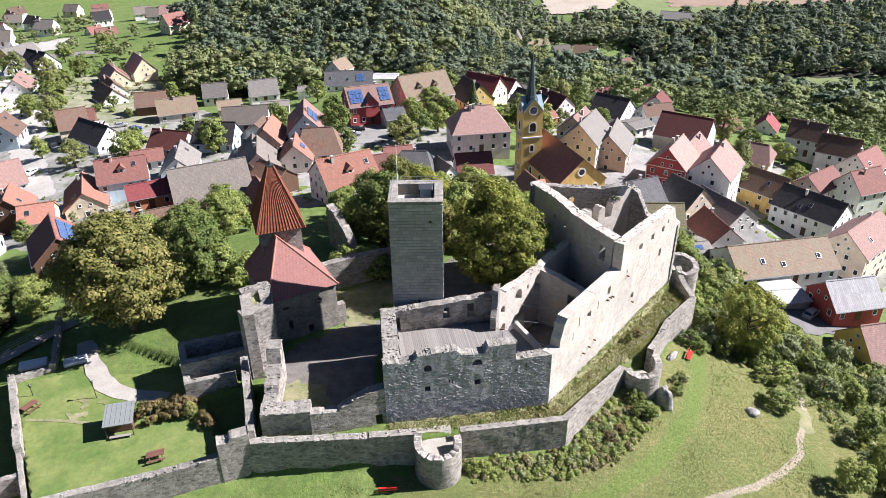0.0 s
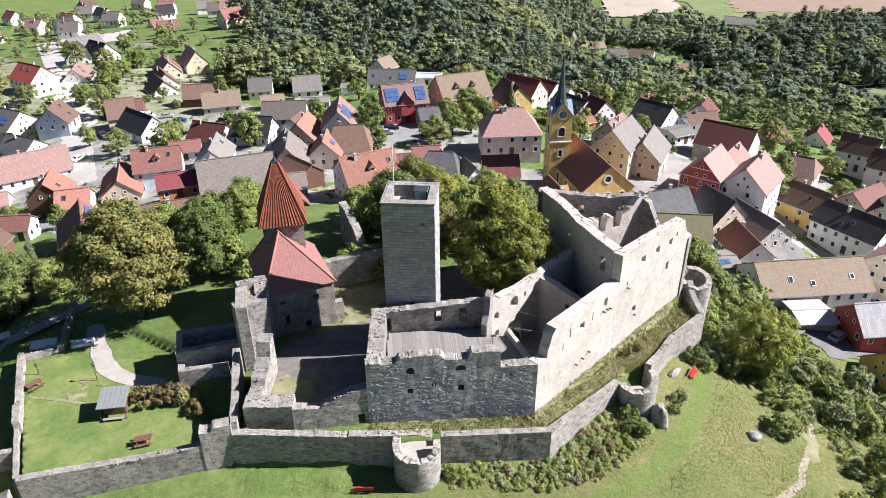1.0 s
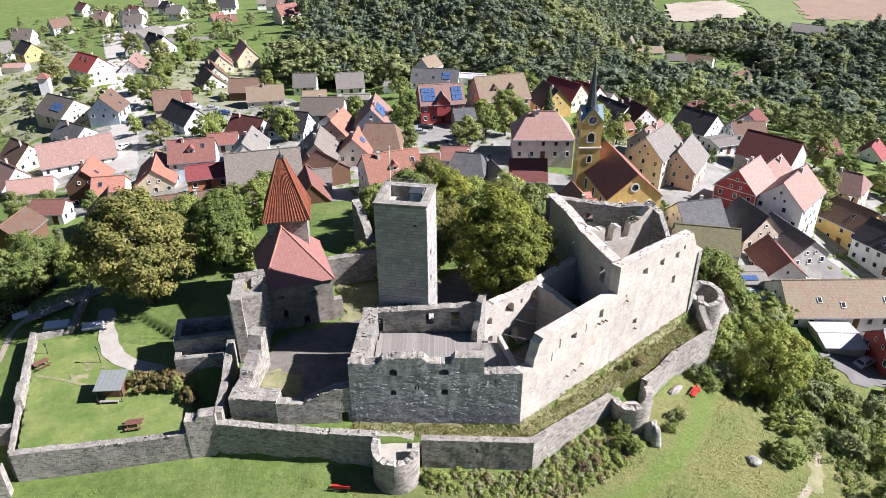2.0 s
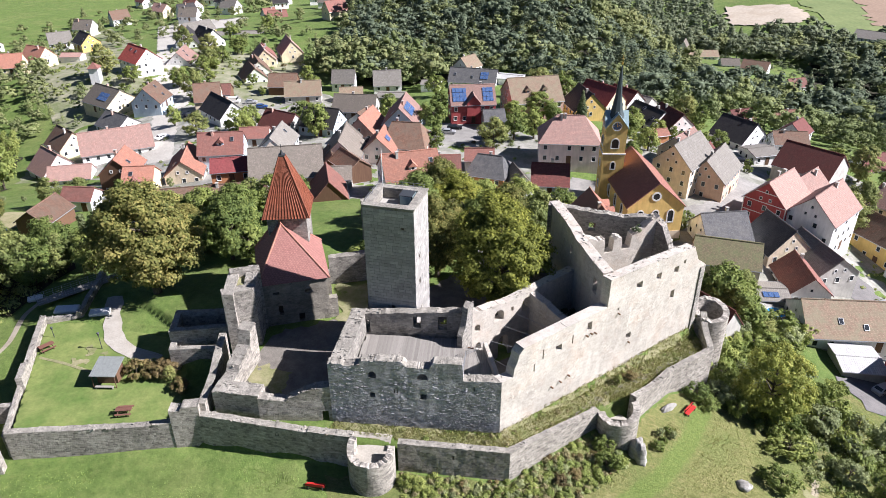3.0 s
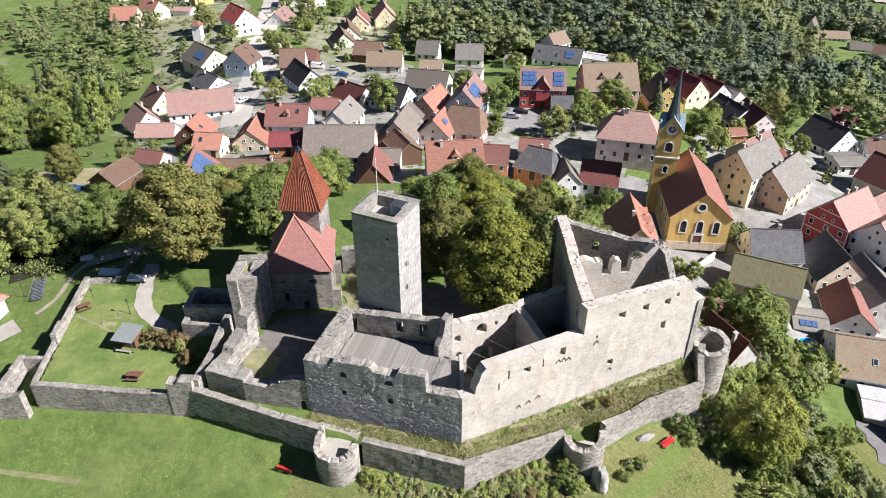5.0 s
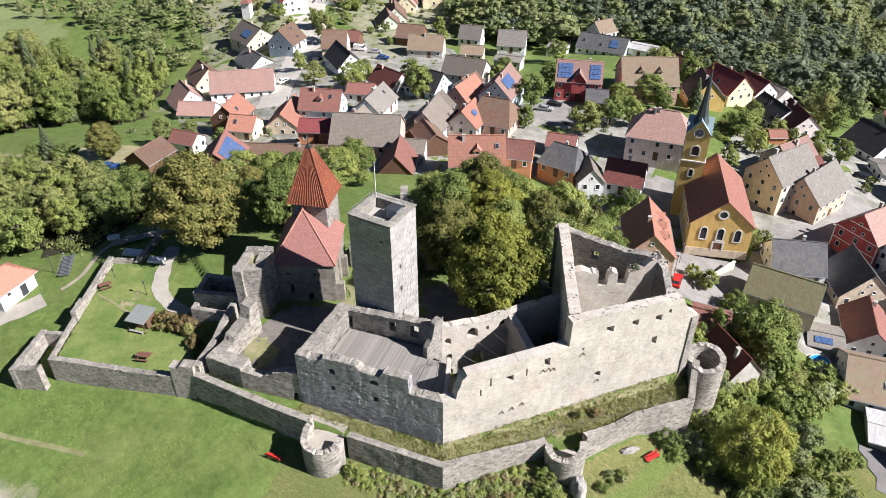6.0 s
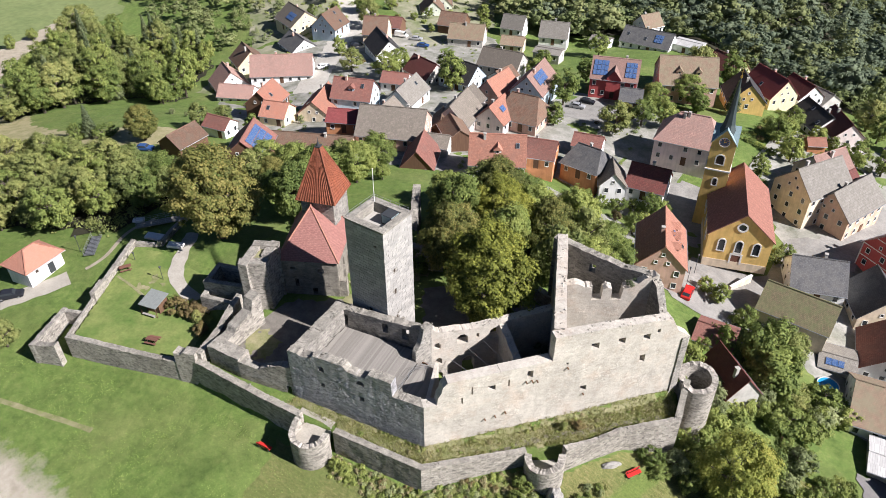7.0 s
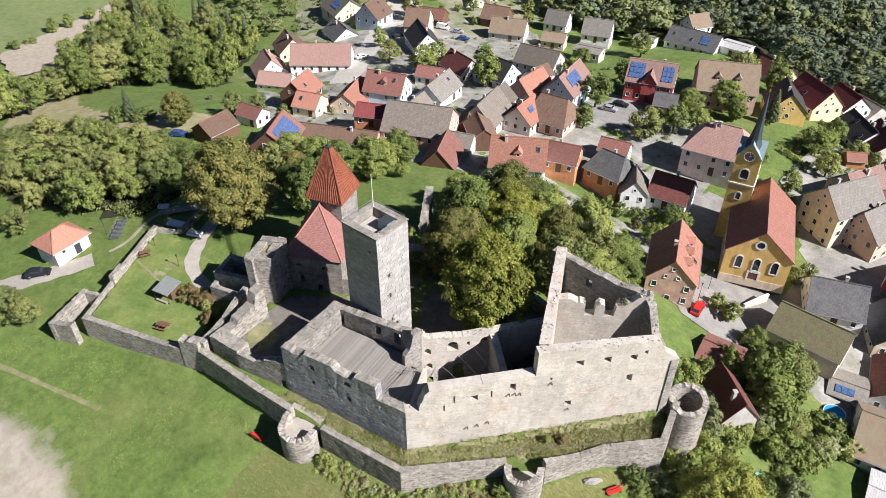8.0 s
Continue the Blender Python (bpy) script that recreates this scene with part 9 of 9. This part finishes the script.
P_DARK = plain("car_paint_dark", (0.02, 0.022, 0.028), 0.25)
P_SILVER = plain("car_paint_silver", (0.45, 0.46, 0.47), 0.3, 0.4)
P_WHITE = plain("car_paint_white", (0.75, 0.75, 0.74), 0.25)
P_BLUE = plain("car_paint_blue", (0.03, 0.07, 0.19), 0.25)
P_RED = plain("car_paint_red", (0.45, 0.03, 0.025), 0.25)
car(-66.2, 55.2, 52, P_DARK, "dark car parked beside the small hut")
for x, y, rz, pm, lb in ((-105.5, 190.0, 62, P_SILVER, "silver car parked in the street"), (-112.5, 183.0, 70, P_WHITE, "white car parked in the street"), (-24.6, 190.2, 10, P_SILVER, "silver car parked in the forecourt"), (-24.0, 195.2, 10, P_DARK, "dark car parked in the forecourt"),
                         (-12.0, 193.2, 62, P_SILVER, "silver car parked beside the red house"), (-11.0, 196.8, 62, P_BLUE, "blue car parked beside the red house"), (-13.0, 189.8, 60, P_DARK, "black car parked in the forecourt"), (31.6, 137.2, 75, P_SILVER, "silver car parked on the church square"),
                         (27.6, 131.0, 95, P_RED, "red car parked beside the shed"), (80.5, 149.0, -55, P_SILVER, "silver car parked on the lane"), (69.8, 112.0, 40, P_SILVER, "silver car under the carport"), (-97.5, 218.0, 20, P_BLUE, "blue car parked in a yard"), (-104, 223, 20, P_SILVER, "grey car parked in a yard"),
                         (-66, 256, 10, P_SILVER, "grey car beside the white house"), (-96, 104, 30, P_BLUE, "blue car parked under a tree"), (-97, 99.5, 30, P_DARK, "dark car parked under a tree"), (12.0, 130.0, 100, P_DARK, "dark car in the narrow lane"), (11.5, 135.0, 100, P_SILVER, "silver car in the narrow lane"),
                         (-118, 206, 62, P_DARK, "dark car in the street"), (56, 210, 20, P_DARK, "dark car before the garage")):
    car(x, y, rz, pm, lb)
car(-110.5, 222.5, 10, P_WHITE, "white van parked in a yard", True)

pool = thing("garden_pool", pose(54.6, 128.0, gz(54.6, 128.0) + 0.1), "round blue garden pool", "pool")
part("rim", ring(0, 0, 1.8, 1.7, -0.2, [(0, 0.9), (360, 0.9)], n=28, rag=0), M_WHITE, pool)
part("water", disc(0, 0, 0.75, 1.71, 28), M_POOL, pool)
bridge = thing("metal_ramp", pose(-65.5, 71.1, gz(-65.5, 71.1) + 0.3, 0, 0, 43), "galvanised metal grating ramp on the meadow", "ramp")
part("deck", boxes((-0.9, 0.9, -3.0, 3.0, 0.0, 0.08)), M_STEEL, bridge)
for k in range(14):
    part("rung", boxes((-0.95, 0.95, -2.9 + k * 0.43, -2.8 + k * 0.43, 0.082, 0.12)), M_DARKSTEEL, bridge)
for s in (-1, 1):
    railing(bridge, [(s * 0.92, -3.0), (s * 0.92, 3.0)], 0.08, 0.9)
span = thing("footbridge", pose(-58.6, 83.4, gz(-58.6, 83.4) + 0.4, 0, 0, -35), "arched steel footbridge over the ditch", "bridge")
part("deck", boxes((-0.9, 0.9, -6, 6, 0, 0.12)), M_GREYWOOD, span)
for s in (-1, 1):
    railing(span, [(s * 0.95, -6), (s * 0.95, 6)], 0.12, 1.1)
for nm, x, y, rz, w, d in (("cover", -56.6, 78.4, 20, 3.6, 1.7), ("cover", -50.8, 78.6, 25, 3.0, 1.5), ("cover", -64.6, 80.6, 40, 2.2, 1.2)):
    t = thing("white_tarpaulin", pose(x, y, gz(x, y) + 0.05, 6, 0, rz), "pale covered pallet lying beside the garden wall", "cover")
    part("cover", bevel_box(w, d, 0.6, 0.15), M_WHITE, t)
def fence_at(k):
    return 49.8 + k * 0.42, 113.2 - k * 0.98


fence = thing("slope_fence", WORLD0, "low wooden fence between two gardens", "fence")
for k in range(13):
    x, y = fence_at(k)
    part("post", tube((x, y, gz(x, y) - 0.2), (x, y, gz(x, y) + 1.1), 0.05, n=5), M_BROWNWOOD, fence)
for h in (0.5, 0.95):
    part("rail", joined(*[tube((*fence_at(k), gz(*fence_at(k)) + h), (*fence_at(k + 1), gz(*fence_at(k + 1)) + h), 0.035, n=5) for k in range(12)]), M_BROWNWOOD, fence)

# hedges and bushes of the two gardens under the east tower
for x, y, k, s in ((40.8, 99.7, "shrub", 1.25), (42.6, 101.8, "darkshrub", 1.2), (41.8, 108.5, "shrub", 0.9), (43.6, 107.6, "darkshrub", 0.7), (45.4, 108.6, "shrub", 0.6), (48.3, 113.3, "shrub", 1.35), (49.6, 115.4, "darkshrub", 1.1), (52.7, 115.9, "darkshrub", 1.4), (54.4, 118.4, "shrub", 1.3), (56.0, 120.2, "pale", 1.35), (57.6, 121.4, "shrub", 1.1), (59.2, 121.7, "darkshrub", 1.2),
                   (53.6, 99.3, "pale", 1.0), (52.2, 102.2, "shrub", 0.6), (54.0, 107.4, "shrub", 1.15), (55.4, 105.6, "darkshrub", 0.9), (52.2, 109.6, "shrub", 0.7), (51.2, 107.0, "darkshrub", 0.6), (60.2, 106.1, "shrub", 1.0), (58.2, 104.8, "darkshrub", 0.9), (62.0, 107.6, "darkshrub", 0.7), (37.1, 87.2, "shrub", 1.0), (38.8, 86.4, "darkshrub", 0.8), (42.7, 87.6, "shrub", 1.0),
                   (45.4, 103.6, "darkshrub", 0.8), (47.0, 101.4, "shrub", 0.8), (48.6, 99.0, "pale", 0.7), (57.6, 124.6, "shrub", 0.9), (48.4, 126.6, "shrub", 1.0), (37.2, 131.9, "shrub", 1.0), (44.6, 134.2, "shrub", 0.7), (29.7, 136.2, "shrub", 0.9), (39.0, 160.5, "shrub", 0.8)):
    tree(k, x, y, s)
for x, y, k, s in ((43.5, 122.5, "village", 1.15), (46.5, 125.4, "olive", 0.72), (45.0, 129.6, "village", 1.0), (41.5, 101.2, "darkshrub", 1.6), (42.6, 104.2, "shrub", 1.5), (44.3, 110.3, "darkshrub", 1.4), (46.4, 112.4, "shrub", 1.3), (51.0, 113.6, "darkshrub", 1.4), (54.2, 115.2, "shrub", 1.5), (49.4, 117.6, "village", 0.8),
                   (36.6, 104.6, "rust", 1.5), (34.4, 108.4, "village", 0.8), (50.6, 121.4, "shrub", 1.2), (44.0, 116.0, "shrub", 1.3)):
    tree(k, x, y, s)
tree("village", 45.7, 119.6, 1.15)
tree("olive", 47.8, 128.2, 0.6)
garden_box = thing("garden_box", pose(49.8, 104.9, gz(49.8, 104.9), 0, 0, 25), "small turquoise garden storage box on the grass", "box")
M_TEAL = plain("turquoise_plastic", (0.22, 0.45, 0.38), 0.5)
part("body", bevel_box(0.95, 1.9, 0.7, 0.04), M_TEAL, garden_box)
part("lid", boxes((-0.53, 0.53, -1.0, 1.0, 0.71, 0.79)), M_TEAL, garden_box)
church_wall = thing("churchyard_wall", pose(33.2, 140.9, gz(33.2, 140.9), 0, 0, 68), "low rendered wall with pale coping before the church", "wall")
part("wall", boxes((0, 6.4, -0.2, 0.2, -1.8, 0.8)), W_BEIGE, church_wall)
part("coping", boxes((-0.05, 6.45, -0.27, 0.27, 0.8, 0.92)), M_WHITE, church_wall)

# the wood above the grassy lane, and bushes along the field behind it
undergrowth("undergrowth", WOOD_HIGH, 420, 0.9, 2.4, L_GREEN, "leafy bushes along the edge of the upper wood", 0.25, 60, 71)
undergrowth("undergrowth", WOOD_LOW, 320, 0.8, 2.0, L_OLIVE, "leafy bushes under the lower wood", 0.22, 60, 72)
for x, y, s in scatter(WOOD_HIGH, 8.2, 41):
    tree(trnd.choice(("oak", "oak", "village", "village", "olive", "fir") if y < 150 else ("village", "village", "olive", "fir")), x, y, s * 1.15 if y < 150 else s, tall=1.15)
for x, y, k, s in ((-162, 104, "olive", 1.0), (-163, 98.5, "village", 1.3), (-157, 92.7, "oak", 0.95), (-159, 88.7, "oak", 1.05), (-158, 83, "olive", 1.2), (-166, 88, "olive", 1.1), (-168, 81, "oak", 1.1), (-172, 93, "oak", 1.0), (-159, 112.5, "oak", 1.15), (-159, 118.5, "olive", 1.2), (-154, 130, "oak", 1.2), (-136, 137, "village", 1.0), (-139, 144, "village", 1.1), (-145, 140, "broad", 0.8),
                   (-117, 103, "fir", 0.8), (-113.5, 105, "darkshrub", 1.5), (-119.5, 101, "darkshrub", 1.4), (-101.5, 108, "chestnut", 0.62), (-240, 138.5, "village", 0.8), (-242, 145.8, "village", 0.75), (-246, 156.6, "village", 0.7), (-232.5, 126, "shrub", 1.2), (-229.4, 118.5, "shrub", 1.3)):
    tree(k, x, y, s)
